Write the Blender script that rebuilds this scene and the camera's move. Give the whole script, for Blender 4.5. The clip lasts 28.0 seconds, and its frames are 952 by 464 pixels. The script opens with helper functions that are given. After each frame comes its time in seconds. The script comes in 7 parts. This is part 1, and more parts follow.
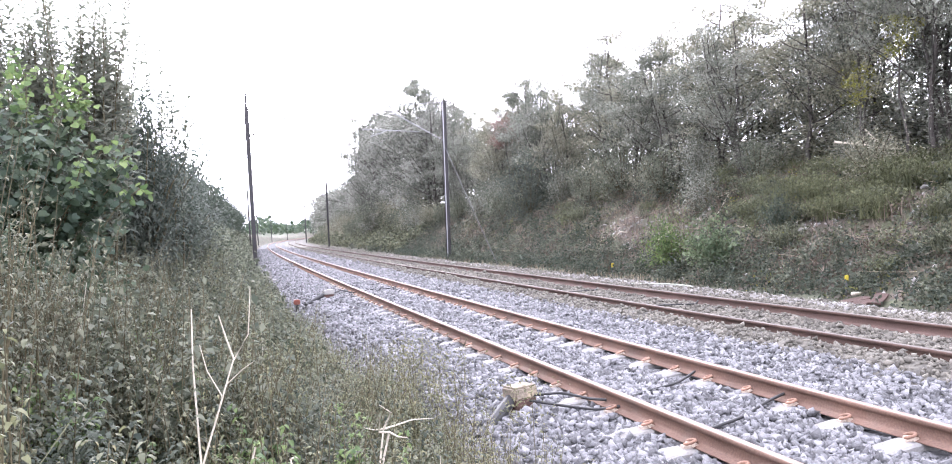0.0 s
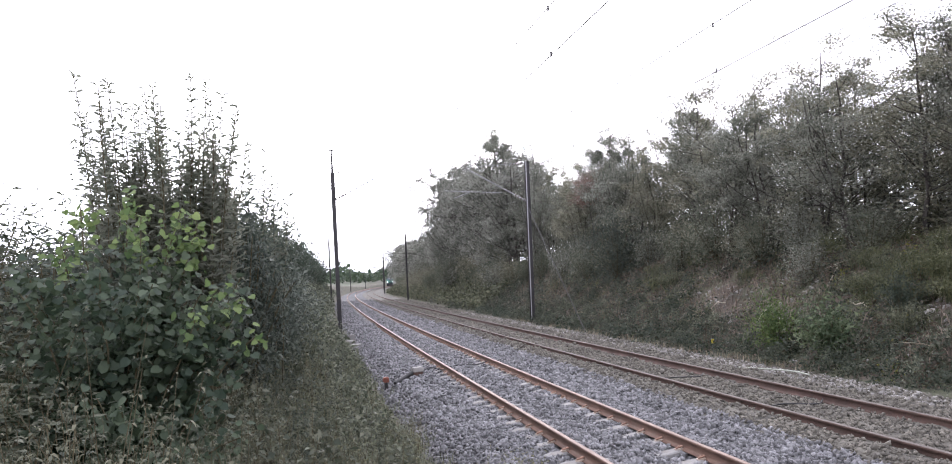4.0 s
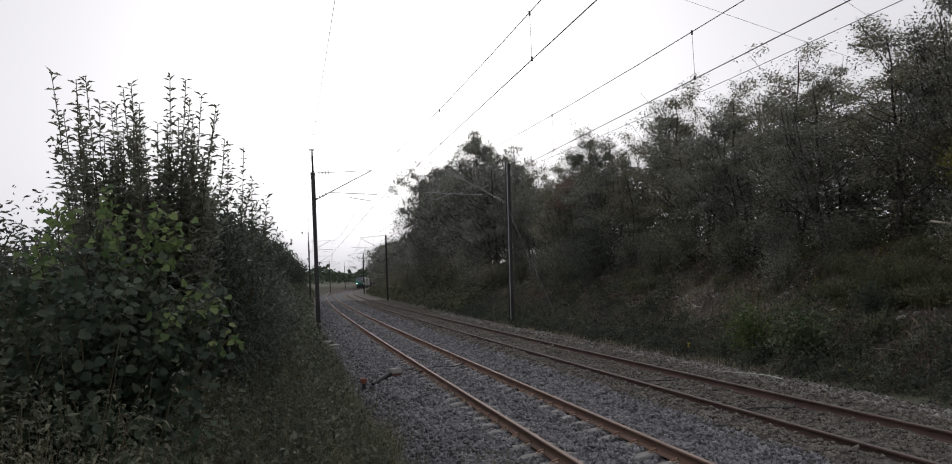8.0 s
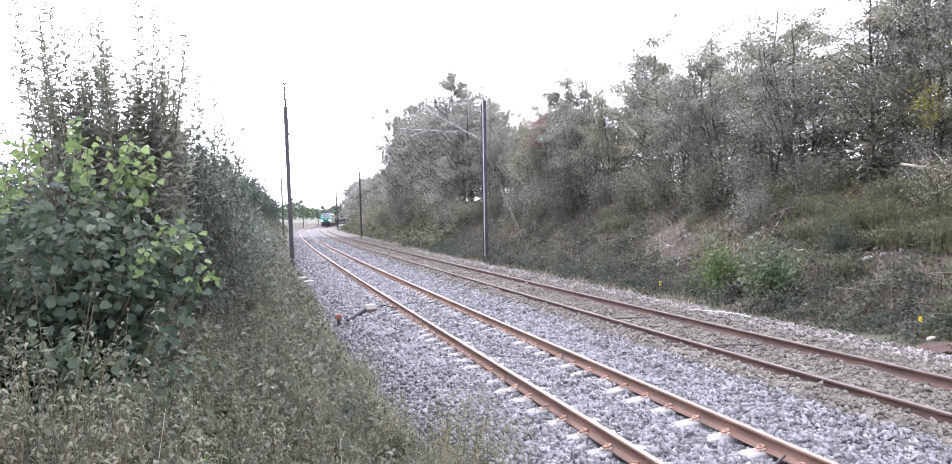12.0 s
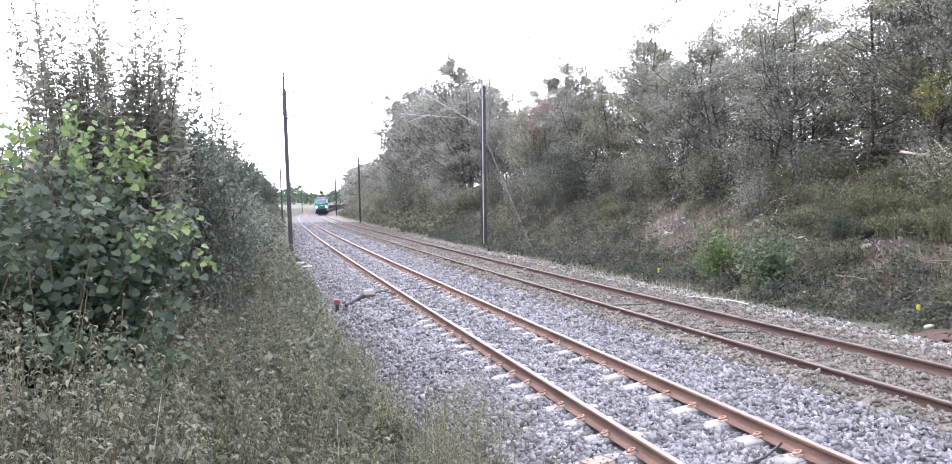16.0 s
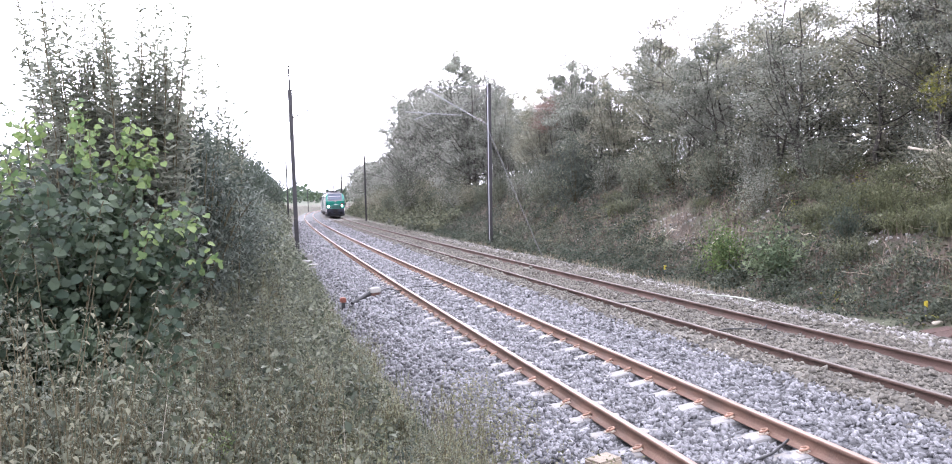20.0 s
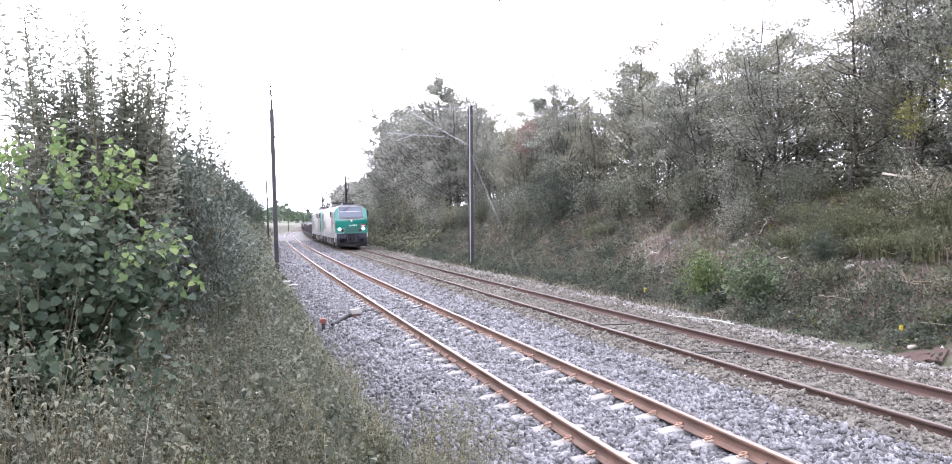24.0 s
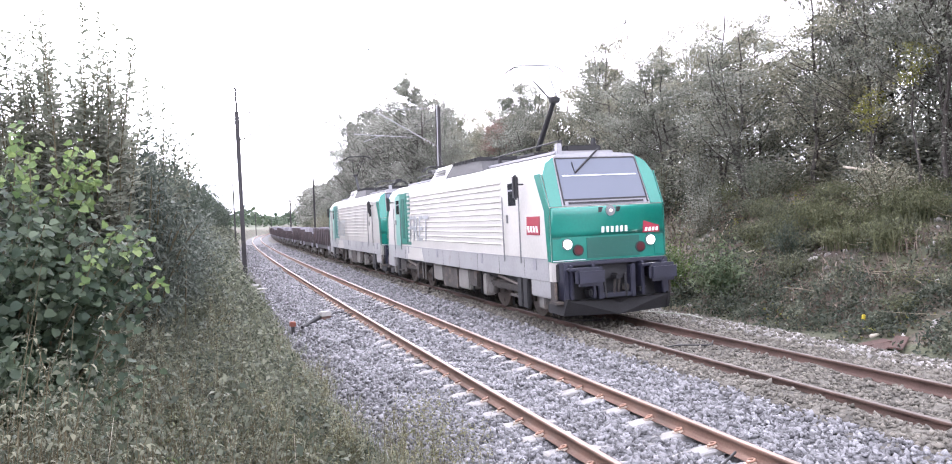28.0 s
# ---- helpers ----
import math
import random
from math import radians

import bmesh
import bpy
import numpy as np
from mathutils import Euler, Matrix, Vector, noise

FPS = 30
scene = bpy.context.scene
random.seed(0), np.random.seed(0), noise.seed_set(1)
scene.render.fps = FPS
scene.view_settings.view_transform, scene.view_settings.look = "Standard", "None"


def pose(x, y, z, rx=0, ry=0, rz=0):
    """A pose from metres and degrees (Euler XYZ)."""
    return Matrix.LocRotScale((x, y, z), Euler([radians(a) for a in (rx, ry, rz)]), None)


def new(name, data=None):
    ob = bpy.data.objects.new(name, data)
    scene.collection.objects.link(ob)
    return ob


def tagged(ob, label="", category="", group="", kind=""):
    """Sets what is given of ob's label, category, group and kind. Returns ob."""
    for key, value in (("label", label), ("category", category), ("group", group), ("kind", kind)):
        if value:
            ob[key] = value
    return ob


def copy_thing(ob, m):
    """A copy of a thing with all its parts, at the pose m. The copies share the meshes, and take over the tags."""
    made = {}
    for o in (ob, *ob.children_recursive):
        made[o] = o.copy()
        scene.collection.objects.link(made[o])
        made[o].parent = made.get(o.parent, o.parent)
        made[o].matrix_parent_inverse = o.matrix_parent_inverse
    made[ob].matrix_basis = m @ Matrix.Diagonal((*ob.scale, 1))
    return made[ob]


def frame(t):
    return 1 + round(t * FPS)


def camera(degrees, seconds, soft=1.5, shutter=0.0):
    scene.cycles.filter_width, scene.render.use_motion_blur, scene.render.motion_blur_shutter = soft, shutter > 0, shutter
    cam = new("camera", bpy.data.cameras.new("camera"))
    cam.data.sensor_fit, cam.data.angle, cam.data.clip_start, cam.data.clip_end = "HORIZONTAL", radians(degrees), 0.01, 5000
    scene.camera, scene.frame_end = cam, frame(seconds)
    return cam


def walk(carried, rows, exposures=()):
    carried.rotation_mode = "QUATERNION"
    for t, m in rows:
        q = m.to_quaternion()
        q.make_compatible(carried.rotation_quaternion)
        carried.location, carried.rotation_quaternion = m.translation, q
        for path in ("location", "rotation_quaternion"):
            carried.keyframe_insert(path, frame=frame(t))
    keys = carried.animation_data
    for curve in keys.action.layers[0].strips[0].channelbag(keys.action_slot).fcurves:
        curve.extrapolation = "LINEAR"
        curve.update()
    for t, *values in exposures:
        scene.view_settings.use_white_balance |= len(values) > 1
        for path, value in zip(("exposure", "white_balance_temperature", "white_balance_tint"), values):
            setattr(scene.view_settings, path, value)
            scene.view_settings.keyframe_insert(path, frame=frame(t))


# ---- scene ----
# ---- the plan: tracks -----------------------------------------------------
# z = 0 is the top of the rails. Track 1 is the near one, track 2 carries the train.
# u is the offset to the right of track 1's centre line, s the length along it.
TRACK_X, TRACK_Y0, SPACING, GAUGE_HALF = 4.456, -1.25, 3.89, 0.7525
S_TABLE = np.arange(-70.0, 1200.0, 0.5)
BEND = np.interp(S_TABLE, [-70, 100, 180, 260, 1200], [0.00031, 0.00031, 0.00081, 0.00064, 0.0006])
_head = np.cumsum(BEND) * 0.5
_head -= np.interp(0, S_TABLE, _head)
_px, _py = np.cumsum(np.sin(_head)) * 0.5, np.cumsum(np.cos(_head)) * 0.5
_px += TRACK_X - np.interp(0, S_TABLE, _px)
_py += TRACK_Y0 - np.interp(0, S_TABLE, _py)


def heading(s):
    return np.interp(s, S_TABLE, _head)


def plan(s, u):
    """World x and y of the point at length s and offset u."""
    h = np.interp(s, S_TABLE, _head)
    return np.interp(s, S_TABLE, _px) + u * np.cos(h), np.interp(s, S_TABLE, _py) - u * np.sin(h)


def s_at(y):
    """Length along the track at the world's y (for points near the track)."""
    return np.interp(y, _py, S_TABLE)


# ---- camera ---------------------------------------------------------------
cam = camera(62.5, 28.0, soft=1.0)
# t, x, y, z, yaw, pitch, roll
ROWS = [
    (0, 0.251, -0.682, 1.687, -17.66, -0.61, 3.43),
    (0.5, 0.225, -0.705, 1.692, -17.72, -0.84, 3.51),
    (1, 0.248, -0.681, 1.692, -17.42, -0.52, 3.26),
    (1.5, 0.275, -0.553, 1.705, -17.66, -1.67, 1.76),
    (2, 0.114, -0.431, 1.885, -15.64, -0.79, 6.66),
    (2.5, 0.404, 0.164, 2.135, -18.19, -5.10, 2.75),
    (3, -0.014, 0.017, 2.519, -15.66, 0.88, 2.83),
    (3.5, -0.009, 0.038, 2.520, -12.53, 2.91, 3.84),
    (5.5, 0.017, -0.019, 2.529, -12.18, 3.60, 2.96),
    (6, 0.016, -0.027, 2.528, -12.40, 3.51, 3.09),
    (6.5, 0.008, -0.043, 2.532, -12.88, 3.19, 2.75),
    (7, 0.002, -0.047, 2.533, -13.30, 3.41, 2.36),
    (7.5, 0.024, -0.024, 2.531, -13.20, 3.22, 2.71),
    (8, 0.018, -0.046, 2.534, -13.63, 3.19, 2.80),
    (8.5, 0.017, -0.014, 2.524, -16.26, -1.10, 0.39),
    (9, 0.008, 0.052, 2.551, -16.11, -3.00, 1.45),
    (9.5, -0.002, 0.034, 2.537, -15.39, -2.11, 2.39),
    (10, 0.011, 0.014, 2.533, -15.28, -1.31, 2.73),
    (10.5, -0.003, 0.001, 2.533, -15.64, -1.34, 2.59),
    (11, -0.000, 0.000, 2.537, -15.65, -1.28, 2.67),
    (11.5, -0.012, -0.003, 2.542, -15.57, -1.29, 2.30),
    (13.5, -0.007, 0.028, 2.539, -15.43, -2.15, 2.20),
    (14, -0.005, 0.030, 2.544, -15.17, -2.32, 2.34),
    (14.5, 0.004, 0.028, 2.536, -15.36, -2.42, 2.35),
    (15, 0.006, 0.023, 2.536, -15.52, -2.45, 2.27),
    (15.5, 0.002, 0.028, 2.538, -15.79, -2.57, 2.17),
    (16, 0.002, 0.025, 2.542, -15.61, -2.48, 1.98),
    (16.5, -0.016, 0.001, 2.539, -15.56, -2.27, 2.09),
    (17, 0.009, 0.014, 2.526, -15.49, -2.32, 2.18),
    (17.5, -0.012, 0.009, 2.540, -15.61, -2.37, 1.94),
    (18, -0.009, 0.024, 2.541, -15.68, -2.64, 2.02),
    (18.5, 0.000, 0.014, 2.531, -15.69, -2.26, 1.83),
    (19, -0.008, 0.025, 2.539, -15.32, -2.30, 1.99),
    (19.5, 0.003, 0.018, 2.542, -15.39, -2.56, 2.10),
    (20, 0.004, 0.026, 2.533, -15.19, -2.62, 2.16),
    (20.5, 0.006, 0.010, 2.533, -15.23, -2.61, 1.99),
    (21, -0.004, 0.020, 2.526, -15.61, -2.76, 1.60),
    (21.5, 0.002, 0.018, 2.530, -16.14, -3.03, 1.96),
    (23.5, -0.029, 0.011, 2.539, -16.66, -1.61, 1.32),
    (24, -0.021, -0.006, 2.557, -16.58, -1.14, 1.72),
    (24.5, -0.025, 0.001, 2.540, -16.58, -0.99, 2.08),
    (25, -0.010, -0.004, 2.536, -16.30, -1.10, 2.39),
    (25.5, -0.018, 0.016, 2.541, -16.02, -1.56, 2.95),
    (26, -0.023, 0.004, 2.542, -16.09, -1.35, 2.93),
    (26.5, -0.012, 0.001, 2.535, -16.39, -1.32, 3.05),
    (27, -0.005, 0.006, 2.534, -16.44, -1.30, 2.91),
    (27.5, -0.020, -0.011, 2.531, -16.88, -1.33, 2.85),
    (28, -0.008, -0.021, 2.522, -18.80, -1.19, 2.73),
]
EXPOSURES = [
    (0.0, 1.75, 6150, 18), (0.6, 1.62, 6150, 18), (1.0, 1.48, 6150, 18), (2.0, 1.52, 6150, 18), (3.0, 1.71, 6150, 18), (3.5, 1.58, 6150, 18),
    (4.7, -1.05, 6600, 11), (5.5, -1.31, 6600, 10), (8.2, -1.25, 6700, 10), (8.5, -0.42, 6800, 10), (8.8, 0.63, 6900, 8), (9.0, 0.95, 6800, 6), (9.5, 1.38, 6550, 12),
    (10.2, 1.45, 6300, 15), (11.0, 1.52, 6150, 18), (21.0, 1.52, 6150, 18), (28.0, 1.52, 6250, 18),
]
walk(cam, [(t, pose(x, y, z, 90 + pitch, roll, yaw)) for t, x, y, z, yaw, pitch, roll in ROWS], EXPOSURES)

# ---- light: bright overcast evening sky -----------------------------------
world = bpy.data.worlds.new("world")
scene.world = world
world.use_nodes = True
wn, wl = world.node_tree.nodes, world.node_tree.links
sky = wn.new("ShaderNodeTexSky")
sky.sky_type, sky.sun_disc = "NISHITA", False
# the sun stands low behind thin cloud, ahead of the camera
sky.sun_elevation, sky.sun_rotation = radians(14), radians(9)
sky.air_density, sky.dust_density, sky.ozone_density = 1.0, 8.0, 1.0
grey = wn.new("ShaderNodeHueSaturation")
grey.inputs["Saturation"].default_value = 0.06
wl.new(sky.outputs[0], grey.inputs["Color"])
# thin cloud, slightly cool, evens the sky out
deck = wn.new("ShaderNodeMixRGB")
deck.inputs["Fac"].default_value = 0.80
deck.inputs["Color2"].default_value = (13.2, 13.3, 14.6, 1)
wl.new(grey.outputs[0], deck.inputs["Color1"])
wl.new(deck.outputs[0], wn["Background"].inputs["Color"])
wn["Background"].inputs["Strength"].default_value = 0.15
sun = new("sun", bpy.data.lights.new("sun", "SUN"))
sun.data.energy, sun.data.angle, sun.data.color = 0.6, radians(40), (1.0, 0.97, 0.93)
sun.rotation_euler = (radians(-60), 0, 0)

# ---- materials ------------------------------------------------------------
def material(name, base, rough=0.8, metal=0.0, vary=0.25, scale=3.0, fine=40.0, bump=0.15, per_object=0.0, per_island=0.0, second=None, second_at=0.55, spec=0.5, coat=0.0):
    """A procedural surface: base colour with coarse and fine variation, an optional second colour in patches, and relief."""
    m = bpy.data.materials.new(name)
    m.use_nodes = True
    n, l = m.node_tree.nodes, m.node_tree.links
    b = n["Principled BSDF"]
    b.inputs["Roughness"].default_value, b.inputs["Metallic"].default_value = rough, metal
    b.inputs["Specular IOR Level"].default_value = spec
    if coat:
        b.inputs["Coat Weight"].default_value, b.inputs["Coat Roughness"].default_value = coat, 0.15
    tc = n.new("ShaderNodeTexCoord")
    co = tc.outputs["Object"]
    a = n.new("ShaderNodeTexNoise")
    a.inputs["Scale"].default_value, a.inputs["Detail"].default_value = scale, 5
    l.new(co, a.inputs["Vector"])
    f = n.new("ShaderNodeTexNoise")
    f.inputs["Scale"].default_value, f.inputs["Detail"].default_value = fine, 3
    l.new(co, f.inputs["Vector"])
    ra = n.new("ShaderNodeMapRange")
    ra.inputs["From Min"].default_value, ra.inputs["From Max"].default_value = 0.3, 0.7
    ra.inputs["To Min"].default_value, ra.inputs["To Max"].default_value = 1 - vary, 1 + vary
    l.new(a.outputs["Fac"], ra.inputs["Value"])
    rf = n.new("ShaderNodeMapRange")
    rf.inputs["From Min"].default_value, rf.inputs["From Max"].default_value = 0.3, 0.7
    rf.inputs["To Min"].default_value, rf.inputs["To Max"].default_value = 1 - vary * 0.7, 1 + vary * 0.7
    l.new(f.outputs["Fac"], rf.inputs["Value"])
    mul = n.new("ShaderNodeMath")
    mul.operation = "MULTIPLY"
    l.new(ra.outputs[0], mul.inputs[0])
    l.new(rf.outputs[0], mul.inputs[1])
    last = mul.outputs[0]
    if per_object or per_island:
        if per_object:
            src = n.new("ShaderNodeObjectInfo").outputs["Random"]
        else:
            src = n.new("ShaderNodeNewGeometry").outputs["Random Per Island"]
        amount = per_object or per_island
        rr = n.new("ShaderNodeMapRange")
        rr.inputs["To Min"].default_value, rr.inputs["To Max"].default_value = 1 - amount, 1 + amount
        l.new(src, rr.inputs["Value"])
        m2 = n.new("ShaderNodeMath")
        m2.operation = "MULTIPLY"
        l.new(last, m2.inputs[0])
        l.new(rr.outputs[0], m2.inputs[1])
        last = m2.outputs[0]
    colour = n.new("ShaderNodeRGB")
    colour.outputs[0].default_value = (*base, 1)
    source = colour.outputs[0]
    if second:
        mix = n.new("ShaderNodeMixRGB")
        mix.inputs["Color1"].default_value, mix.inputs["Color2"].default_value = (*base, 1), (*second, 1)
        st = n.new("ShaderNodeMapRange")
        st.inputs["From Min"].default_value, st.inputs["From Max"].default_value = second_at, second_at + 0.12
        a2 = n.new("ShaderNodeTexNoise")
        a2.inputs["Scale"].default_value, a2.inputs["Detail"].default_value = scale * 1.7, 6
        l.new(co, a2.inputs["Vector"])
        l.new(a2.outputs["Fac"], st.inputs["Value"])
        l.new(st.outputs[0], mix.inputs["Fac"])
        source = mix.outputs[0]
    scale_node = n.new("ShaderNodeVectorMath")
    scale_node.operation = "SCALE"
    l.new(source, scale_node.inputs[0])
    l.new(last, scale_node.inputs["Scale"])
    l.new(scale_node.outputs[0], b.inputs["Base Color"])
    if bump:
        bn = n.new("ShaderNodeBump")
        bn.inputs["Strength"].default_value, bn.inputs["Distance"].default_value = bump, 0.02
        l.new(f.outputs["Fac"], bn.inputs["Height"])
        l.new(bn.outputs[0], b.inputs["Normal"])
    return m


def leaf_material(name, base, other, rough=0.5, through_light=0.35, patch=0.9, sway=1.7):
    """A leaf: two greens mixed leaf by leaf and clump by clump, with some light coming through."""
    m = bpy.data.materials.new(name)
    m.use_nodes = True
    n, l = m.node_tree.nodes, m.node_tree.links
    b, out = n["Principled BSDF"], n["Material Output"]
    b.inputs["Roughness"].default_value, b.inputs["Specular IOR Level"].default_value = rough, 0.3
    geo = n.new("ShaderNodeNewGeometry")
    noi = n.new("ShaderNodeTexNoise")
    noi.inputs["Scale"].default_value, noi.inputs["Detail"].default_value = patch, 3
    tc = n.new("ShaderNodeTexCoord")
    l.new(tc.outputs["Object"], noi.inputs["Vector"])
    add = n.new("ShaderNodeMath")
    add.operation = "MULTIPLY_ADD"
    add.inputs[1].default_value, add.inputs[2].default_value = 1.0, -sway / 2
    l.new(geo.outputs["Random Per Island"], add.inputs[0])
    add2 = n.new("ShaderNodeMath")
    add2.operation = "MULTIPLY_ADD"
    add2.inputs[1].default_value = sway
    l.new(noi.outputs["Fac"], add2.inputs[0])
    l.new(add.outputs[0], add2.inputs[2])
    mix = n.new("ShaderNodeMixRGB")
    mix.inputs["Color1"].default_value, mix.inputs["Color2"].default_value = (base[0], base[1], base[2] * 1.03, 1), (other[0], other[1], other[2] * 1.03, 1)
    add2.use_clamp = True
    l.new(add2.outputs[0], mix.inputs["Fac"])
    l.new(mix.outputs[0], b.inputs["Base Color"])
    tr = n.new("ShaderNodeBsdfTranslucent")
    l.new(mix.outputs[0], tr.inputs["Color"])
    ms = n.new("ShaderNodeMixShader")
    ms.inputs["Fac"].default_value = through_light
    l.new(b.outputs[0], ms.inputs[1])
    l.new(tr.outputs[0], ms.inputs[2])
    l.new(ms.outputs[0], out.inputs["Surface"])
    return m


def glow_material(name, colour, strength):
    m = bpy.data.materials.new(name)
    m.use_nodes = True
    b = m.node_tree.nodes["Principled BSDF"]
    b.inputs["Base Color"].default_value = (*colour, 1)
    b.inputs["Emission Color"].default_value, b.inputs["Emission Strength"].default_value = (*colour, 1), strength
    return m


def glass_material(name, tint, rough=0.05, gloss=0.9):
    m = bpy.data.materials.new(name)
    m.use_nodes = True
    b = m.node_tree.nodes["Principled BSDF"]
    b.inputs["Base Color"].default_value = (*tint, 1)
    b.inputs["Roughness"].default_value, b.inputs["Specular IOR Level"].default_value = rough, gloss
    return m


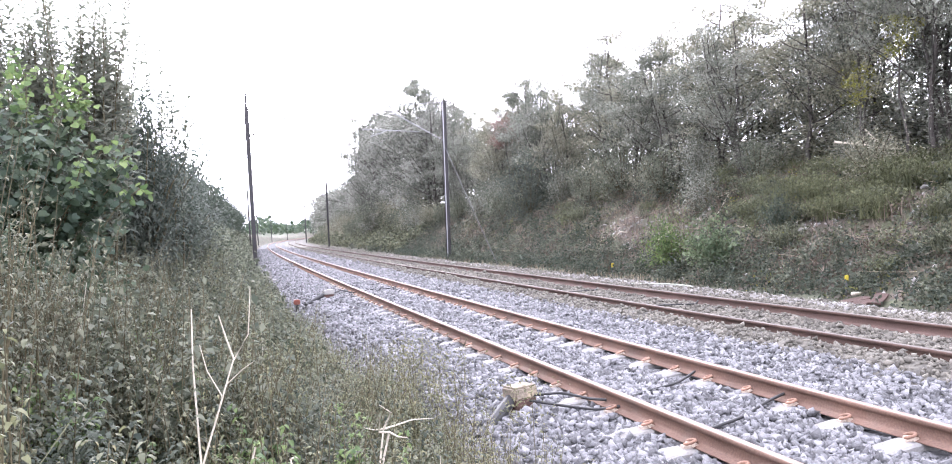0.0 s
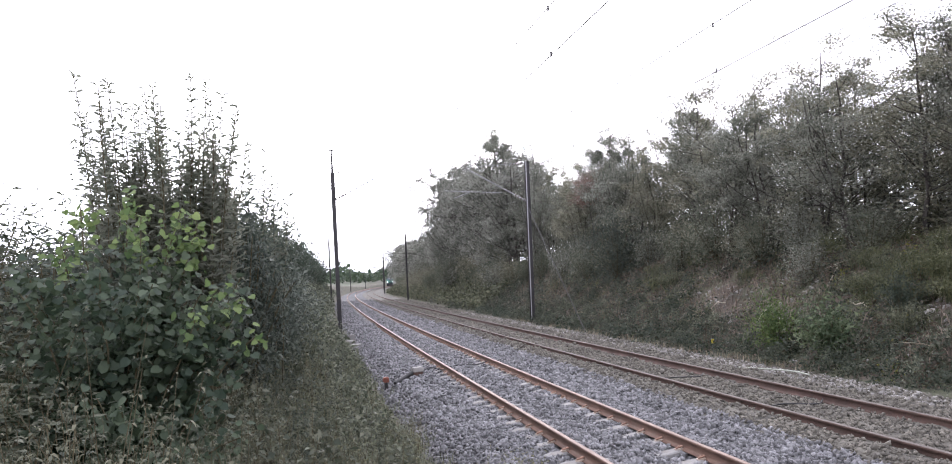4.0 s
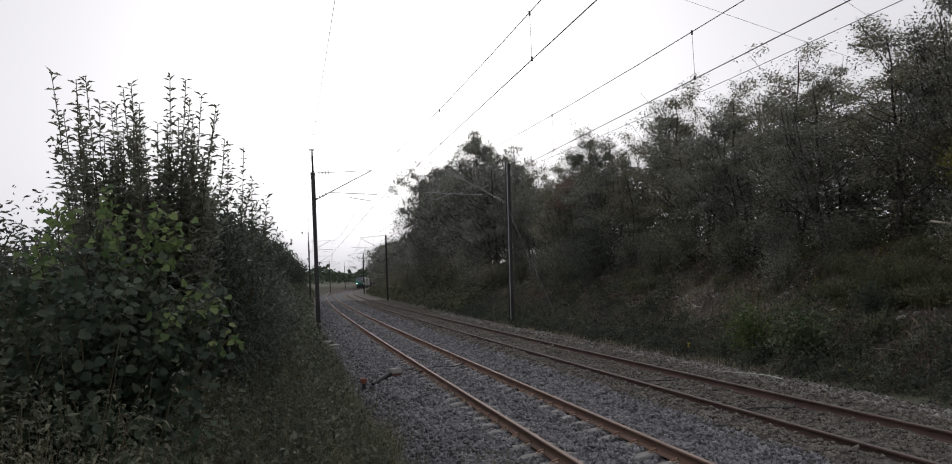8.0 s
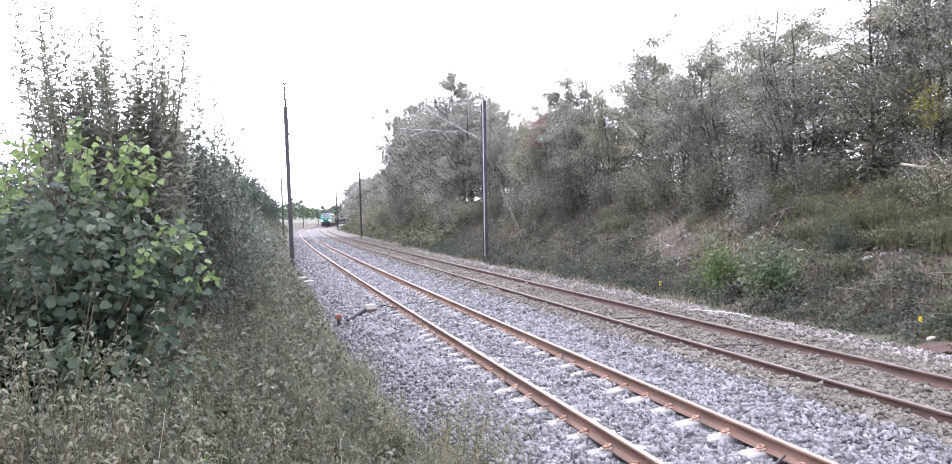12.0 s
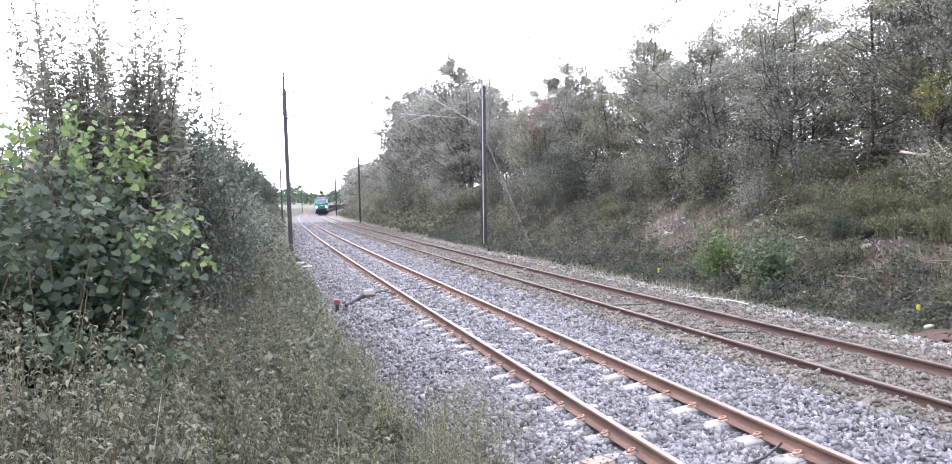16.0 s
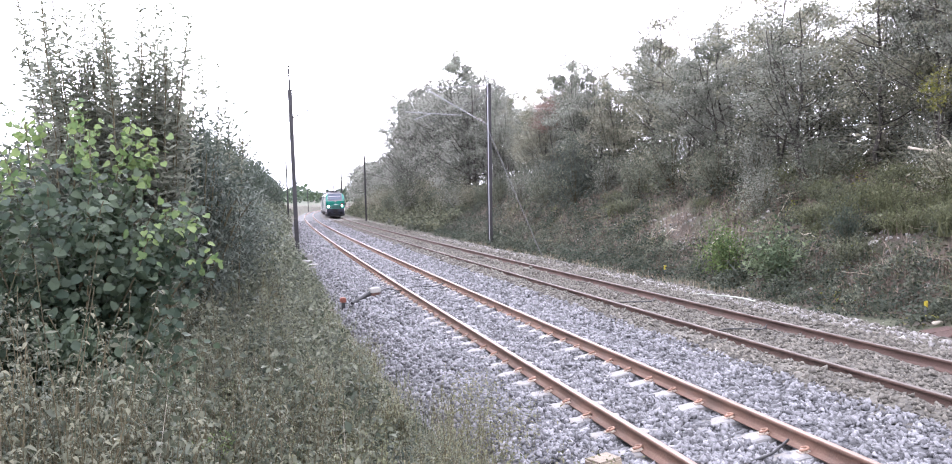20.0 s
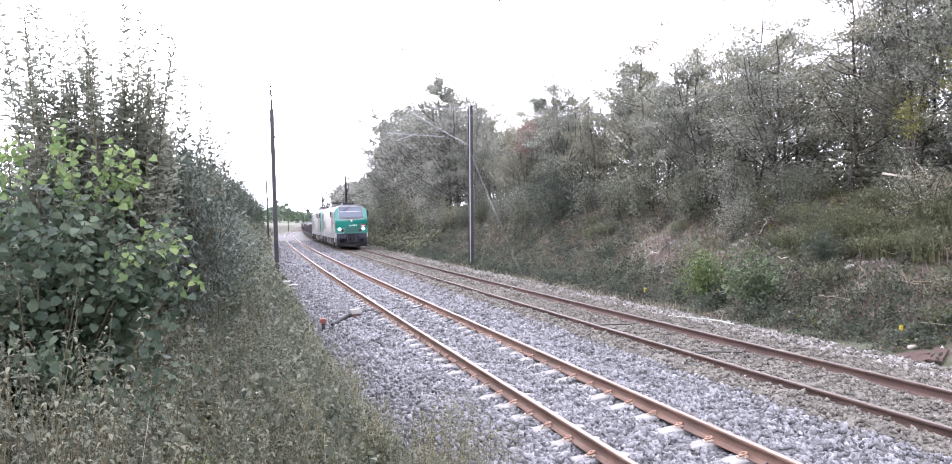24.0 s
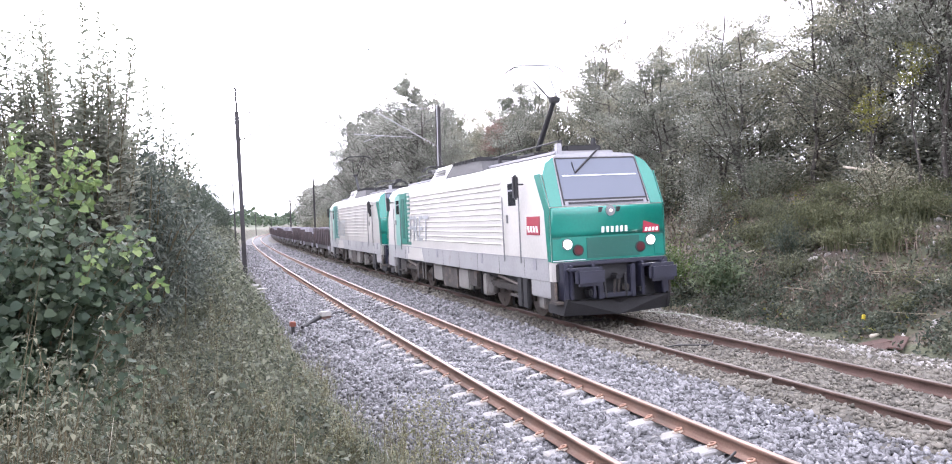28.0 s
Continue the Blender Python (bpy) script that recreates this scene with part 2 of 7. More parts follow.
M = dict(
    soil=material("soil", (0.078, 0.062, 0.048), 0.95, scale=0.6, fine=14, vary=0.4, bump=0.8, second=(0.058, 0.062, 0.036), second_at=0.42),
    field=material("stubble_field", (0.075, 0.074, 0.050), 0.95, scale=0.02, fine=1.5, vary=0.25, bump=0.3, second=(0.052, 0.060, 0.034), second_at=0.42),
    ballast_bed=material("ballast_bed", (0.078, 0.078, 0.082), 0.9, scale=2.0, fine=22, vary=0.5, bump=1.0),
    ballast_old=material("old_ballast_bed", (0.095, 0.088, 0.074), 0.9, scale=2.0, fine=22, vary=0.5, bump=1.0),
    stone=material("ballast_stone", (0.150, 0.149, 0.155), 0.8, scale=3, fine=60, vary=0.25, bump=0.5, per_island=0.58),
    stone_piece=material("ballast_stone_piece", (0.150, 0.149, 0.155), 0.8, scale=3, fine=60, vary=0.25, bump=0.5, per_object=0.58),
    stone_old=material("old_ballast_stone", (0.121, 0.111, 0.093), 0.9, scale=3, fine=60, vary=0.2, bump=0.3, per_island=0.42),
    stone_pale=material("pale_stone", (0.239, 0.229, 0.216), 0.9, scale=3, fine=50, vary=0.2, bump=0.4, per_island=0.3),
    concrete=material("concrete", (0.218, 0.213, 0.206), 0.85, scale=2.5, fine=45, vary=0.16, bump=0.3, per_object=0.12, second=(0.183, 0.171, 0.157), second_at=0.52),
    rail_rust=material("rail_rust", (0.165, 0.098, 0.072), 0.8, metal=0.1, scale=1.4, fine=50, vary=0.22, bump=0.25, second=(0.156, 0.101, 0.078), second_at=0.52),
    rail_old=material("old_rail_rust", (0.090, 0.053, 0.042), 0.8, metal=0.1, scale=1.4, fine=50, vary=0.25, bump=0.25, second=(0.086, 0.055, 0.043), second_at=0.52),
    rail_head=material("rail_running_face", (0.250, 0.182, 0.148), 0.6, metal=0.25, scale=0.8, fine=60, vary=0.15, bump=0.05),
    rail_head_old=material("old_rail_running_face", (0.130, 0.108, 0.096), 0.7, metal=0.15, scale=0.8, fine=60, vary=0.2, bump=0.05),
    clip=material("clip_steel", (0.281, 0.164, 0.117), 0.7, metal=0.2, scale=6, fine=70, vary=0.25, bump=0.2, per_object=0.2),
    clip_pad=material("clip_insulator", (0.484, 0.406, 0.343), 0.6, scale=6, fine=70, vary=0.2, bump=0.1, per_object=0.15),
    mast_dark=material("mast_dark_steel", (0.035, 0.033, 0.035), 0.7, metal=0.3, scale=1.0, fine=40, vary=0.3, bump=0.15, second=(0.070, 0.055, 0.047), second_at=0.58),
    mast_mid=material("mast_weathered_steel", (0.133, 0.129, 0.140), 0.6, metal=0.3, scale=1.0, fine=40, vary=0.25, bump=0.1),
    mast_pale=material("mast_galvanised", (0.328, 0.328, 0.343), 0.55, metal=0.4, scale=1.0, fine=40, vary=0.2, bump=0.1),
    insulator=material("insulator", (0.078, 0.055, 0.047), 0.35, scale=4, fine=30, vary=0.15, bump=0.0),
    wire=material("wire", (0.070, 0.066, 0.066), 0.6, metal=0.4, scale=4, fine=30, vary=0.15, bump=0.0),
    cable=material("black_cable", (0.020, 0.020, 0.021), 0.6, scale=4, fine=30, vary=0.2, bump=0.05),
    box_lid=material("pale_box_lid", (0.310, 0.302, 0.285), 0.8, scale=3, fine=50, vary=0.15, bump=0.2),
    wood_block=material("sawn_wood_block", (0.205, 0.170, 0.130), 0.85, scale=3, fine=50, vary=0.25, bump=0.4, second=(0.265, 0.218, 0.148), second_at=0.55),
    red=material("red_paint", (0.203, 0.058, 0.035), 0.6, scale=4, fine=40, vary=0.25, bump=0.1),
    yellow=material("yellow_paint", (0.520, 0.420, 0.040), 0.55, scale=4, fine=40, vary=0.15, bump=0.05),
    rust_sheet=material("rusty_boards", (0.070, 0.040, 0.032), 0.85, scale=2.5, fine=40, vary=0.3, bump=0.4),
    hose=material("pale_hose", (0.351, 0.374, 0.312), 0.6, scale=4, fine=40, vary=0.15, bump=0.05),
    bark=material("bark", (0.058, 0.051, 0.045), 0.95, scale=2.0, fine=25, vary=0.35, bump=0.8),
    twig=material("green_twig", (0.078, 0.066, 0.035), 0.85, scale=3.0, fine=30, vary=0.3, bump=0.3),
    dead_wood=material("bleached_wood", (0.406, 0.367, 0.296), 0.85, scale=3.0, fine=40, vary=0.2, bump=0.3),
    dead_stalk=material("dead_stalk", (0.240, 0.205, 0.150), 0.9, scale=3.0, fine=40, vary=0.25, bump=0.1, per_island=0.3),
    brush=material("dry_brush", (0.165, 0.130, 0.104), 0.95, scale=1.0, fine=40, vary=0.3, bump=0.1, per_island=0.45),
    # the wide tone range of these two imitates lit sprays and dark gaps
    leaf_tree=leaf_material("tree_leaves", (0.088, 0.097, 0.072), (0.345, 0.355, 0.290), 0.5, 0.42, 0.75, 2.6),
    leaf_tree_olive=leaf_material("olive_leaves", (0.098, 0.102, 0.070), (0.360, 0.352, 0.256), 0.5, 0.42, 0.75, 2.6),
    leaf_dark=leaf_material("dark_leaves", (0.040, 0.055, 0.040), (0.084, 0.101, 0.072), 0.5, 0.4),
    leaf_red=leaf_material("reddish_leaves", (0.190, 0.120, 0.102), (0.300, 0.195, 0.165)),
    leaf_yellow=leaf_material("yellowing_leaves", (0.150, 0.160, 0.040), (0.250, 0.240, 0.060)),
    leaf_lime=leaf_material("young_green_leaves", (0.080, 0.130, 0.050), (0.200, 0.265, 0.095), 0.55, 0.5),
    leaf_hazel=leaf_material("hazel_leaves", (0.034, 0.055, 0.034), (0.084, 0.112, 0.066), 0.55, 0.40, 1.4, 2.2),
    # distant crowns: haze is put into the leaf colour as pale grey
    leaf_far=leaf_material("hazed_far_leaves", (0.094, 0.100, 0.080), (0.340, 0.346, 0.290), 0.6, 0.45, 0.45, 3.2),
    leaf_lance=leaf_material("lance_leaves", (0.046, 0.060, 0.046), (0.118, 0.135, 0.106), 0.6, 0.3),
    leaf_bramble=leaf_material("bramble_leaves", (0.050, 0.062, 0.040), (0.185, 0.194, 0.138), 0.6, 0.4, 1.1, 2.4),
    leaf_shrub=leaf_material("shrub_leaves", (0.072, 0.084, 0.058), (0.230, 0.240, 0.178), 0.6, 0.4, 1.0, 2.4),
    leaf_broad=leaf_material("broad_bush_leaves", (0.054, 0.082, 0.042), (0.165, 0.205, 0.112), 0.6, 0.4, 1.6, 2.4),
    leaf_bush=leaf_material("bush_leaves", (0.050, 0.086, 0.030), (0.150, 0.200, 0.066), 0.6, 0.4, 1.6, 2.4),
    leaf_weed=leaf_material("weed_leaves", (0.046, 0.056, 0.034), (0.185, 0.190, 0.122), 0.6, 0.4, 1.3, 2.6),
    leaf_weed_dark=leaf_material("dark_weed_leaves", (0.028, 0.040, 0.028), (0.105, 0.120, 0.086), 0.6, 0.4, 1.3, 2.6),
    leaf_willow=leaf_material("willow_leaves", (0.125, 0.138, 0.104), (0.260, 0.270, 0.208), 0.55, 0.6),
    leaf_brown=leaf_material("withered_leaves", (0.076, 0.057, 0.042), (0.152, 0.114, 0.080)),
    leaf_nettle=leaf_material("pale_weed_leaves", (0.044, 0.054, 0.033), (0.168, 0.168, 0.110), 0.65, 0.4, 1.1, 2.6),
    leaf_grass=leaf_material("grass_blades", (0.080, 0.090, 0.046), (0.215, 0.205, 0.112), 0.6, 0.4, 1.3, 2.2),
    leaf_slope=leaf_material("slope_plants", (0.064, 0.074, 0.040), (0.180, 0.186, 0.098), 0.6, 0.4, 1.1, 2.6),
)

# ---- mesh helpers ---------------------------------------------------------
def mesh_of(name, verts, faces, mat, smooth=False):
    """A mesh from an N x 3 array and an M x k array of alike faces (or a list of such arrays)."""
    me = bpy.data.meshes.new(name)
    verts = np.asarray(verts, np.float32).reshape(-1, 3)
    groups = faces if isinstance(faces, list) else [faces]
    groups = [np.asarray(g, np.int32) for g in groups if len(g)]
    loops = np.concatenate([g.ravel() for g in groups])
    counts = np.concatenate([np.full(len(g), g.shape[1], np.int32) for g in groups])
    starts = np.concatenate([[0], np.cumsum(counts)[:-1]]).astype(np.int32)
    me.vertices.add(len(verts))
    me.vertices.foreach_set("co", verts.ravel())
    me.loops.add(len(loops))
    me.loops.foreach_set("vertex_index", loops)
    me.polygons.add(len(counts))
    me.polygons.foreach_set("loop_start", starts)
    me.polygons.foreach_set("loop_total", counts)
    if smooth:
        me.polygons.foreach_set("use_smooth", np.ones(len(counts), bool))
    me.update(calc_edges=True)
    me.materials.append(mat)
    return me


def put(name, me, parent=None, label="", at=None):
    ob = new(name, me)
    if parent is not None:
        ob.parent = parent
    if at is not None:
        ob.matrix_basis = at
    if label:
        ob["label"] = label
    return ob


def part(name, bm, mat, parent=None, label="", smooth=False):
    """Links a bmesh as one mesh object under a thing or a part."""
    me = bpy.data.meshes.new(name)
    bm.to_mesh(me)
    bm.free()
    me.materials.append(mat)
    if smooth:
        me.polygons.foreach_set("use_smooth", np.ones(len(me.polygons), bool))
    return put(name, me, parent, label)


def box_bm(x0, x1, y0, y1, z0, z1, bevel=0.0, bm=None):
    own = bm is None
    bm = bm or bmesh.new()
    r = bmesh.ops.create_cube(bm, size=1, matrix=Matrix.LocRotScale(((x0 + x1) / 2, (y0 + y1) / 2, (z0 + z1) / 2), None, (x1 - x0, y1 - y0, z1 - z0)))
    if bevel:
        bmesh.ops.bevel(bm, geom=[e for e in bm.edges] if own else list({e for v in r["verts"] for e in v.link_edges}), offset=bevel, segments=2, affect="EDGES")
    return bm


def cyl_bm(p, q, r0, r1=None, n=10, bm=None):
    bm = bm or bmesh.new()
    p, q = Vector(p), Vector(q)
    d = q - p
    m = Matrix.Translation((p + q) / 2) @ d.to_track_quat("Z", "Y").to_matrix().to_4x4()
    bmesh.ops.create_cone(bm, cap_ends=True, segments=n, radius1=r0, radius2=r0 if r1 is None else r1, depth=d.length, matrix=m)
    return bm


def tubes(paths, n=5):
    """Verts and quads of round tapered tubes; paths is a list of (points k x 3, radii k)."""
    vs, fs, base = [], [], 0
    ang = np.arange(n) * 2 * math.pi / n
    for pts, rad in paths:
        pts, rad = np.asarray(pts, float), np.asarray(rad, float)
        d = np.gradient(pts, axis=0)
        d /= np.linalg.norm(d, axis=1, keepdims=True) + 1e-9
        ref = np.where(np.abs(d[:, 2:3]) > 0.9, np.array([[1.0, 0, 0]]), np.array([[0, 0, 1.0]]))
        a = np.cross(d, ref)
        a /= np.linalg.norm(a, axis=1, keepdims=True) + 1e-9
        b = np.cross(d, a)
        ring = pts[:, None] + rad[:, None, None] * (np.cos(ang)[None, :, None] * a[:, None] + np.sin(ang)[None, :, None] * b[:, None])
        k = len(pts)
        vs.append(ring.reshape(-1, 3))
        i = np.arange(k - 1)[:, None] * n + np.arange(n)[None]
        j = np.arange(k - 1)[:, None] * n + (np.arange(n)[None] + 1) % n
        fs.append(np.stack([i, j, j + n, i + n], -1).reshape(-1, 4) + base)
        base += k * n
    return np.concatenate(vs), np.concatenate(fs)


def leaves(rng, centres, size, aspect=0.5, droop=0.25, fold=0.18, spread=1.0, direction=None, tilt=0.95):
    """One folded, diamond-shaped leaf (two triangles' worth of quad) at each centre."""
    n = len(centres)
    az = rng.uniform(0, 2 * math.pi, n)
    el = rng.normal(-droop, 0.55 * spread, n)
    d = np.stack([np.cos(az) * np.cos(el), np.sin(az) * np.cos(el), np.sin(el)], 1)
    if direction is not None:
        d = d * 0.6 + direction
        d /= np.linalg.norm(d, axis=1, keepdims=True)
    up = np.stack([rng.normal(0, tilt, n), rng.normal(0, tilt, n), np.ones(n)], 1)
    side = np.cross(d, up)
    side /= np.linalg.norm(side, axis=1, keepdims=True) + 1e-9
    nor = np.cross(side, d)
    ln = (size * rng.uniform(0.6, 1.35, n))[:, None]
    w = ln * aspect * 0.5
    v = np.empty((n, 4, 3))
    v[:, 0] = centres
    v[:, 1] = centres + d * ln * 0.45 + side * w + nor * ln * fold * 0.5
    v[:, 2] = centres + d * ln - nor * ln * fold
    v[:, 3] = centres + d * ln * 0.45 - side * w + nor * ln * fold * 0.5
    f = np.arange(n * 4).reshape(n, 4)
    return v.reshape(-1, 3), f


def arched_leaves(rng, centres, size, aspect, direction):
    """Leaves that rise from the stalk and bend over to a drooping tip."""
    n = len(centres)
    d = direction + rng.normal(0, 0.28, (n, 3))
    d[:, 2] *= 0.3
    d /= np.linalg.norm(d, axis=1, keepdims=True) + 1e-9
    side = np.cross(d, np.array([0, 0, 1.0]) + rng.normal(0, 0.25, (n, 3)))
    side /= np.linalg.norm(side, axis=1, keepdims=True) + 1e-9
    up = np.array([[0, 0, 1.0]])
    ln = (size * rng.uniform(0.6, 1.35, n))[:, None]
    w, bend = ln * aspect * 0.5, rng.uniform(0.35, 1.0, n)[:, None]
    low = centres + d * ln * 0.38 + up * ln * 0.10
    far = centres + d * ln * 0.74 - up * ln * 0.18 * bend
    v = np.stack([centres, low + side * w, low - side * w, far + side * w * 0.75, far - side * w * 0.75, centres + d * ln * (1.0 - 0.1 * bend) - up * ln * 0.62 * bend], 1)
    i = np.arange(n)[:, None] * 6
    return v.reshape(-1, 3), [i + np.array([[1, 2, 4, 3]]), np.concatenate([i + np.array([[0, 2, 1]]), i + np.array([[3, 4, 5]])])]


def blades(rng, roots, height, width, lean=0.35):
    """Grass blades: a quad with a triangle's tip, bent over."""
    n = len(roots)
    az = rng.uniform(0, 2 * math.pi, n)
    h = (height * rng.uniform(0.5, 1.3, n))[:, None]
    out = np.stack([np.cos(az), np.sin(az), np.zeros(n)], 1)
    side = np.stack([-np.sin(az), np.cos(az), np.zeros(n)], 1) * (width * rng.uniform(0.6, 1.4, n))[:, None]
    le = np.abs(rng.normal(0, lean, n))[:, None]
    mid = roots + out * h * le * 0.35 + np.array([0, 0, 1.0]) * h * 0.55
    tip = roots + out * h * le * 1.1 + np.array([0, 0, 1.0]) * h * (1 - 0.35 * le)
    v = np.stack([roots - side, roots + side, mid + side * 0.8, mid - side * 0.8, tip], 1)
    i = np.arange(n)[:, None] * 5
    return v.reshape(-1, 3), [i + np.array([[0, 1, 2, 3]]), i + np.array([[3, 2, 4]])]


def joined(chunks):
    """Joins (verts, faces or list of faces) chunks, all of the same kinds of faces."""
    vs, fs, base = [], {}, 0
    for v, f in chunks:
        for g in f if isinstance(f, list) else [f]:
            g = np.asarray(g)
            fs.setdefault(g.shape[1], []).append(g + base)
        vs.append(v)
        base += len(v)
    return np.concatenate(vs), [np.concatenate(g) for g in fs.values()]


def smooth_noise(x, y, scale, seed=0):
    """Cheap sum of sines, about -1 to 1."""
    r = np.random.RandomState(seed)
    out = 0
    for k in range(5):
        a, p, q = r.uniform(0, 6.28), r.uniform(0.6, 1.7) / scale, r.uniform(0, 6.28)
        out = out + np.sin((np.cos(a) * x + np.sin(a) * y) * p * 6.28 + q)
    return out / 2.6

# ---- ground ---------------------------------------------------------------
def ground_z(s, u):
    """Height of the soil: two tracks in a cutting, with a bank on either side."""
    s, u = np.broadcast_arrays(np.asarray(s, float), np.asarray(u, float))
    x, y = plan(s, u)
    bumps = 0.10 * smooth_noise(x, y, 2.3, 3) + 0.05 * smooth_noise(x, y, 0.7, 5)
    low = -0.62
    far_left = np.clip((s - 150) / 200, 0, 1)
    left_top = 2.5 - 3.0 * far_left
    left = np.interp(-u, [2.3, 3.0, 3.6, 4.4, 5.3, 7.0, 9.5, 14, 60, 500], [0, 0.30, 0.55, 0.95, 1.25, 1.9, 2.7, 3.1, 3.4, 3.4])
    steep = np.interp(-u, [2.75, 3.1, 3.6, 4.2, 5.0, 6.2, 8.0, 12, 60, 500], [0, 0.12, 0.62, 1.35, 2.2, 2.95, 3.4, 3.6, 3.6, 3.6])
    on = np.clip((s - 9) / 12, 0, 1)
    left = left * (1 - on) + steep * on
    left = np.minimum(left, np.maximum(left_top, 0.3) + 1.2)
    rise = np.interp(u, [7.2, 7.9, 9.0, 10.5, 12.0, 13.5, 17, 60, 500], [0.35, 0.42, 1.05, 1.95, 2.9, 3.35, 3.5, 3.6, 3.6])
    right = rise * np.interp(s, [-70, 150, 300, 500, 1200], [1, 1, 0.9, 0.5, 0.4])
    z = low + np.where(u < -2.3, left, 0) + np.where(u > 7.2, right, np.interp(u, [5.2, 7.2], [0, 0.35]))
    rough = np.clip((np.abs(u - 2) - 5.0) / 2.0, 0.12, 1) * np.clip(30 / (np.abs(u) + 1), 0, 1)
    far = np.clip((s - 330) / 500, 0, 1) * 7 * np.clip((25 - u) / 60, 0, 1)
    return z + bumps * rough + far


def sheet(name, s_values, u_values, height, mat, lift=0.0):
    s, u = np.meshgrid(s_values, u_values, indexing="ij")
    x, y = plan(s, u)
    z = height(s, u) + lift
    a, b = s.shape
    i = (np.arange(a - 1)[:, None] * b + np.arange(b - 1)[None]).ravel()
    me = mesh_of(name, np.stack([x, y, z], -1).reshape(-1, 3), np.stack([i, i + b, i + b + 1, i + 1], 1)[:, ::-1], mat, smooth=True)
    return put(name, me)


U_GROUND = np.concatenate([[-1500, -700, -350, -180, -90, -50, -35, -25, -19], np.arange(-15, 20.1, 0.4), [22, 25, 30, 40, 60, 100, 200, 400, 800, 1500]])
S_GROUND = np.concatenate([np.arange(-68, -10, 3), np.arange(-10, 60, 0.5), np.arange(60, 160, 2), np.arange(160, 400, 8), np.arange(400, 1190, 40)])
ground = tagged(sheet("ground", S_GROUND, U_GROUND, ground_z, M["soil"]), "brown soil of a railway cutting with sloping banks", "ground", kind="structure")


def bed_z(s, u):
    """Top of the ballast over both tracks, with sloped shoulders and a low ridge between them."""
    x, y = plan(s, u)
    flat = np.interp(u, [-2.95, -2.0, -1.55, 1.3, 1.75, 2.35, 2.75, 3.02, 3.3, 4.5, 4.9, 5.5, 6.8, 7.7], [-0.78, -0.26, -0.215, -0.215, -0.26, -0.22, -0.12, -0.10, -0.165, -0.165, -0.15, -0.17, -0.26, -0.46])
    return flat + 0.022 * smooth_noise(x, y, 0.55, 11) + 0.018 * smooth_noise(x, y, 1.9, 12)


ballast_z = ballast2_z = bed_z
S_BED = np.concatenate([np.arange(-40, -4, 2), np.arange(-4, 40, 0.25), np.arange(40, 160, 1), np.arange(160, 700, 6)])
bed_1 = tagged(sheet("ballast_bed", S_BED, np.arange(-2.95, 2.26, 0.12), ballast_z, M["ballast_bed"]), "clean grey crushed stone bed under the near track", "ballast bed", kind="structure")
bed_2 = tagged(sheet("ballast_bed", S_BED, np.arange(2.26, 7.7, 0.12), ballast2_z, M["ballast_old"]), "older brownish crushed stone bed under the far track", "ballast bed", kind="structure")

# far fields beyond the bend
def field_z(s, u):
    return ground_z(s, u) + 0.15


tagged(sheet("field", np.arange(170, 700, 15), np.arange(-150, -8, 6), field_z, M["field"]), "pale stubble field beyond the bend of the line", "field", kind="structure")

# ---- track ----------------------------------------------------------------
RAIL_OUTLINE = [(-0.075, -0.172), (0.075, -0.172), (0.075, -0.160), (0.02, -0.142), (0.009, -0.125), (0.009, -0.058), (0.020, -0.045), (0.036, -0.038), (0.036, -0.012), (0.0335, -0.004), (-0.0335, -0.004), (-0.036, -0.012), (-0.036, -0.038), (-0.020, -0.045), (-0.009, -0.058), (-0.009, -0.125), (-0.02, -0.142), (-0.075, -0.160)]
HEAD_OUTLINE = [(-0.0335, -0.0045), (0.0335, -0.0045), (0.030, -0.0005), (0.015, 0.0), (-0.015, 0.0), (-0.030, -0.0005)]
S_RAIL = np.concatenate([np.arange(-40, 60, 1.0), np.arange(60, 200, 2.5), np.arange(200, 700, 6)])


def swept(outline, s_values, u0, lift=0.0):
    o = np.array(outline)
    k, n = len(s_values), len(o)
    s = np.repeat(s_values, n)
    x, y = plan(s, u0 + np.tile(o[:, 0], k))
    v = np.stack([x, y, np.tile(o[:, 1], k) + lift], 1)
    i = np.arange(k - 1)[:, None] * n + np.arange(n)[None]
    j = np.arange(k - 1)[:, None] * n + (np.arange(n)[None] + 1) % n
    return v, np.stack([i, j, j + n, i + n], -1).reshape(-1, 4)


def railway_track(u0, label, rust, head):
    track = tagged(new("railway_track"), label, "railway track")
    for side in (-1, 1):
        rail = put("rail", mesh_of("rail", *swept(RAIL_OUTLINE, S_RAIL, u0 + side * GAUGE_HALF), rust), track)
        put("running_face", mesh_of("running_face", *swept(HEAD_OUTLINE, S_RAIL, u0 + side * GAUGE_HALF), head), rail, "worn bright running face")
    return track


track_1 = railway_track(0.0, "near railway track with rusty rails on pale concrete sleepers", M["rail_rust"], M["rail_head"])
track_2 = railway_track(SPACING, "far railway track with dark rusty rails sunk in old ballast", M["rail_old"], M["rail_head_old"])

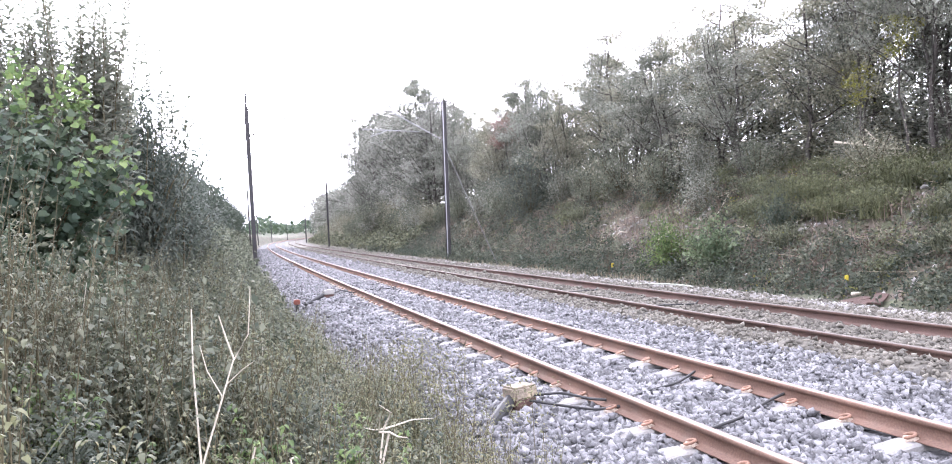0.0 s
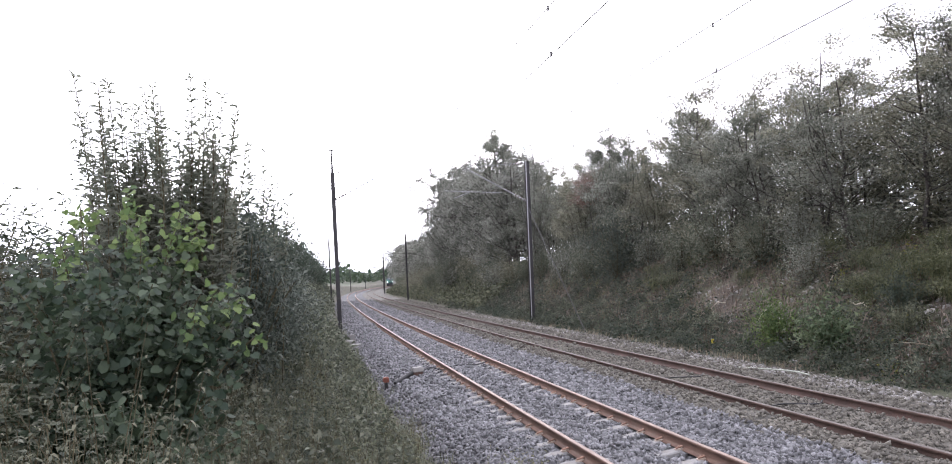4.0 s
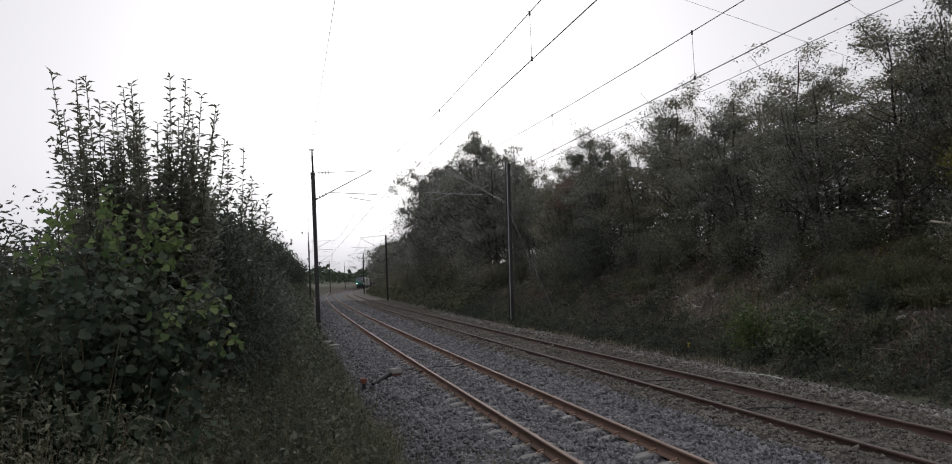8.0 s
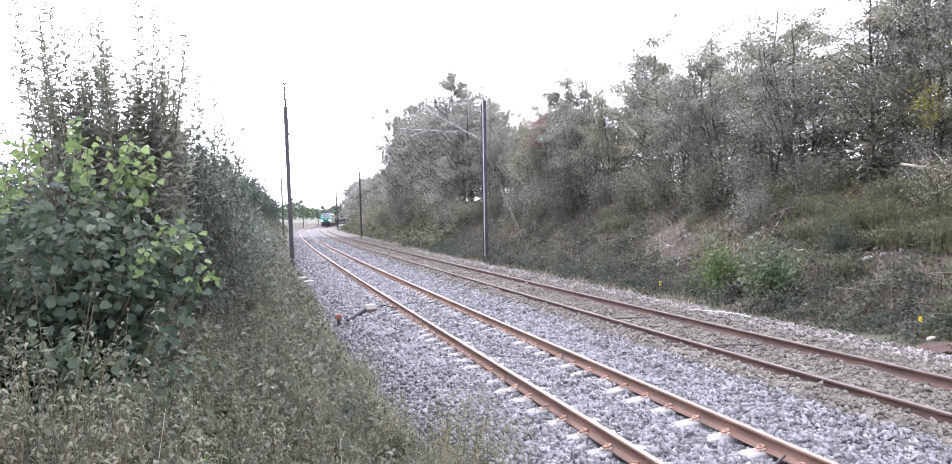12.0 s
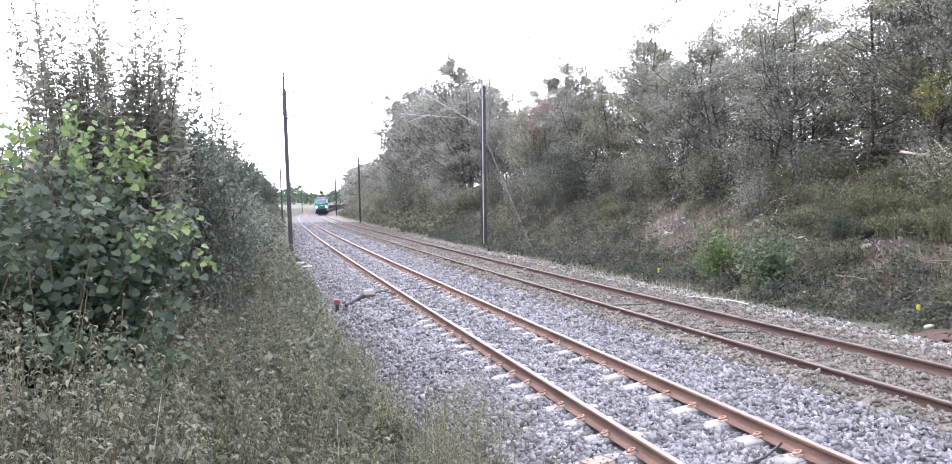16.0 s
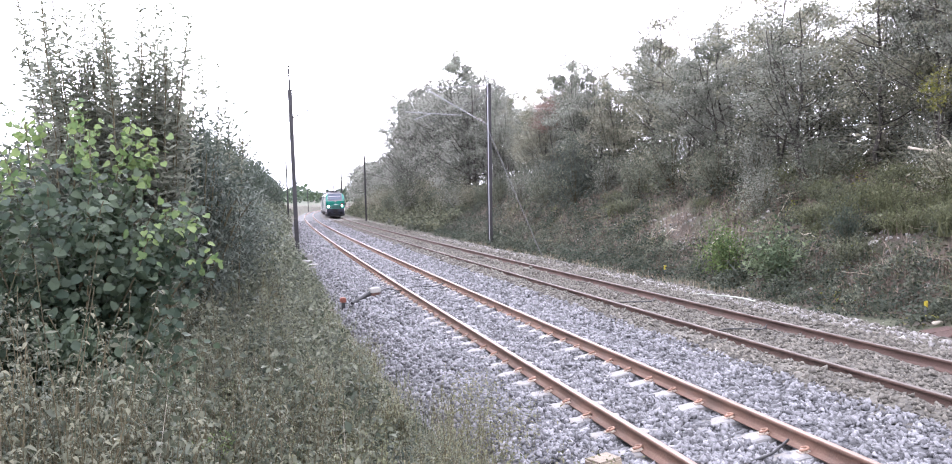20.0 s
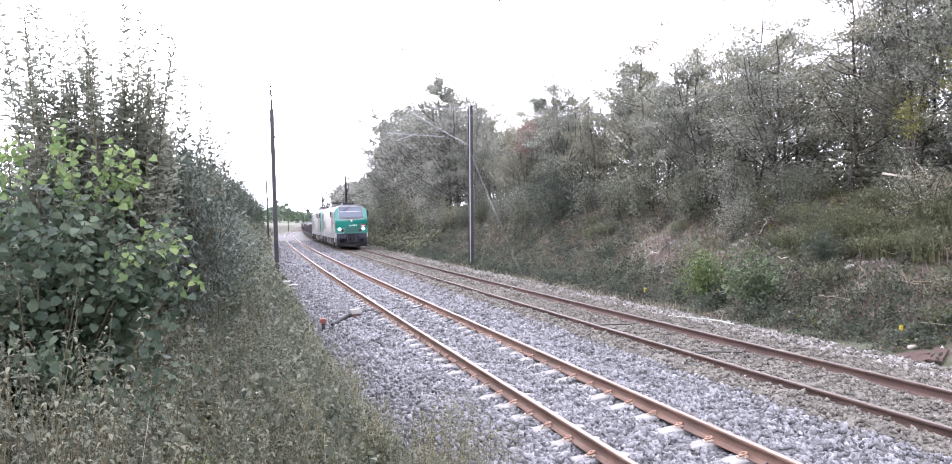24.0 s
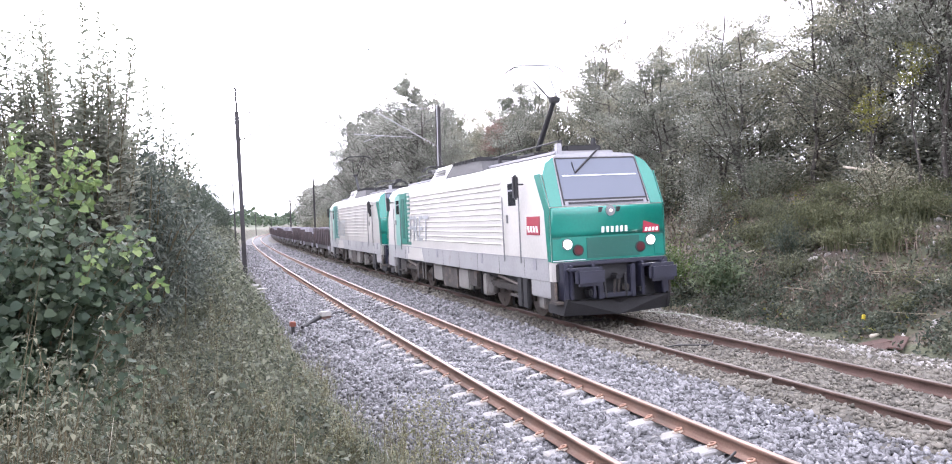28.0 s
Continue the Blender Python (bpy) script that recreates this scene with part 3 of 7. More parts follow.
# ---- sleepers and clips of the near track ---------------------------------
def sleeper_mesh():
    """Half of a concrete sleeper's length is buried; its top slopes off towards the ends."""
    bm = bmesh.new()
    half = [(-1.22, -0.235), (-1.04, -0.18), (-0.62, -0.168), (-0.42, -0.19), (0.0, -0.26), (0.42, -0.19), (0.62, -0.168), (1.04, -0.18), (1.22, -0.235)]
    rings = []
    for x, z in half:
        w = 0.135
        rings.append([bm.verts.new(p) for p in ((x, -w, -0.36), (x, -w * 0.85, z - 0.015), (x, -w * 0.70, z), (x, w * 0.70, z), (x, w * 0.85, z - 0.015), (x, w, -0.36))])
    for a, b in zip(rings[:-1], rings[1:]):
        for i in range(5):
            bm.faces.new((a[i], a[i + 1], b[i + 1], b[i]))
    bm.faces.new(rings[0])
    bm.faces.new(rings[-1][::-1])
    bmesh.ops.recalc_face_normals(bm, faces=bm.faces)
    me = bpy.data.meshes.new("sleeper")
    bm.to_mesh(me)
    bm.free()
    me.materials.append(M["concrete"])
    return me


def clip_meshes():
    """A rail clip: a curled steel spring, and the pale insulator under it."""
    q = np.linspace(0, 1, 9)
    a = q * 4.6
    p = np.stack([0.085 + 0.045 * np.cos(a), 0.055 * np.sin(a), -0.145 + 0.03 * np.sin(q * 3.1)], 1)
    v, f = tubes([(p, np.full(9, 0.014))], 5)
    spring = mesh_of("clip", v, f, M["clip"], True)
    bm = box_bm(0.035, 0.095, -0.055, 0.055, -0.166, -0.140, 0.006)
    box_bm(0.06, 0.15, -0.03, 0.03, -0.175, -0.150, 0, bm)
    me = bpy.data.meshes.new("insulator_pad")
    bm.to_mesh(me)
    bm.free()
    me.materials.append(M["clip_pad"])
    return spring, me


SLEEPER, (CLIP, PAD) = sleeper_mesh(), clip_meshes()
SLEEPER_STEP, SLEEPER_FIRST = 0.664, 8.70 - 34 * 0.664 + 1.25
for i in range(210):
    s = SLEEPER_FIRST + i * SLEEPER_STEP
    x, y = plan(s, 0.0)
    turn = -math.degrees(heading(s))
    put("sleeper", SLEEPER, track_1, at=pose(x, y, 0, 0, 0, turn))
    if 2.5 < s < 48:
        for side in (-1, 1):
            for inner in (-1, 1):
                cx, cy = plan(s, side * GAUGE_HALF)
                m = pose(cx, cy, 0, 0, 0, turn + (0 if inner > 0 else 180))
                put("clip", CLIP, track_1, at=m)
                if s < 30:
                    put("insulator_pad", PAD, track_1, at=m)

# ---- overhead line --------------------------------------------------------
def h_beam(bm, p, q, w, d, t):
    """An upright H-section post from p to q: two flanges and a web."""
    (x, y, z0), (x1, y1, z1) = p, q
    for dy in (-d / 2, d / 2):
        box_bm(x - w / 2, x + w / 2, y + dy - t / 2, y + dy + t / 2, z0, z1, 0, bm)
    box_bm(x - t / 2, x + t / 2, y - d / 2 + t / 2, y + d / 2 - t / 2, z0, z1, 0, bm)
    return bm


def mast(s, u, side, height, tip, label, pale=False, lean=0.0):
    """A catenary mast; side is +1 when its arms reach to the right. Built about its foot, x across the track."""
    thing = tagged(new("catenary_mast"), label, "catenary mast", group="catenary masts along the line")
    x, y = plan(s, u)
    z = -0.32
    thing.matrix_basis = pose(x, y, z, 0, lean, -math.degrees(heading(s)))
    h = height - z
    part("post", h_beam(bmesh.new(), (0, 0, 0), (0, 0, h), 0.21, 0.24, 0.016), M["mast_dark"], thing)
    if pale:
        part("cover_strip", box_bm(-0.118, -0.060, -0.152, -0.131, 0.3, h, 0.004), M["mast_pale"], thing, "pale strip up the left side of the post")
    part("foundation", box_bm(-0.35, 0.35, -0.4, 0.4, -0.5, 0.09, 0.03), M["concrete"], thing, "weathered concrete footing")
    if tip:
        part("top_spike", cyl_bm((0, 0, h), (0, 0, tip - z), 0.06, 0.035, 8), M["mast_dark"], thing)
        part("top_cap", box_bm(-0.16, 0.12, -0.05, 0.05, tip - z - 0.06, tip - z, 0.01), M["mast_dark"], thing)
    k = side
    if k > 0:
        lines = (("top_tie", (0, 8.42), (3.1, 8.50), 0.016), ("bracket_tube", (0, 6.94), (3.15, 8.52), 0.027), ("steady_tube", (0.85, 7.36), (3.4, 7.19), 0.019), ("steady_arm", (1.9, 7.06), (3.15, 6.83), 0.018))
        strings = (((0.12, 7.02), (0.62, 7.27)), ((0.3, 8.43), (0.8, 8.44)))
    else:
        lines = (("top_tie", (0, 8.52), (3.4, 8.28), 0.016), ("bracket_tube", (0.1, 6.41), (3.4, 8.22), 0.027), ("steady_tube", (1.45, 6.88), (4.6, 7.02), 0.019), ("steady_arm", (3.2, 6.95), (4.1, 6.62), 0.018))
        strings = (((0.2, 6.47), (0.7, 6.74)), ((0.3, 8.50), (0.8, 8.46)))
    for name, a, b, r in lines:
        part(name, cyl_bm((k * a[0], 0, a[1] - z), (k * b[0], 0, b[1] - z), r, n=7), M["mast_pale"] if k < 0 else M["mast_mid"], thing)
    for a, b in strings:
        for i in range(4):
            f = i / 3
            px, pz = a[0] + (b[0] - a[0]) * f, a[1] + (b[1] - a[1]) * f
            dx, dz = (b[0] - a[0]) * 0.08, (b[1] - a[1]) * 0.08
            part("insulator_disc", cyl_bm((k * px, 0, pz - z), (k * (px + dx), 0, pz + dz - z), 0.075, 0.075, 8), M["insulator"], thing)
    return thing


MAST_S = [-22.0, 43.6, 113.6, 177, 241, 305]
for i, s in enumerate(MAST_S):
    if s > 0:
        mast(s, -3.12, 1, 8.45, 9.7, "dark steel catenary mast beside the near track", False)
MAST_R = [-20.0, 42.6, 106, 170, 234, 298]
for i, s in enumerate(MAST_R):
    if s > 0:
        mast(s, SPACING + (3.28 if i == 1 else 3.05), -1, 8.6, 0, "tall steel catenary mast at the foot of the wooded bank", i == 1, 1.4 if i == 1 else 0.6)


def wire(points, r, name, label):
    v, f = tubes([(points, np.full(len(points), r))], 5)
    return tagged(put(name, mesh_of(name, v, f, M["wire"])), label, "overhead wire")


def span(s0, s1, u, z, sag, k=14):
    t = np.linspace(0, 1, k)
    s = s0 + (s1 - s0) * t
    x, y = plan(s, np.full(k, u))
    # the wire runs straight between two masts
    x, y = x[0] + (x[-1] - x[0]) * t, y[0] + (y[-1] - y[0]) * t
    return np.stack([x, y, z - sag * 4 * t * (1 - t)], 1)


for masts, u, arm in ((MAST_S, 0.15, 1), (MAST_R, SPACING - 0.1, -1)):
    low, high = [], []
    drops = []
    for s0, s1 in zip(masts[:-1], masts[1:]):
        lo, hi = span(s0, s1, u, 6.69 if arm == 1 else 6.43, 0.03), span(s0, s1, u, 8.42 if arm == 1 else 8.22, 0.85)
        low.append(lo[:-1])
        high.append(hi[:-1])
        for k in range(1, 7):
            f = k / 7 * 13
            i = int(f)
            a, b = lo[i] + (lo[i + 1] - lo[i]) * (f - i), hi[i] + (hi[i + 1] - hi[i]) * (f - i)
            drops.append((np.stack([a, b]), np.array([0.005, 0.005])))
            drops.append((np.stack([a - [0, 0, 0.03], a + [0, 0, 0.06]]), np.array([0.022, 0.022])))
            drops.append((np.stack([b - [0, 0, 0.06], b + [0, 0, 0.03]]), np.array([0.022, 0.022])))
    label = "near track" if arm == 1 else "far track"
    cw = wire(np.concatenate(low), 0.011, "contact_wire", "grooved contact wire over the " + label)
    mw = wire(np.concatenate(high), 0.010, "messenger_wire", "sagging messenger wire over the " + label)
    v, f = tubes(drops, 4)
    put("dropper", mesh_of("dropper", v, f, M["wire"]), cw)["kind"] = "stuff"
feeders = [np.concatenate([span(a, b, -3.12, 9.9, -0.2)[:-1] for a, b in zip(MAST_S[:-1], MAST_S[1:])])]
wire(feeders[0], 0.009, "feeder_wire", "feeder wire along the tops of the masts")
feeders = [np.concatenate([span(a, b, SPACING + 3.15, 7.9, 0.5)[:-1] for a, b in zip(MAST_R[:-1], MAST_R[1:])])]
wire(feeders[0], 0.009, "feeder_wire", "feeder wire beside the wooded bank")
# a lighter line crossing over the cutting
for (ax, ay, az), (bx, by, bz) in (((-14.0, 30.0, 23.0), (46.0, 30.0, 5.6)), ((16.0, 30.0, 19.5), (40.0, 30.0, 5.8))):
    t = np.linspace(0, 1, 12)[:, None]
    line = np.array([[ax, ay, az]]) * (1 - t) + np.array([[bx, by, bz]]) * t
    wire(line, 0.008, "crossing_wire", "thin wire crossing high over the cutting")
# guy of the mast at the foot of the bank
gx, gy = plan(42.6, SPACING + 3.40)
wire(np.array([[gx, gy, 6.1], [gx - 0.4, gy - 9.0, -0.2]]), 0.018, "guy_wire", "slanting guy wire of the mast")

# ---- plants ---------------------------------------------------------------
def tree_mesh(seed, h, r0, crown, n_leaves, leaf, mat, bare=0.25, limbs=13, ivy=0, clump=0.30, dome=False, stems=1, rise=(0.05, 0.85), gather=3.6, lumps=0):
    """One or more stems with limbs, and a crown of single leaves in sprays along the twigs."""
    rng = np.random.RandomState(seed)
    k = 9
    t = np.linspace(0, 1, k)
    paths, tips, ivies = [], [], []
    for m in range(stems):
        wob = np.cumsum(rng.normal(0, 0.045 * h / k * 2, (k, 2)), 0)
        a0, lean = rng.uniform(0, 6.283), (0.0 if m == 0 else rng.uniform(0.08, 0.24))
        top = h * (0.93 if m == 0 else rng.uniform(0.70, 0.92))
        trunk = np.stack([wob[:, 0] + math.cos(a0) * lean * top * t, wob[:, 1] + math.sin(a0) * lean * top * t, t * top], 1)
        rs = r0 * (1.0 if m == 0 else 0.7)
        paths.append((trunk, rs * (1 - 0.85 * t) + 0.008))
        own = max(int(limbs / (1 + 0.45 * (stems - 1))), 5)
        for i in range(own):
            f = bare + (0.97 - bare) * (i + rng.uniform(0, 0.8)) / own
            p = np.array([np.interp(f, t, trunk[:, a]) for a in range(3)])
            az = rng.uniform(0, 6.283)
            wide = math.sin(math.pi * min(0.25 + 0.72 * f, 0.93)) if dome else 1.05 - 0.55 * f
            ln = crown * wide * rng.uniform(0.55, 1.2)
            up = rng.uniform(*rise)
            q = np.linspace(0, 1, 6)[:, None]
            d = np.array([math.cos(az), math.sin(az), 0])
            limb = p + d * ln * q + np.array([0, 0, 1.0]) * ln * up * q ** 1.5 + np.cumsum(rng.normal(0, 0.05 * ln, (6, 3)), 0) * q
            r = max(rs * 0.42 * (1 - 0.6 * f), 0.01)
            paths.append((limb, r * (1 - 0.8 * q[:, 0]) + 0.004))
            for j in range(4):
                g = rng.uniform(0.3, 1.0)
                b = limb[int(g * 5)]
                e = d * rng.uniform(-0.2, 0.8) + rng.normal(0, 0.55, 3) + np.array([0, 0, 0.35])
                tw = b + e * ln * 0.5 * np.linspace(0, 1, 4)[:, None]
                paths.append((tw, np.array([r * 0.4, r * 0.3, r * 0.2, 0.003]) + 0.003))
                for n in range(3):
                    tips.append(tw[1 + n] + rng.normal(0, 0.08, 3))
            tips.extend(limb[3:])
        tips.append(trunk[-1])
        if ivy:
            f = rng.uniform(0.02, 0.75, ivy // stems)
            ivies.append(np.stack([np.interp(f, t, trunk[:, a]) for a in range(3)], 1) + rng.normal(0, 0.11, (len(f), 3)))
    tips = np.array(tips)
    weight = rng.uniform(0.1, 1.0, len(tips)) ** gather
    pick = rng.choice(len(tips), n_leaves, p=weight / weight.sum())
    spray = rng.uniform(0.6, 1.5, (len(tips), 1))[pick]
    away = rng.normal(0, 1, (n_leaves, 3))
    away *= np.minimum(1, 1.7 / np.linalg.norm(away, axis=1))[:, None]
    centres = tips[pick] + away * clump * spray * np.array([1, 1, 0.6])
    if lumps:
        # close tufts at the ends of some twigs, flattened, with gaps between them
        many = int(n_leaves * 0.6)
        tuft = tips[rng.choice(len(tips), lumps)]
        which = rng.randint(0, lumps, many)
        reach = (rng.uniform(0.75, 1.5, lumps) * clump * 1.5)[which] * rng.uniform(0.25, 1.0, many) ** 0.5
        centres[:many] = tuft[which] + away[:many] / np.linalg.norm(away[:many], axis=1)[:, None] * reach[:, None] * np.array([1, 1, 0.62])
    centres = np.concatenate([centres] + ivies)
    lv, lf = leaves(rng, centres, leaf)
    tv, tf = joined([tubes([p for p in paths if len(p[0]) == 9], 6), tubes([p for p in paths if len(p[0]) == 6], 4), tubes([p for p in paths if len(p[0]) == 4][::2], 3)])
    return mesh_of("trunk", tv, tf, M["bark"], True), mesh_of("crown", lv, lf, mat)


def plant_tree(meshes, x, y, z, turn, size, label, group="trees along the cutting's crest", name="tree", category="tree"):
    tree = tagged(new(name), label, category, group=group)
    tree.matrix_basis = Matrix.LocRotScale((x, y, z), Euler((0, 0, turn)), (size[0], size[0], size[1]))
    put("trunk", meshes[0], tree)
    put("crown", meshes[1], tree)
    return tree


def bush_mesh(seed, r, h, n_leaves, leaf, mat, aspect=0.5, stems=14, shell=0.55):
    """Stems from one foot and a leafy, uneven mass of leaves."""
    rng = np.random.RandomState(seed)
    paths, tips = [], []
    for i in range(stems):
        az, out = rng.uniform(0, 6.283), rng.uniform(0.1, 1.0)
        q = np.linspace(0, 1, 5)[:, None]
        top = h * (1.05 - 0.45 * out) * rng.uniform(0.8, 1.1)
        d = np.array([math.cos(az) * r * out, math.sin(az) * r * out, 0])
        p = d * q ** 1.2 + np.array([0, 0, 1.0]) * top * q + rng.normal(0, 0.03, (5, 3)) * q
        paths.append((p, 0.02 * (1 - 0.8 * q[:, 0]) + 0.003))
        for f in np.linspace(0.3, 1, 7):
            b = np.array([np.interp(f, q[:, 0], p[:, a]) for a in range(3)])
            tips.append(b)
            for j in range(2):
                e = rng.normal(0, 1, 3) * r * 0.22
                tips.append(b + e)
    tips = np.array(tips)
    w = rng.uniform(0.15, 1, len(tips)) ** 1.5
    pick = rng.choice(len(tips), n_leaves, p=w / w.sum())
    c = tips[pick] + rng.normal(0, 0.13 * r + 0.03, (n_leaves, 3))
    c[:, 2] = np.abs(c[:, 2])
    lv, lf = leaves(rng, c, leaf, aspect)
    tv, tf = tubes(paths, 5)
    return mesh_of("stems", tv, tf, M["twig"], True), mesh_of("foliage", lv, lf, mat)


def plant_bush(meshes, x, y, z, turn, size, label, name="bush", group=""):
    bush = tagged(new(name), label, "bush", group=group)
    bush.matrix_basis = Matrix.LocRotScale((x, y, z), Euler((0, 0, turn)), (size[0], size[0], size[1]))
    put("stem", meshes[0], bush)
    put("foliage", meshes[1], bush)
    return bush


def soil_at(x, y):
    """Ground height at a world place near the line."""
    s = s_at(y)
    for _ in range(3):
        h = heading(s)
        px, py = plan(s, 0.0)
        s = s + (x - px) * np.sin(h) + (y - py) * np.cos(h)
    h = heading(s)
    px, py = plan(s, 0.0)
    u = (x - px) * np.cos(h) - (y - py) * np.sin(h)
    return float(ground_z(s, u))


# trees on the crest of the right bank
rng = np.random.RandomState(7)
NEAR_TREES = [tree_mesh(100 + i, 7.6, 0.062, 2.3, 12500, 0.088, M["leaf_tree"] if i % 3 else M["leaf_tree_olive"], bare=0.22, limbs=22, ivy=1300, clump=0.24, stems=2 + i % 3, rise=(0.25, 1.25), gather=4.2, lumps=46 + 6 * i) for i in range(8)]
FAR_TREES = [tree_mesh(140 + i, 10.0, 0.16, 3.9, 10500, 0.165, M["leaf_far"], bare=0.10, limbs=22, ivy=500, clump=0.38, dome=True, stems=2, rise=(0.1, 1.0), gather=8.0) for i in range(4)]
WOOD_TREES = [tree_mesh(150 + i, 10.0, 0.16, 3.9, 1700, 0.40, M["leaf_far"], bare=0.12, limbs=12, ivy=80, clump=0.6, dome=True) for i in range(2)]
LABEL_TREE = "slender ivy-clad tree with grey-green leaves on the bank's crest"
for row, (u0, step) in enumerate(((13.4, 2.7), (15.2, 2.8), (17.5, 4.2))):
    s = 4.0 + row
    while s < 66:
        u = u0 + rng.uniform(-0.8, 0.8)
        x, y = plan(s, u)
        tall = np.interp(s, [0, 16, 22, 30, 40, 50, 60], [1.30, 1.22, 1.02, 0.95, 1.02, 1.10, 1.12]) * rng.uniform(0.75, 1.12)
        m = NEAR_TREES[rng.randint(8)]
        plant_tree(m, x, y, float(ground_z(s, u)) - 0.1, rng.uniform(0, 6.28), (rng.uniform(0.85, 1.15), tall), LABEL_TREE)
        s += step * rng.uniform(0.75, 1.3)
for s, u, k in ((8.0, 14.2, 1.2), (10.5, 15.8, 1.35), (12.5, 14.0, 1.15), (14.5, 16.2, 1.35), (16.5, 14.3, 1.15), (18.0, 16.4, 1.25), (19.8, 14.6, 1.05)):
    x, y = plan(s, u)
    plant_tree(NEAR_TREES[int(s * 2) % 8], x, y, float(ground_z(s, u)) - 0.1, s * 1.7, (1.05, k), LABEL_TREE)
for row, (u0, step) in enumerate(((12.0, 4.2), (15.5, 5.0))):
    s = 66.0 + 2 * row
    while s < 330:
        u = u0 + rng.uniform(-1.0, 1.0) + (1.5 if 108 < s < 185 else 0)
        x, y = plan(s, u)
        tall = np.interp(s, [60, 70, 80, 95, 104, 108, 114, 160, 190, 215, 300], [0.98, 1.15, 1.28, 1.40, 1.45, 1.3, 0.8, 0.72, 0.95, 1.0, 0.6]) * rng.uniform(0.85, 1.08)
        m = FAR_TREES[rng.randint(4)] if s < 125 else WOOD_TREES[rng.randint(2)]
        plant_tree(m, x, y, float(ground_z(s, u)) - 0.2, rng.uniform(0, 6.28), (rng.uniform(0.9, 1.2), tall), "broad dense tree on the wooded bank")
        s += step * rng.uniform(0.8, 1.25) * (1 if s < 170 else 1.6)

BIG = tree_mesh(146, 12.0, 0.22, 3.4, 15000, 0.165, M["leaf_tree"], bare=0.12, limbs=24, ivy=300, clump=0.40, rise=(0.2, 0.9), gather=1.6, lumps=60, dome=True)
x, y = plan(71.5, 12.6)
plant_tree(BIG, x, y, float(ground_z(71.5, 12.6)) - 0.1, 0.7, (0.95, 1.19), "tall broad tree with a lobed crown above the wood")
RED = tree_mesh(170, 7.0, 0.06, 1.5, 4200, 0.11, M["leaf_red"], bare=0.74, limbs=10, rise=(0.0, 0.5))
for x, y, k in ((18.3, 47.6, 0.92), (17.6, 45.8, 0.86)):
    plant_tree(RED, x, y, soil_at(x, y) - 0.1, y, (0.9, k), "slender tree with reddish autumn leaves")
YELLOW = tree_mesh(171, 6.0, 0.05, 0.8, 520, 0.10, M["leaf_yellow"], bare=0.72, limbs=6, clump=0.2)
for x, y, k in ((16.9, 14.9, 0.72),):
    plant_tree(YELLOW, x, y, soil_at(x, y) - 0.1, y, (0.8, k), "thin tree with yellowing leaves on the crest")

SPRIG = tree_mesh(172, 4.0, 0.022, 0.75, 420, 0.10, M["leaf_yellow"], bare=0.68, limbs=6, clump=0.16)
plant_tree(SPRIG, 16.5, 16.3, soil_at(16.5, 16.3) - 0.1, 0.4, (0.9, 0.86), "young sapling with yellow-green leaves before the trees", "saplings on the bank", "sapling")

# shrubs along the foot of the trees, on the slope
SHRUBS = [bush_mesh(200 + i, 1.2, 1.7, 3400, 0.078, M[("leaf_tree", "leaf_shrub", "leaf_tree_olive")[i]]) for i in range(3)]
s = 6.0
while s < 170:
    u = 12.2 + rng.uniform(-1.2, 1.0) - (1.5 if s > 60 else 0)
    x, y = plan(s, u)
    k = rng.uniform(0.7, 1.3) * (1 if s < 60 else 1.6)
    plant_bush(SHRUBS[rng.randint(3)], x, y, float(ground_z(s, u)) - 0.1, rng.uniform(0, 6.28), (k, k * rng.uniform(0.8, 1.2)), "grey-green shrub under the trees of the bank", "shrub", "shrubs of the wooded bank")
    s += rng.uniform(1.6, 3.0) * (1 if s < 60 else 2.0)

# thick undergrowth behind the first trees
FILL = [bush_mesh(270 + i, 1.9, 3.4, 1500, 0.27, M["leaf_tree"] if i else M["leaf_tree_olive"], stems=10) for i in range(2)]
for u0, step, tall in ((14.4, 3.0, 0.50), (18.8, 2.9, 0.85)):
    s = 5.0
    while s < 68:
        u = u0 + rng.uniform(-0.7, 0.7)
        x, y = plan(s, u)
        k = tall * rng.uniform(0.75, 1.15)
        plant_bush(FILL[rng.randint(2)], x, y, float(ground_z(s, u)) - 0.1, rng.uniform(0, 6.28), (0.8 + 0.25 * k, k), "tall undergrowth between the trees", "undergrowth_bush", "undergrowth of the wooded bank")
        s += step * rng.uniform(0.8, 1.3)

BUSH_A = bush_mesh(220, 1.0, 1.0, 2600, 0.085, M["leaf_bush"])
BUSH_C = bush_mesh(222, 0.7, 1.1, 1900, 0.105, M["leaf_broad"], aspect=0.5)
BUSH_D = bush_mesh(223, 2.1, 3.1, 7000, 0.12, M["leaf_lance"], aspect=0.4, stems=30)
BUSH_B = bush_mesh(221, 1.0, 1.0, 2600, 0.085, M["leaf_dark"])
for x, y, size, meshes, label in (
    (12.75, 19.7, (0.85, 1.2), BUSH_A, "fresh green bush at the foot of the bank"),
    (12.85, 17.5, (1.1, 1.15), BUSH_C, "broad-leaved grey-green bush at the foot of the bank"),
    (14.15, 16.7, (0.55, 1.0), BUSH_B, "small dark bush on the slope"),
    (15.9, 38.6, (1.0, 1.0), BUSH_D, "large dark evergreen bush among the trees"),
    (15.6, 66.0, (0.7, 0.75), BUSH_D, "dark round bush low on the bank"),
):
    plant_bush(meshes, x, y, soil_at(x, y) - 0.05, 1.3, size, label)

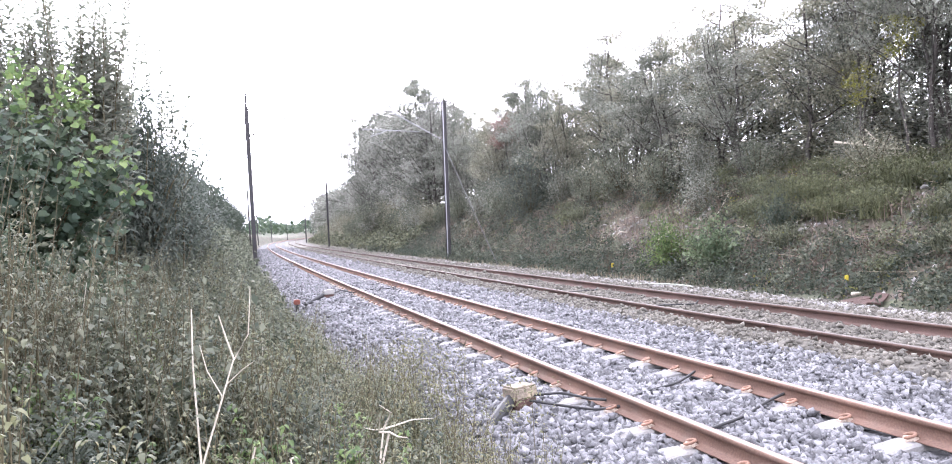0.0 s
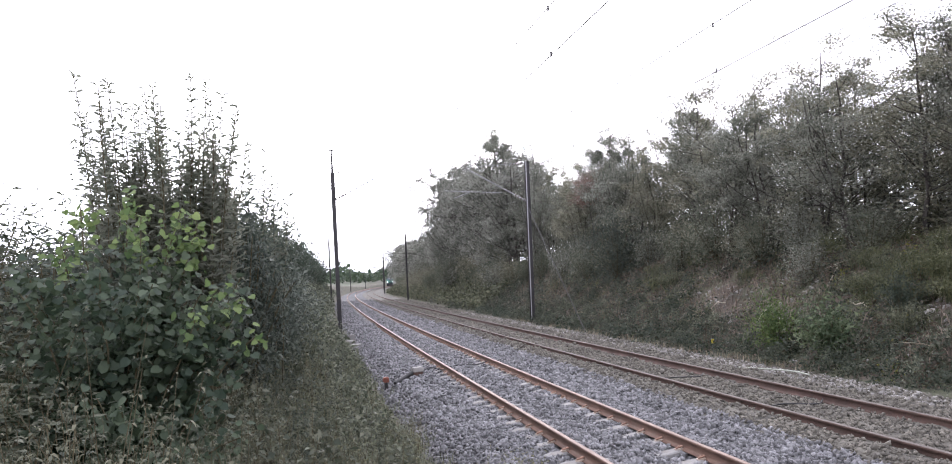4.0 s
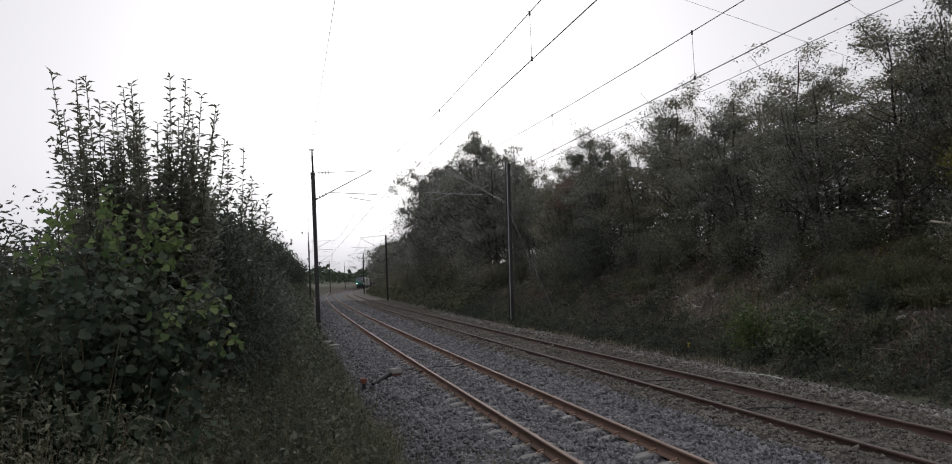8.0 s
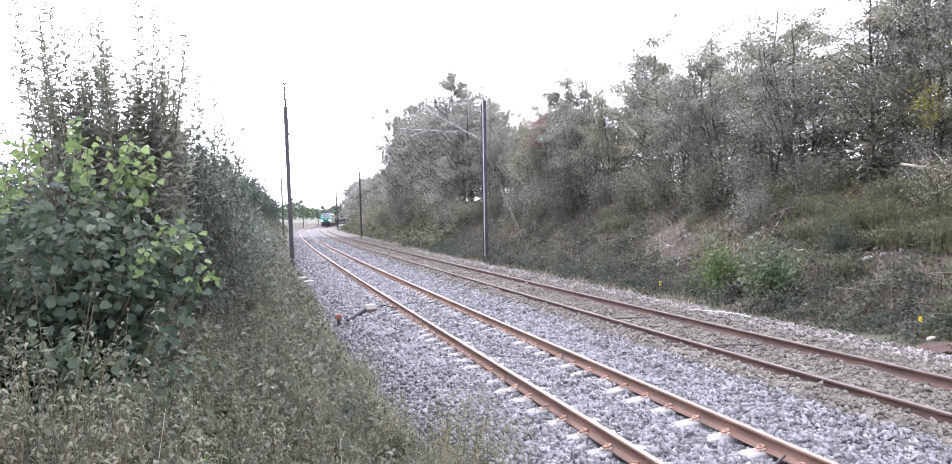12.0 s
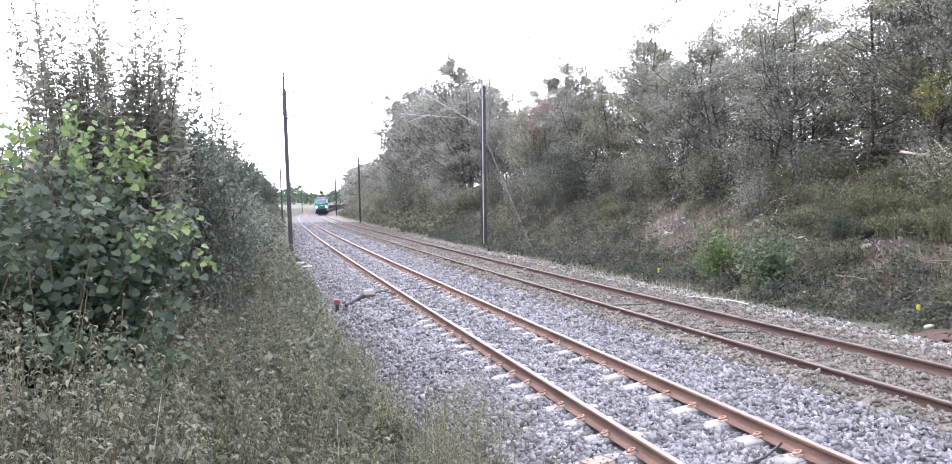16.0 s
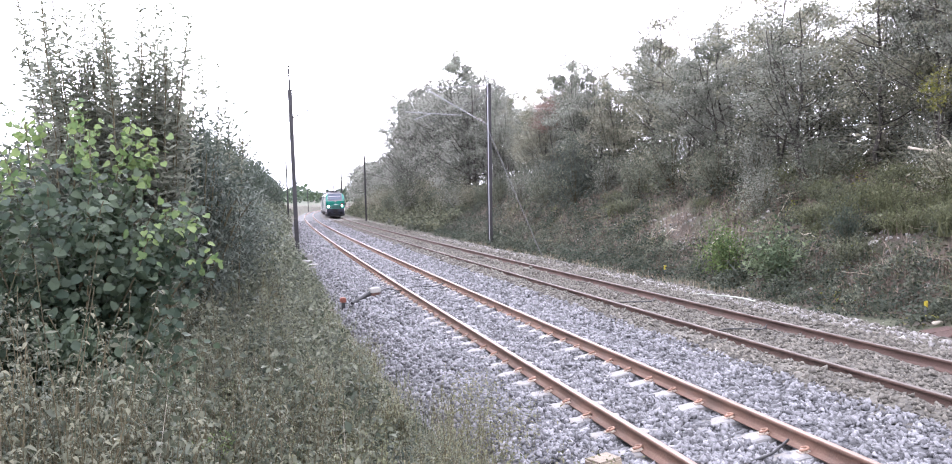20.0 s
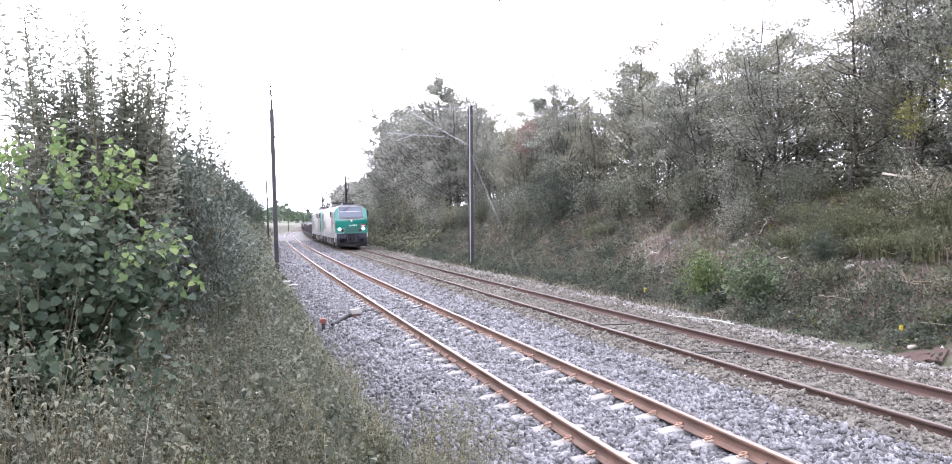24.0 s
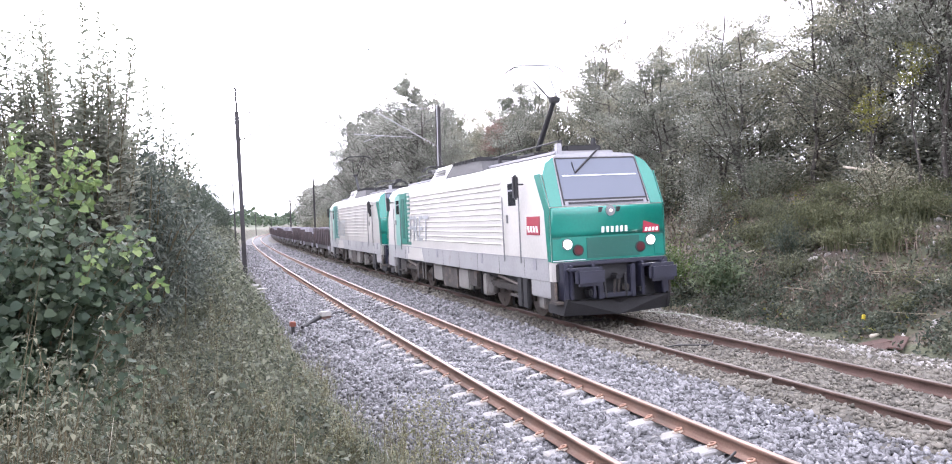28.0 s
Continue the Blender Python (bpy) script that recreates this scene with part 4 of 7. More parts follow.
# left side: broad-leaved sapling, tall shoots, dark bush, hedge
def broad_leaves(rng, centres, size, face):
    """Broad round leaves, cupped, with a notch at the stalk and a short tip; they lean out towards the vector face."""
    n = len(centres)
    az = rng.uniform(0, 6.283, n)
    d = np.stack([np.cos(az), np.sin(az), rng.normal(-0.45, 0.35, n)], 1)
    d /= np.linalg.norm(d, axis=1, keepdims=True)
    up = np.stack([rng.normal(0, 0.7, n), rng.normal(0, 0.7, n), np.ones(n)], 1) + face
    side = np.cross(d, up)
    side /= np.linalg.norm(side, axis=1, keepdims=True) + 1e-9
    nor = np.cross(side, d)
    ln = (size * rng.uniform(0.55, 1.3, n))[:, None]
    shape = ((0.06, 0.0, 0.0), (-0.02, 0.24, 0.05), (0.22, 0.46, 0.09), (0.58, 0.44, 0.05), (0.84, 0.22, -0.04), (1.02, 0.0, -0.13), (0.84, -0.22, -0.04), (0.58, -0.44, 0.05), (0.22, -0.46, 0.09), (-0.02, -0.24, 0.05))
    mid = centres + d * ln * 0.5 - nor * ln * 0.03
    v = np.stack([mid] + [centres + d * ln * a + side * ln * b + nor * ln * c for a, b, c in shape], 1)
    i = np.arange(n)[:, None, None] * 11
    f = np.array([[0, k, k % 10 + 1] for k in range(1, 11)])[None]
    return v.reshape(-1, 3), (i + f).reshape(-1, 3)


def hazel_bush(x, y):
    """A many-stemmed young bush: broad dull leaves below, bright young ones at the tips."""
    rng = np.random.RandomState(230)
    bush = tagged(new("broadleaf_bush"), "young hazel-like bush with broad leaves, bright at the tips", "bush")
    bush.matrix_basis = pose(x, y, soil_at(x, y) - 0.05)
    low, tip, paths = [], [], []
    # where each shoot ends: across, towards the track's foot, and up
    ends = [(-0.38, 0.1, 2.15), (-0.14, -0.2, 2.35), (0.06, 0.2, 2.52), (0.28, -0.1, 2.30), (0.48, 0.1, 2.38), (0.66, 0.0, 2.22), (0.82, -0.3, 1.72), (1.02, -0.1, 1.62), (0.70, -0.5, 1.45), (1.12, -0.35, 1.35), (-0.4, -0.7, 1.9), (0.1, -0.75, 1.85), (0.4, -0.6, 1.75), (-0.8, -0.6, 1.7)]
    for i in range(30):
        ends.append((rng.uniform(-1.25, 1.0), rng.uniform(-0.85, 0.7), rng.uniform(0.7, 1.95)))
    for i in range(34):
        ends.append((rng.uniform(-1.7, 1.05), rng.uniform(-1.25, -0.2), rng.uniform(0.35, 1.15)))
    for k, (ex, ey, ez) in enumerate(ends):
        q = np.linspace(0, 1, 7)[:, None]
        p = np.array([ex * 0.18, ey * 0.18, 0]) * (1 - q) + np.array([ex, ey, 0]) * q ** 1.3 + np.array([0, 0, ez]) * q ** 0.9 + rng.normal(0, 0.025, (7, 3)) * q
        paths.append((p, 0.011 * (1 - 0.8 * q[:, 0]) + 0.002))
        count = int((118 if k < 14 else 84) * ez) + 26
        f = rng.uniform(0.12, 1.0, count)
        c = np.stack([np.interp(f, q[:, 0], p[:, a]) for a in range(3)], 1) + rng.normal(0, 1, (count, 3)) * (0.13 - 0.07 * f)[:, None]
        young = (f > (0.84 if k < 6 else 0.92 if k < 10 else 1.1)) & (c[:, 2] > 1.2)
        low.append(c[~young])
        tip.append(c[young])
    for pr in paths:
        put("stem", mesh_of("stem", *tubes([pr], 5), M["twig"], True), bush)
    low, tip = np.concatenate(low), np.concatenate(tip)
    face = np.array([0.15, -0.75, 0.0])
    put("foliage", mesh_of("foliage", *broad_leaves(rng, low, 0.067, face), M["leaf_hazel"]), bush, "dull green broad leaves")
    put("young_foliage", mesh_of("young_foliage", *broad_leaves(rng, tip, 0.060, face), M["leaf_lime"]), bush, "bright yellow-green young leaves")


hazel_bush(-1.5, 6.7)


def willow_thicket(seed, shoots, h, x, y, label, leafy=0.22):
    """Straight upright shoots with pairs of narrow leaves, each shoot's stem a part of its own. shoots: place across, lean, height."""
    rng = np.random.RandomState(seed)
    thicket = tagged(new("willow_thicket"), label, "bush")
    thicket.matrix_basis = pose(x, y, soil_at(x, y) - 0.05)
    cs, ds, sizes = [], [], []
    for px, lean, tall in shoots:
        py, top = rng.uniform(-0.45, 0.45), h * tall
        q = np.linspace(0, 1, 9)[:, None]
        p = np.array([px, py, 0]) + np.concatenate([lean * top * q ** 1.2, rng.normal(0, 0.03) * top * q, top * q], 1) + rng.normal(0, 0.010, (9, 3))
        put("stem", mesh_of("stem", *tubes([(p, 0.010 * (1 - 0.8 * q[:, 0]) + 0.002)], 4), M["twig"], True), thicket)
        runs = [(p, leafy, 1.0)]
        # side twigs on the lower two thirds, rising beside the shoot
        for k in range(rng.randint(8, 14)):
            f0 = rng.uniform(max(0.15, leafy), 0.86)
            b = np.array([np.interp(f0, q[:, 0], p[:, a]) for a in range(3)])
            ln = rng.uniform(0.35, 0.9) * min(1, (1.05 - f0) * 1.6)
            az = rng.uniform(0, 6.283)
            e = np.array([math.cos(az) * 0.48, math.sin(az) * 0.48, 0.88]) * ln
            runs.append((b + e * q, 0.12, 1.0))
        for path, f0, f1 in runs:
            length = np.linalg.norm(path[-1] - path[0])
            m = max(int(length * (f1 - f0) / 0.048), 4)
            f = np.linspace(f0, f1, m) + rng.normal(0, 0.004, m)
            c = np.stack([np.interp(f, q[:, 0], path[:, a]) for a in range(3)], 1)
            az = np.arange(m) * 1.571 + rng.normal(0, 0.35, m) + rng.uniform(0, 6)
            for turn in (0, math.pi):
                keep = rng.uniform(0, 1, m) < 0.9
                cs.append(c[keep])
                ds.append(np.stack([np.cos(az + turn) * 1.1, np.sin(az + turn) * 1.1, np.full(m, 0.75)], 1)[keep])
                sizes.append((0.108 * (1.10 - 0.32 * np.clip(f, 0, 1)))[keep])
    lv, lf = leaves(rng, np.concatenate(cs), np.concatenate(sizes), 0.36, direction=np.concatenate(ds), tilt=0.5)
    put("foliage", mesh_of("foliage", lv, lf, M["leaf_willow"]), thicket)


rngw = np.random.RandomState(244)
WILLOW = [(-0.45 + 0.95 * (i * 0.618 % 1), 0.17 * (-0.45 + 0.95 * (i * 0.618 % 1)) + rngw.normal(0, 0.030), rngw.uniform(0.80, 1.0) if i % 3 else rngw.uniform(0.62, 0.85)) for i in range(64)]
willow_thicket(240, WILLOW, 3.92, -1.50, 9.2, "thicket of tall upright willow shoots with narrow leaves")
willow_thicket(241, [(-0.35, 0.01, 0.93), (-0.12, 0.02, 1.0), (0.05, 0.04, 0.97), (0.22, 0.03, 0.86), (0.30, 0.07, 0.78)], 4.75 - soil_at(-0.72, 11.9), -0.72, 11.9, "few thin upright willow shoots", 0.36)
LANCE = [bush_mesh(255 + i, 0.95, 2.4, 13000, 0.10, M["leaf_lance"], aspect=0.26, stems=52) for i in range(2)]
DARK = [bush_mesh(250 + i, 1.5, 2.9, 6500, 0.105, M["leaf_bramble"] if i == 0 else M["leaf_lance"], aspect=0.42, stems=38) for i in range(2)]
for x, y, r, h in ((-0.92, 10.8, 0.88, (3.95 - soil_at(-0.92, 10.8)) / 2.62), (-1.12, 12.0, 0.85, 1.02), (-0.72, 13.6, 0.85, 0.80), (-0.72, 15.6, 0.95, 0.66), (-1.8, 13.2, 1.0, 1.0), (-0.75, 18.2, 0.9, 0.50), (-1.5, 17.0, 1.1, 0.72)):
    plant_bush(LANCE[int(y) % 2], x, y, soil_at(x, y) - 0.05, y, (r, h), "dense dark bush with narrow lance-shaped leaves", group="lance-leaved bushes on the near bank")
for x, y, k in ((-3.4, 9.4, 0.62), (-4.9, 8.6, 0.52), (-2.4, 8.5, 0.64), (-6.4, 8.8, 0.6), (-3.0, 7.0, 0.48), (-4.3, 6.4, 0.5), (-2.6, 5.2, 0.36)):
    plant_bush(DARK[int(y * 10) % 2], x, y, soil_at(x, y) - 0.05, x, (0.85, k), "dense grey-green bush on the near bank")
plant_bush(DARK[1], -2.5, 11.5, soil_at(-2.5, 11.5) - 0.05, 1.0, (0.95, 0.60), "dense dark bush behind the willow shoots")
for x, y in ((-2.75, 10.2), (-3.6, 10.8)):
    plant_bush(DARK[0], x, y, soil_at(x, y) - 0.05, x, (0.8, (3.15 - soil_at(x, y)) / 3.0), "dense olive bush behind the broad-leaved one")
HEDGE_NEAR = bush_mesh(261, 1.6, 2.9, 5000, 0.115, M["leaf_dark"], stems=20)
HEDGE = bush_mesh(260, 1.6, 2.9, 1700, 0.20, M["leaf_dark"], stems=12)
s = 16.0
while s < 150:
    u = float(np.interp(s, [16, 40, 47, 70, 100, 120], [-7.6, -7.7, -7.7, -7.1, -6.2, -6.0])) + rng.uniform(-0.35, 0.35)
    x, y = plan(s, u)
    k = rng.uniform(0.85, 1.1)
    grown = float(np.interp(s, [16, 26, 40, 47, 60, 120], [0.65, 0.7, 0.85, 1.35, 1.35, 1.35]))
    plant_bush(HEDGE_NEAR if s < 44 else HEDGE, x, y, float(ground_z(s, u)) - 0.1, rng.uniform(0, 6.28), (k * min(grown, 1.15), k * grown * 1.1), "dark hedge bush on the near bank's crest", "hedge_bush", "hedge on the near bank")
    s += rng.uniform(2.4, 3.4)
for s, u, k in ((150, -12, 0.5), (158, -15, 0.6), (165, -11, 0.55), (175, -18, 0.65), (190, -14, 0.5)):
    x, y = plan(s, u)
    plant_tree(FAR_TREES[int(s) % 4], x, y, float(ground_z(s, u)) - 0.2, s, (k, k * 1.3), "far tree at the end of the hedge")


# plants that nobody could count: weeds, grass, slope cover
def scatter(rng, n, s0, s1, u0, u1, power=1.0):
    s = s0 + (s1 - s0) * rng.uniform(0, 1, n) ** power
    u = rng.uniform(u0, u1, n)
    x, y = plan(s, u)
    return s, u, x, y


def stuff(name, chunks, mat, label, category):
    v, f = joined(chunks)
    return tagged(put(name, mesh_of(name, v, f, mat)), label, category, kind="stuff")


def weed_field(rng, n, s0, s1, u0, u1, height, leaf, per, name, mat, label, power=1.6, tall=None, stalk=None):
    """Leafy weeds: stalks with leaves all the way up."""
    s, u, x, y = scatter(rng, n, s0, s1, u0, u1, power)
    keep = np.hypot(x - 0.05, y + 0.3) > 1.5
    s, u, x, y = s[keep], u[keep], x[keep], y[keep]
    z = ground_z(s, u)
    h = height * rng.uniform(0.45, 1.15, len(s))
    if tall is not None:
        h = h * np.interp(u, *tall)
    h = h * np.clip(0.85 + 0.55 * smooth_noise(x, y, 1.3, 51), 0.35, 1.5)
    root = np.stack([x, y, z - 0.03], 1)
    lean = rng.normal(0, 0.16, (len(s), 2))
    f = rng.uniform(0.12, 1.0, (len(s), per))
    c = root[:, None] + np.concatenate([lean[:, None] * (h[:, None] * f)[..., None], (h[:, None] * f)[..., None]], -1)
    c = c.reshape(-1, 3) + rng.normal(0, 0.03, (len(s) * per, 3))
    stuff(name, [leaves(rng, c, leaf, 0.55)], mat, label, "weeds")
    if stalk is not None:
        m = min(len(s), 2600)
        top = root + np.concatenate([lean * h[:, None], h[:, None] * 1.12], 1)
        stuff("stalks", [tubes([(np.stack([root[i], top[i]]), np.array([0.0035, 0.0018])) for i in range(m)], 3)], stalk, "thin dry stalks among the weeds", "weeds")


rng = np.random.RandomState(21)
TALL = ([-9, -6, -4.6, -3.6, -2.8, -2.1], [1.2, 1.15, 1.05, 0.98, 0.90, 0.60])
# dark leaf tone of this low layer stands in for shade between mounds
weed_field(rng, 700, 0.8, 13, -8.0, -2.6, 0.30, 0.052, 22, "weeds", M["leaf_weed_dark"], "low dark green growth under the weeds", 1.2, TALL)
weed_field(rng, 1000, 12, 40, -8.0, -3.1, 0.40, 0.085, 12, "weeds", M["leaf_weed"], "dense olive-green weeds on the near bank", 1.2, TALL)


def upright_plants(rng, s, u, h, stems, whorls, per, leaf, aspect, droop, spread, name, mat, label, stalk=None, bare=0.15):
    """Weeds of several upright stems, each with whorls of leaves getting smaller to the top."""
    x, y = plan(s, u)
    keep = np.hypot(x - 0.1, y + 0.45) > 1.55
    s, u, h, x, y = s[keep], u[keep], h[keep], x[keep], y[keep]
    n = len(s)
    foot = np.stack([x, y, ground_z(s, u) - 0.04], 1)[:, None] + rng.normal(0, 1, (n, stems, 3)) * np.array([spread, spread, 0])
    hh = h[:, None] * rng.uniform(0.6, 1.1, (n, stems))
    lean = rng.normal(0, 0.17, (n, stems, 2))
    f = np.linspace(bare, 1, whorls)[None, None] + rng.normal(0, 0.02, (n, stems, whorls))
    pt = np.empty((n, stems, whorls, 3))
    pt[..., :2] = foot[:, :, None, :2] + (lean[:, :, None] * (hh[:, :, None] * f ** 1.6)[..., None])
    pt[..., 2] = foot[:, :, None, 2] + hh[:, :, None] * f
    az = rng.uniform(0, 6.283, (n, stems, whorls, 1)) + np.arange(per) * 6.283 / per
    d = np.stack([np.cos(az), np.sin(az), np.full(az.shape, -droop)], -1)
    c = np.repeat(pt[..., None, :], per, -2)
    size = leaf * (1.25 - 0.75 * np.clip(f, 0, 1))[..., None] * np.ones(per)
    keepers = rng.uniform(0, 1, size.shape) < 0.9
    stuff(name, [arched_leaves(rng, c[keepers] + rng.normal(0, 0.012, (keepers.sum(), 3)), size[keepers] * 0.88, aspect, d[keepers])], mat, label, "weeds")
    if stalk is not None:
        top = np.concatenate([foot[..., :2] + lean * hh[..., None], foot[..., 2:] + hh[..., None]], -1)
        m1 = foot * 0.45 + top * 0.55 - np.concatenate([lean * hh[..., None] * 0.15, hh[..., None] * 0], -1)
        k = [(np.stack([foot[i, j], m1[i, j], top[i, j]]), np.array([0.0035, 0.003, 0.0015])) for i in range(n) for j in range(stems)]
        stuff("stalks", [tubes(k, 3)], stalk, "thin upright stalks of the weeds", "weeds")


def mounds(rng, n, each, s0, s1, u0, u1, radius, height):
    """Feet and heights of plants that crowd together in mounds, tallest in the middle."""
    ms, mu = s0 + (s1 - s0) * rng.uniform(0, 1, n) ** 1.25, rng.uniform(u0, u1, n)
    r = radius * rng.uniform(0.6, 1.5, n)
    top = height * rng.uniform(0.55, 1.2, n) * np.interp(mu, *TALL)
    ds, du = rng.normal(0, 0.55, (n, each)), rng.normal(0, 0.55, (n, each))
    s = (ms[:, None] + ds * r[:, None] * 1.2).ravel()
    u = (mu[:, None] + du * r[:, None]).ravel()
    h = (top[:, None] * np.clip(1.08 - 0.42 * (ds ** 2 + du ** 2), 0.25, 1.1) * rng.uniform(0.8, 1.1, (n, each))).ravel()
    edge = u < np.interp(s, [4, 9, 12, 16], [-2.1, -2.3, -2.6, -2.95]) + 0.25 * smooth_noise(s, s * 0, 1.6, 67)
    return s[edge], u[edge], h[edge]


# pale nettles in tall stands, thickest away from the line
s, u, h = mounds(rng, 34, 11, 0.8, 11, -7.5, -3.6, 0.42, 0.95)
upright_plants(rng, s, u, h, 4, 15, 4, 0.050, 0.50, 0.45, 0.15, "nettles", M["leaf_nettle"], "pale drooping nettles in stands on the near bank", M["twig"])
s, u, h = mounds(rng, 24, 12, 3.8, 6.6, -7.2, -4.6, 0.42, 1.30)
upright_plants(rng, s, u, h, 4, 15, 4, 0.050, 0.50, 0.45, 0.15, "nettles", M["leaf_nettle"], "tall pale nettles before the broad-leaved bush", M["twig"])
# grey-green leafy weeds
s, u, h = mounds(rng, 60, 10, 0.8, 15, -6.5, -2.6, 0.30, 0.85)
upright_plants(rng, s, u, h, 4, 12, 3, 0.054, 0.55, 0.35, 0.08, "weeds", M["leaf_weed"], "mounds of grey-green leafy weeds on the near verge")
# darker broad-leaved plants
s, u, h = mounds(rng, 50, 10, 0.8, 14, -6.5, -2.8, 0.34, 0.78)
upright_plants(rng, s, u, h, 4, 11, 3, 0.062, 0.58, 0.4, 0.11, "weeds", M["leaf_weed_dark"], "mounds of dark broad-leaved weeds on the verge")
# olive wispy plants towards the stones
s, u, h = mounds(rng, 62, 9, 1.0, 15, -4.6, -2.3, 0.24, 0.85)
upright_plants(rng, s, u, h, 4, 16, 3, 0.048, 0.34, 0.1, 0.06, "weeds", M["leaf_grass"], "olive wispy weeds along the ballast's edge", M["twig"], 0.2)
# yellowing plants here and there
s, u, h = mounds(rng, 22, 6, 1.0, 11, -5.0, -2.3, 0.25, 0.80)
upright_plants(rng, s, u, h, 4, 10, 3, 0.062, 0.42, 0.2, 0.07, "weeds", M["leaf_slope"], "yellow-green weeds along the ballast's edge", M["twig"], 0.2)
# ragged plants leaning out over the stones
s, u, h = mounds(rng, 16, 7, 3.6, 9.0, -2.8, -2.15, 0.20, 1.15)
upright_plants(rng, s, u, h, 4, 16, 3, 0.050, 0.34, 0.15, 0.07, "weeds", M["leaf_grass"], "ragged olive weeds leaning out over the stones", M["twig"], 0.15)
s = np.array([8.9, 9.2, 9.5, 9.7, 10.0, 10.2, 10.5, 10.8, 11.0, 11.3, 11.7, 9.4, 10.1, 10.7])
u = np.array([-2.3, -2.15, -2.3, -2.05, -2.2, -1.95, -2.25, -2.1, -2.35, -2.2, -2.4, -1.85, -2.45, -2.5])
upright_plants(rng, s, u, rng.uniform(0.75, 1.15, len(s)), 5, 20, 3, 0.046, 0.34, 0.15, 0.10, "weeds", M["leaf_grass"], "wispy olive weeds standing in the edge of the stones", M["twig"], 0.12)
# broad yellow-green leaves low down among the weeds
s, u, h = mounds(rng, 16, 9, 2.6, 7.5, -5.2, -3.0, 0.22, 0.62)
upright_plants(rng, s, u, h, 3, 8, 4, 0.085, 0.62, 0.3, 0.07, "weeds", M["leaf_lime"], "bright yellow-green leafy plants among the weeds", None, 0.3)
# farther along the verge, below the hedge
s, u, h = mounds(rng, 60, 9, 11, 36, -6.2, -3.3, 0.42, 0.62)
upright_plants(rng, s, u, h, 4, 8, 3, 0.090, 0.55, 0.3, 0.12, "weeds", M["leaf_weed_dark"], "mounds of dark weeds below the hedge")
s, u, h = mounds(rng, 40, 9, 11, 36, -6.2, -3.2, 0.40, 0.60)
upright_plants(rng, s, u, h, 4, 9, 3, 0.080, 0.45, 0.3, 0.12, "weeds", M["leaf_weed"], "mounds of grey-green weeds below the hedge")
# single wispy shoots that rise above the rest
s, u, x, y = scatter(rng, 150, 1.2, 12, -6.0, -2.4, 1.2)
upright_plants(rng, s, u, np.interp(u, *TALL) * rng.uniform(0.8, 1.15, len(s)), 1, 20, 2, 0.045, 0.35, 0.2, 0.01, "weeds", M["leaf_nettle"], "single thin weeds rising above the rest", M["twig"], 0.2)
s, u, x, y = scatter(rng, 2600, 0.8, 30, -5.5, -2.2, 1.3)
keep = (u < np.interp(s, [4, 9, 12, 16], [-2.1, -2.3, -2.6, -2.95])) & (np.hypot(x - 0.1, y + 0.45) > 1.6) & (smooth_noise(x, y, 1.1, 66) > 0.0)
g = np.stack([x, y, ground_z(s, u) - 0.02], 1)[keep]
stuff("grass", [blades(rng, g, 0.62, 0.0045, 0.6)], M["leaf_grass"], "long pale grass in tufts on the near verge", "grass")


def bare(x, y):
    """Where the slope's soil lies open: worn patches, and the spot with the old boards."""
    spots = np.hypot(x - 11.75, y - 11.3) < 0.6
    for cx, cy, r in ((14.45, 15.6, 0.8), (15.6, 14.5, 0.9), (16.4, 15.3, 0.7), (14.3, 24.6, 0.9), (14.9, 26.6, 1.0), (13.9, 21.6, 0.5)):
        spots = spots | (np.hypot(x - cx, (y - cy) * 0.7) < r * (1 + 0.35 * smooth_noise(x, y, 0.6, 72)))
    return (smooth_noise(x, y, 1.7, 71) < -0.62) | spots


def bank_brambles(rng, n, per, s0, s1, u0, u1, radius, height, leaf, mat, label, aspect=0.6, keep=None):
    """Low rounded shrubs on a bank: leaves over the outside of uneven domes."""
    s, u, x, y = scatter(rng, n, s0, s1, u0, u1, 1.25)
    if keep is not None:
        k = keep(x, y)
        s, u = s[k], u[k]
    m = len(s)
    r = radius * rng.uniform(0.5, 1.5, m)
    a, e = rng.uniform(0, 6.283, (m, per)), np.abs(rng.normal(0.55, 0.45, (m, per)))
    out = r[:, None] * np.cos(e) * rng.uniform(0.75, 1.08, (m, per))
    ss, uu = (s[:, None] + np.cos(a) * out).ravel(), (u[:, None] + np.sin(a) * out).ravel()
    h = (height * rng.uniform(0.6, 1.4, m)[:, None] * np.sin(np.clip(e, 0, 1.5)) * rng.uniform(0.7, 1.1, (m, per))).ravel()
    x, y = plan(ss, uu)
    base = np.repeat(ground_z(s, u), per)
    z = np.maximum(base + h, ground_z(ss, uu) + 0.05)
    near = (np.hypot(x - 0.1, y + 0.45) > 1.7) & ((uu < np.interp(ss, [4, 9, 12, 16], [-2.1, -2.3, -2.6, -2.95])) | (uu > 6.95 + 0.25 * smooth_noise(x, y, 1.2, 69)))
    near &= (uu < 0) | (~bare(x, y) & (uu > np.interp(ss, [21, 24, 35, 40], [6.9, 7.75, 7.75, 6.9])))
    stuff("brambles", [leaves(rng, np.stack([x, y, z], 1)[near], leaf, aspect, droop=0.35, tilt=0.6)], mat, label, "brambles")


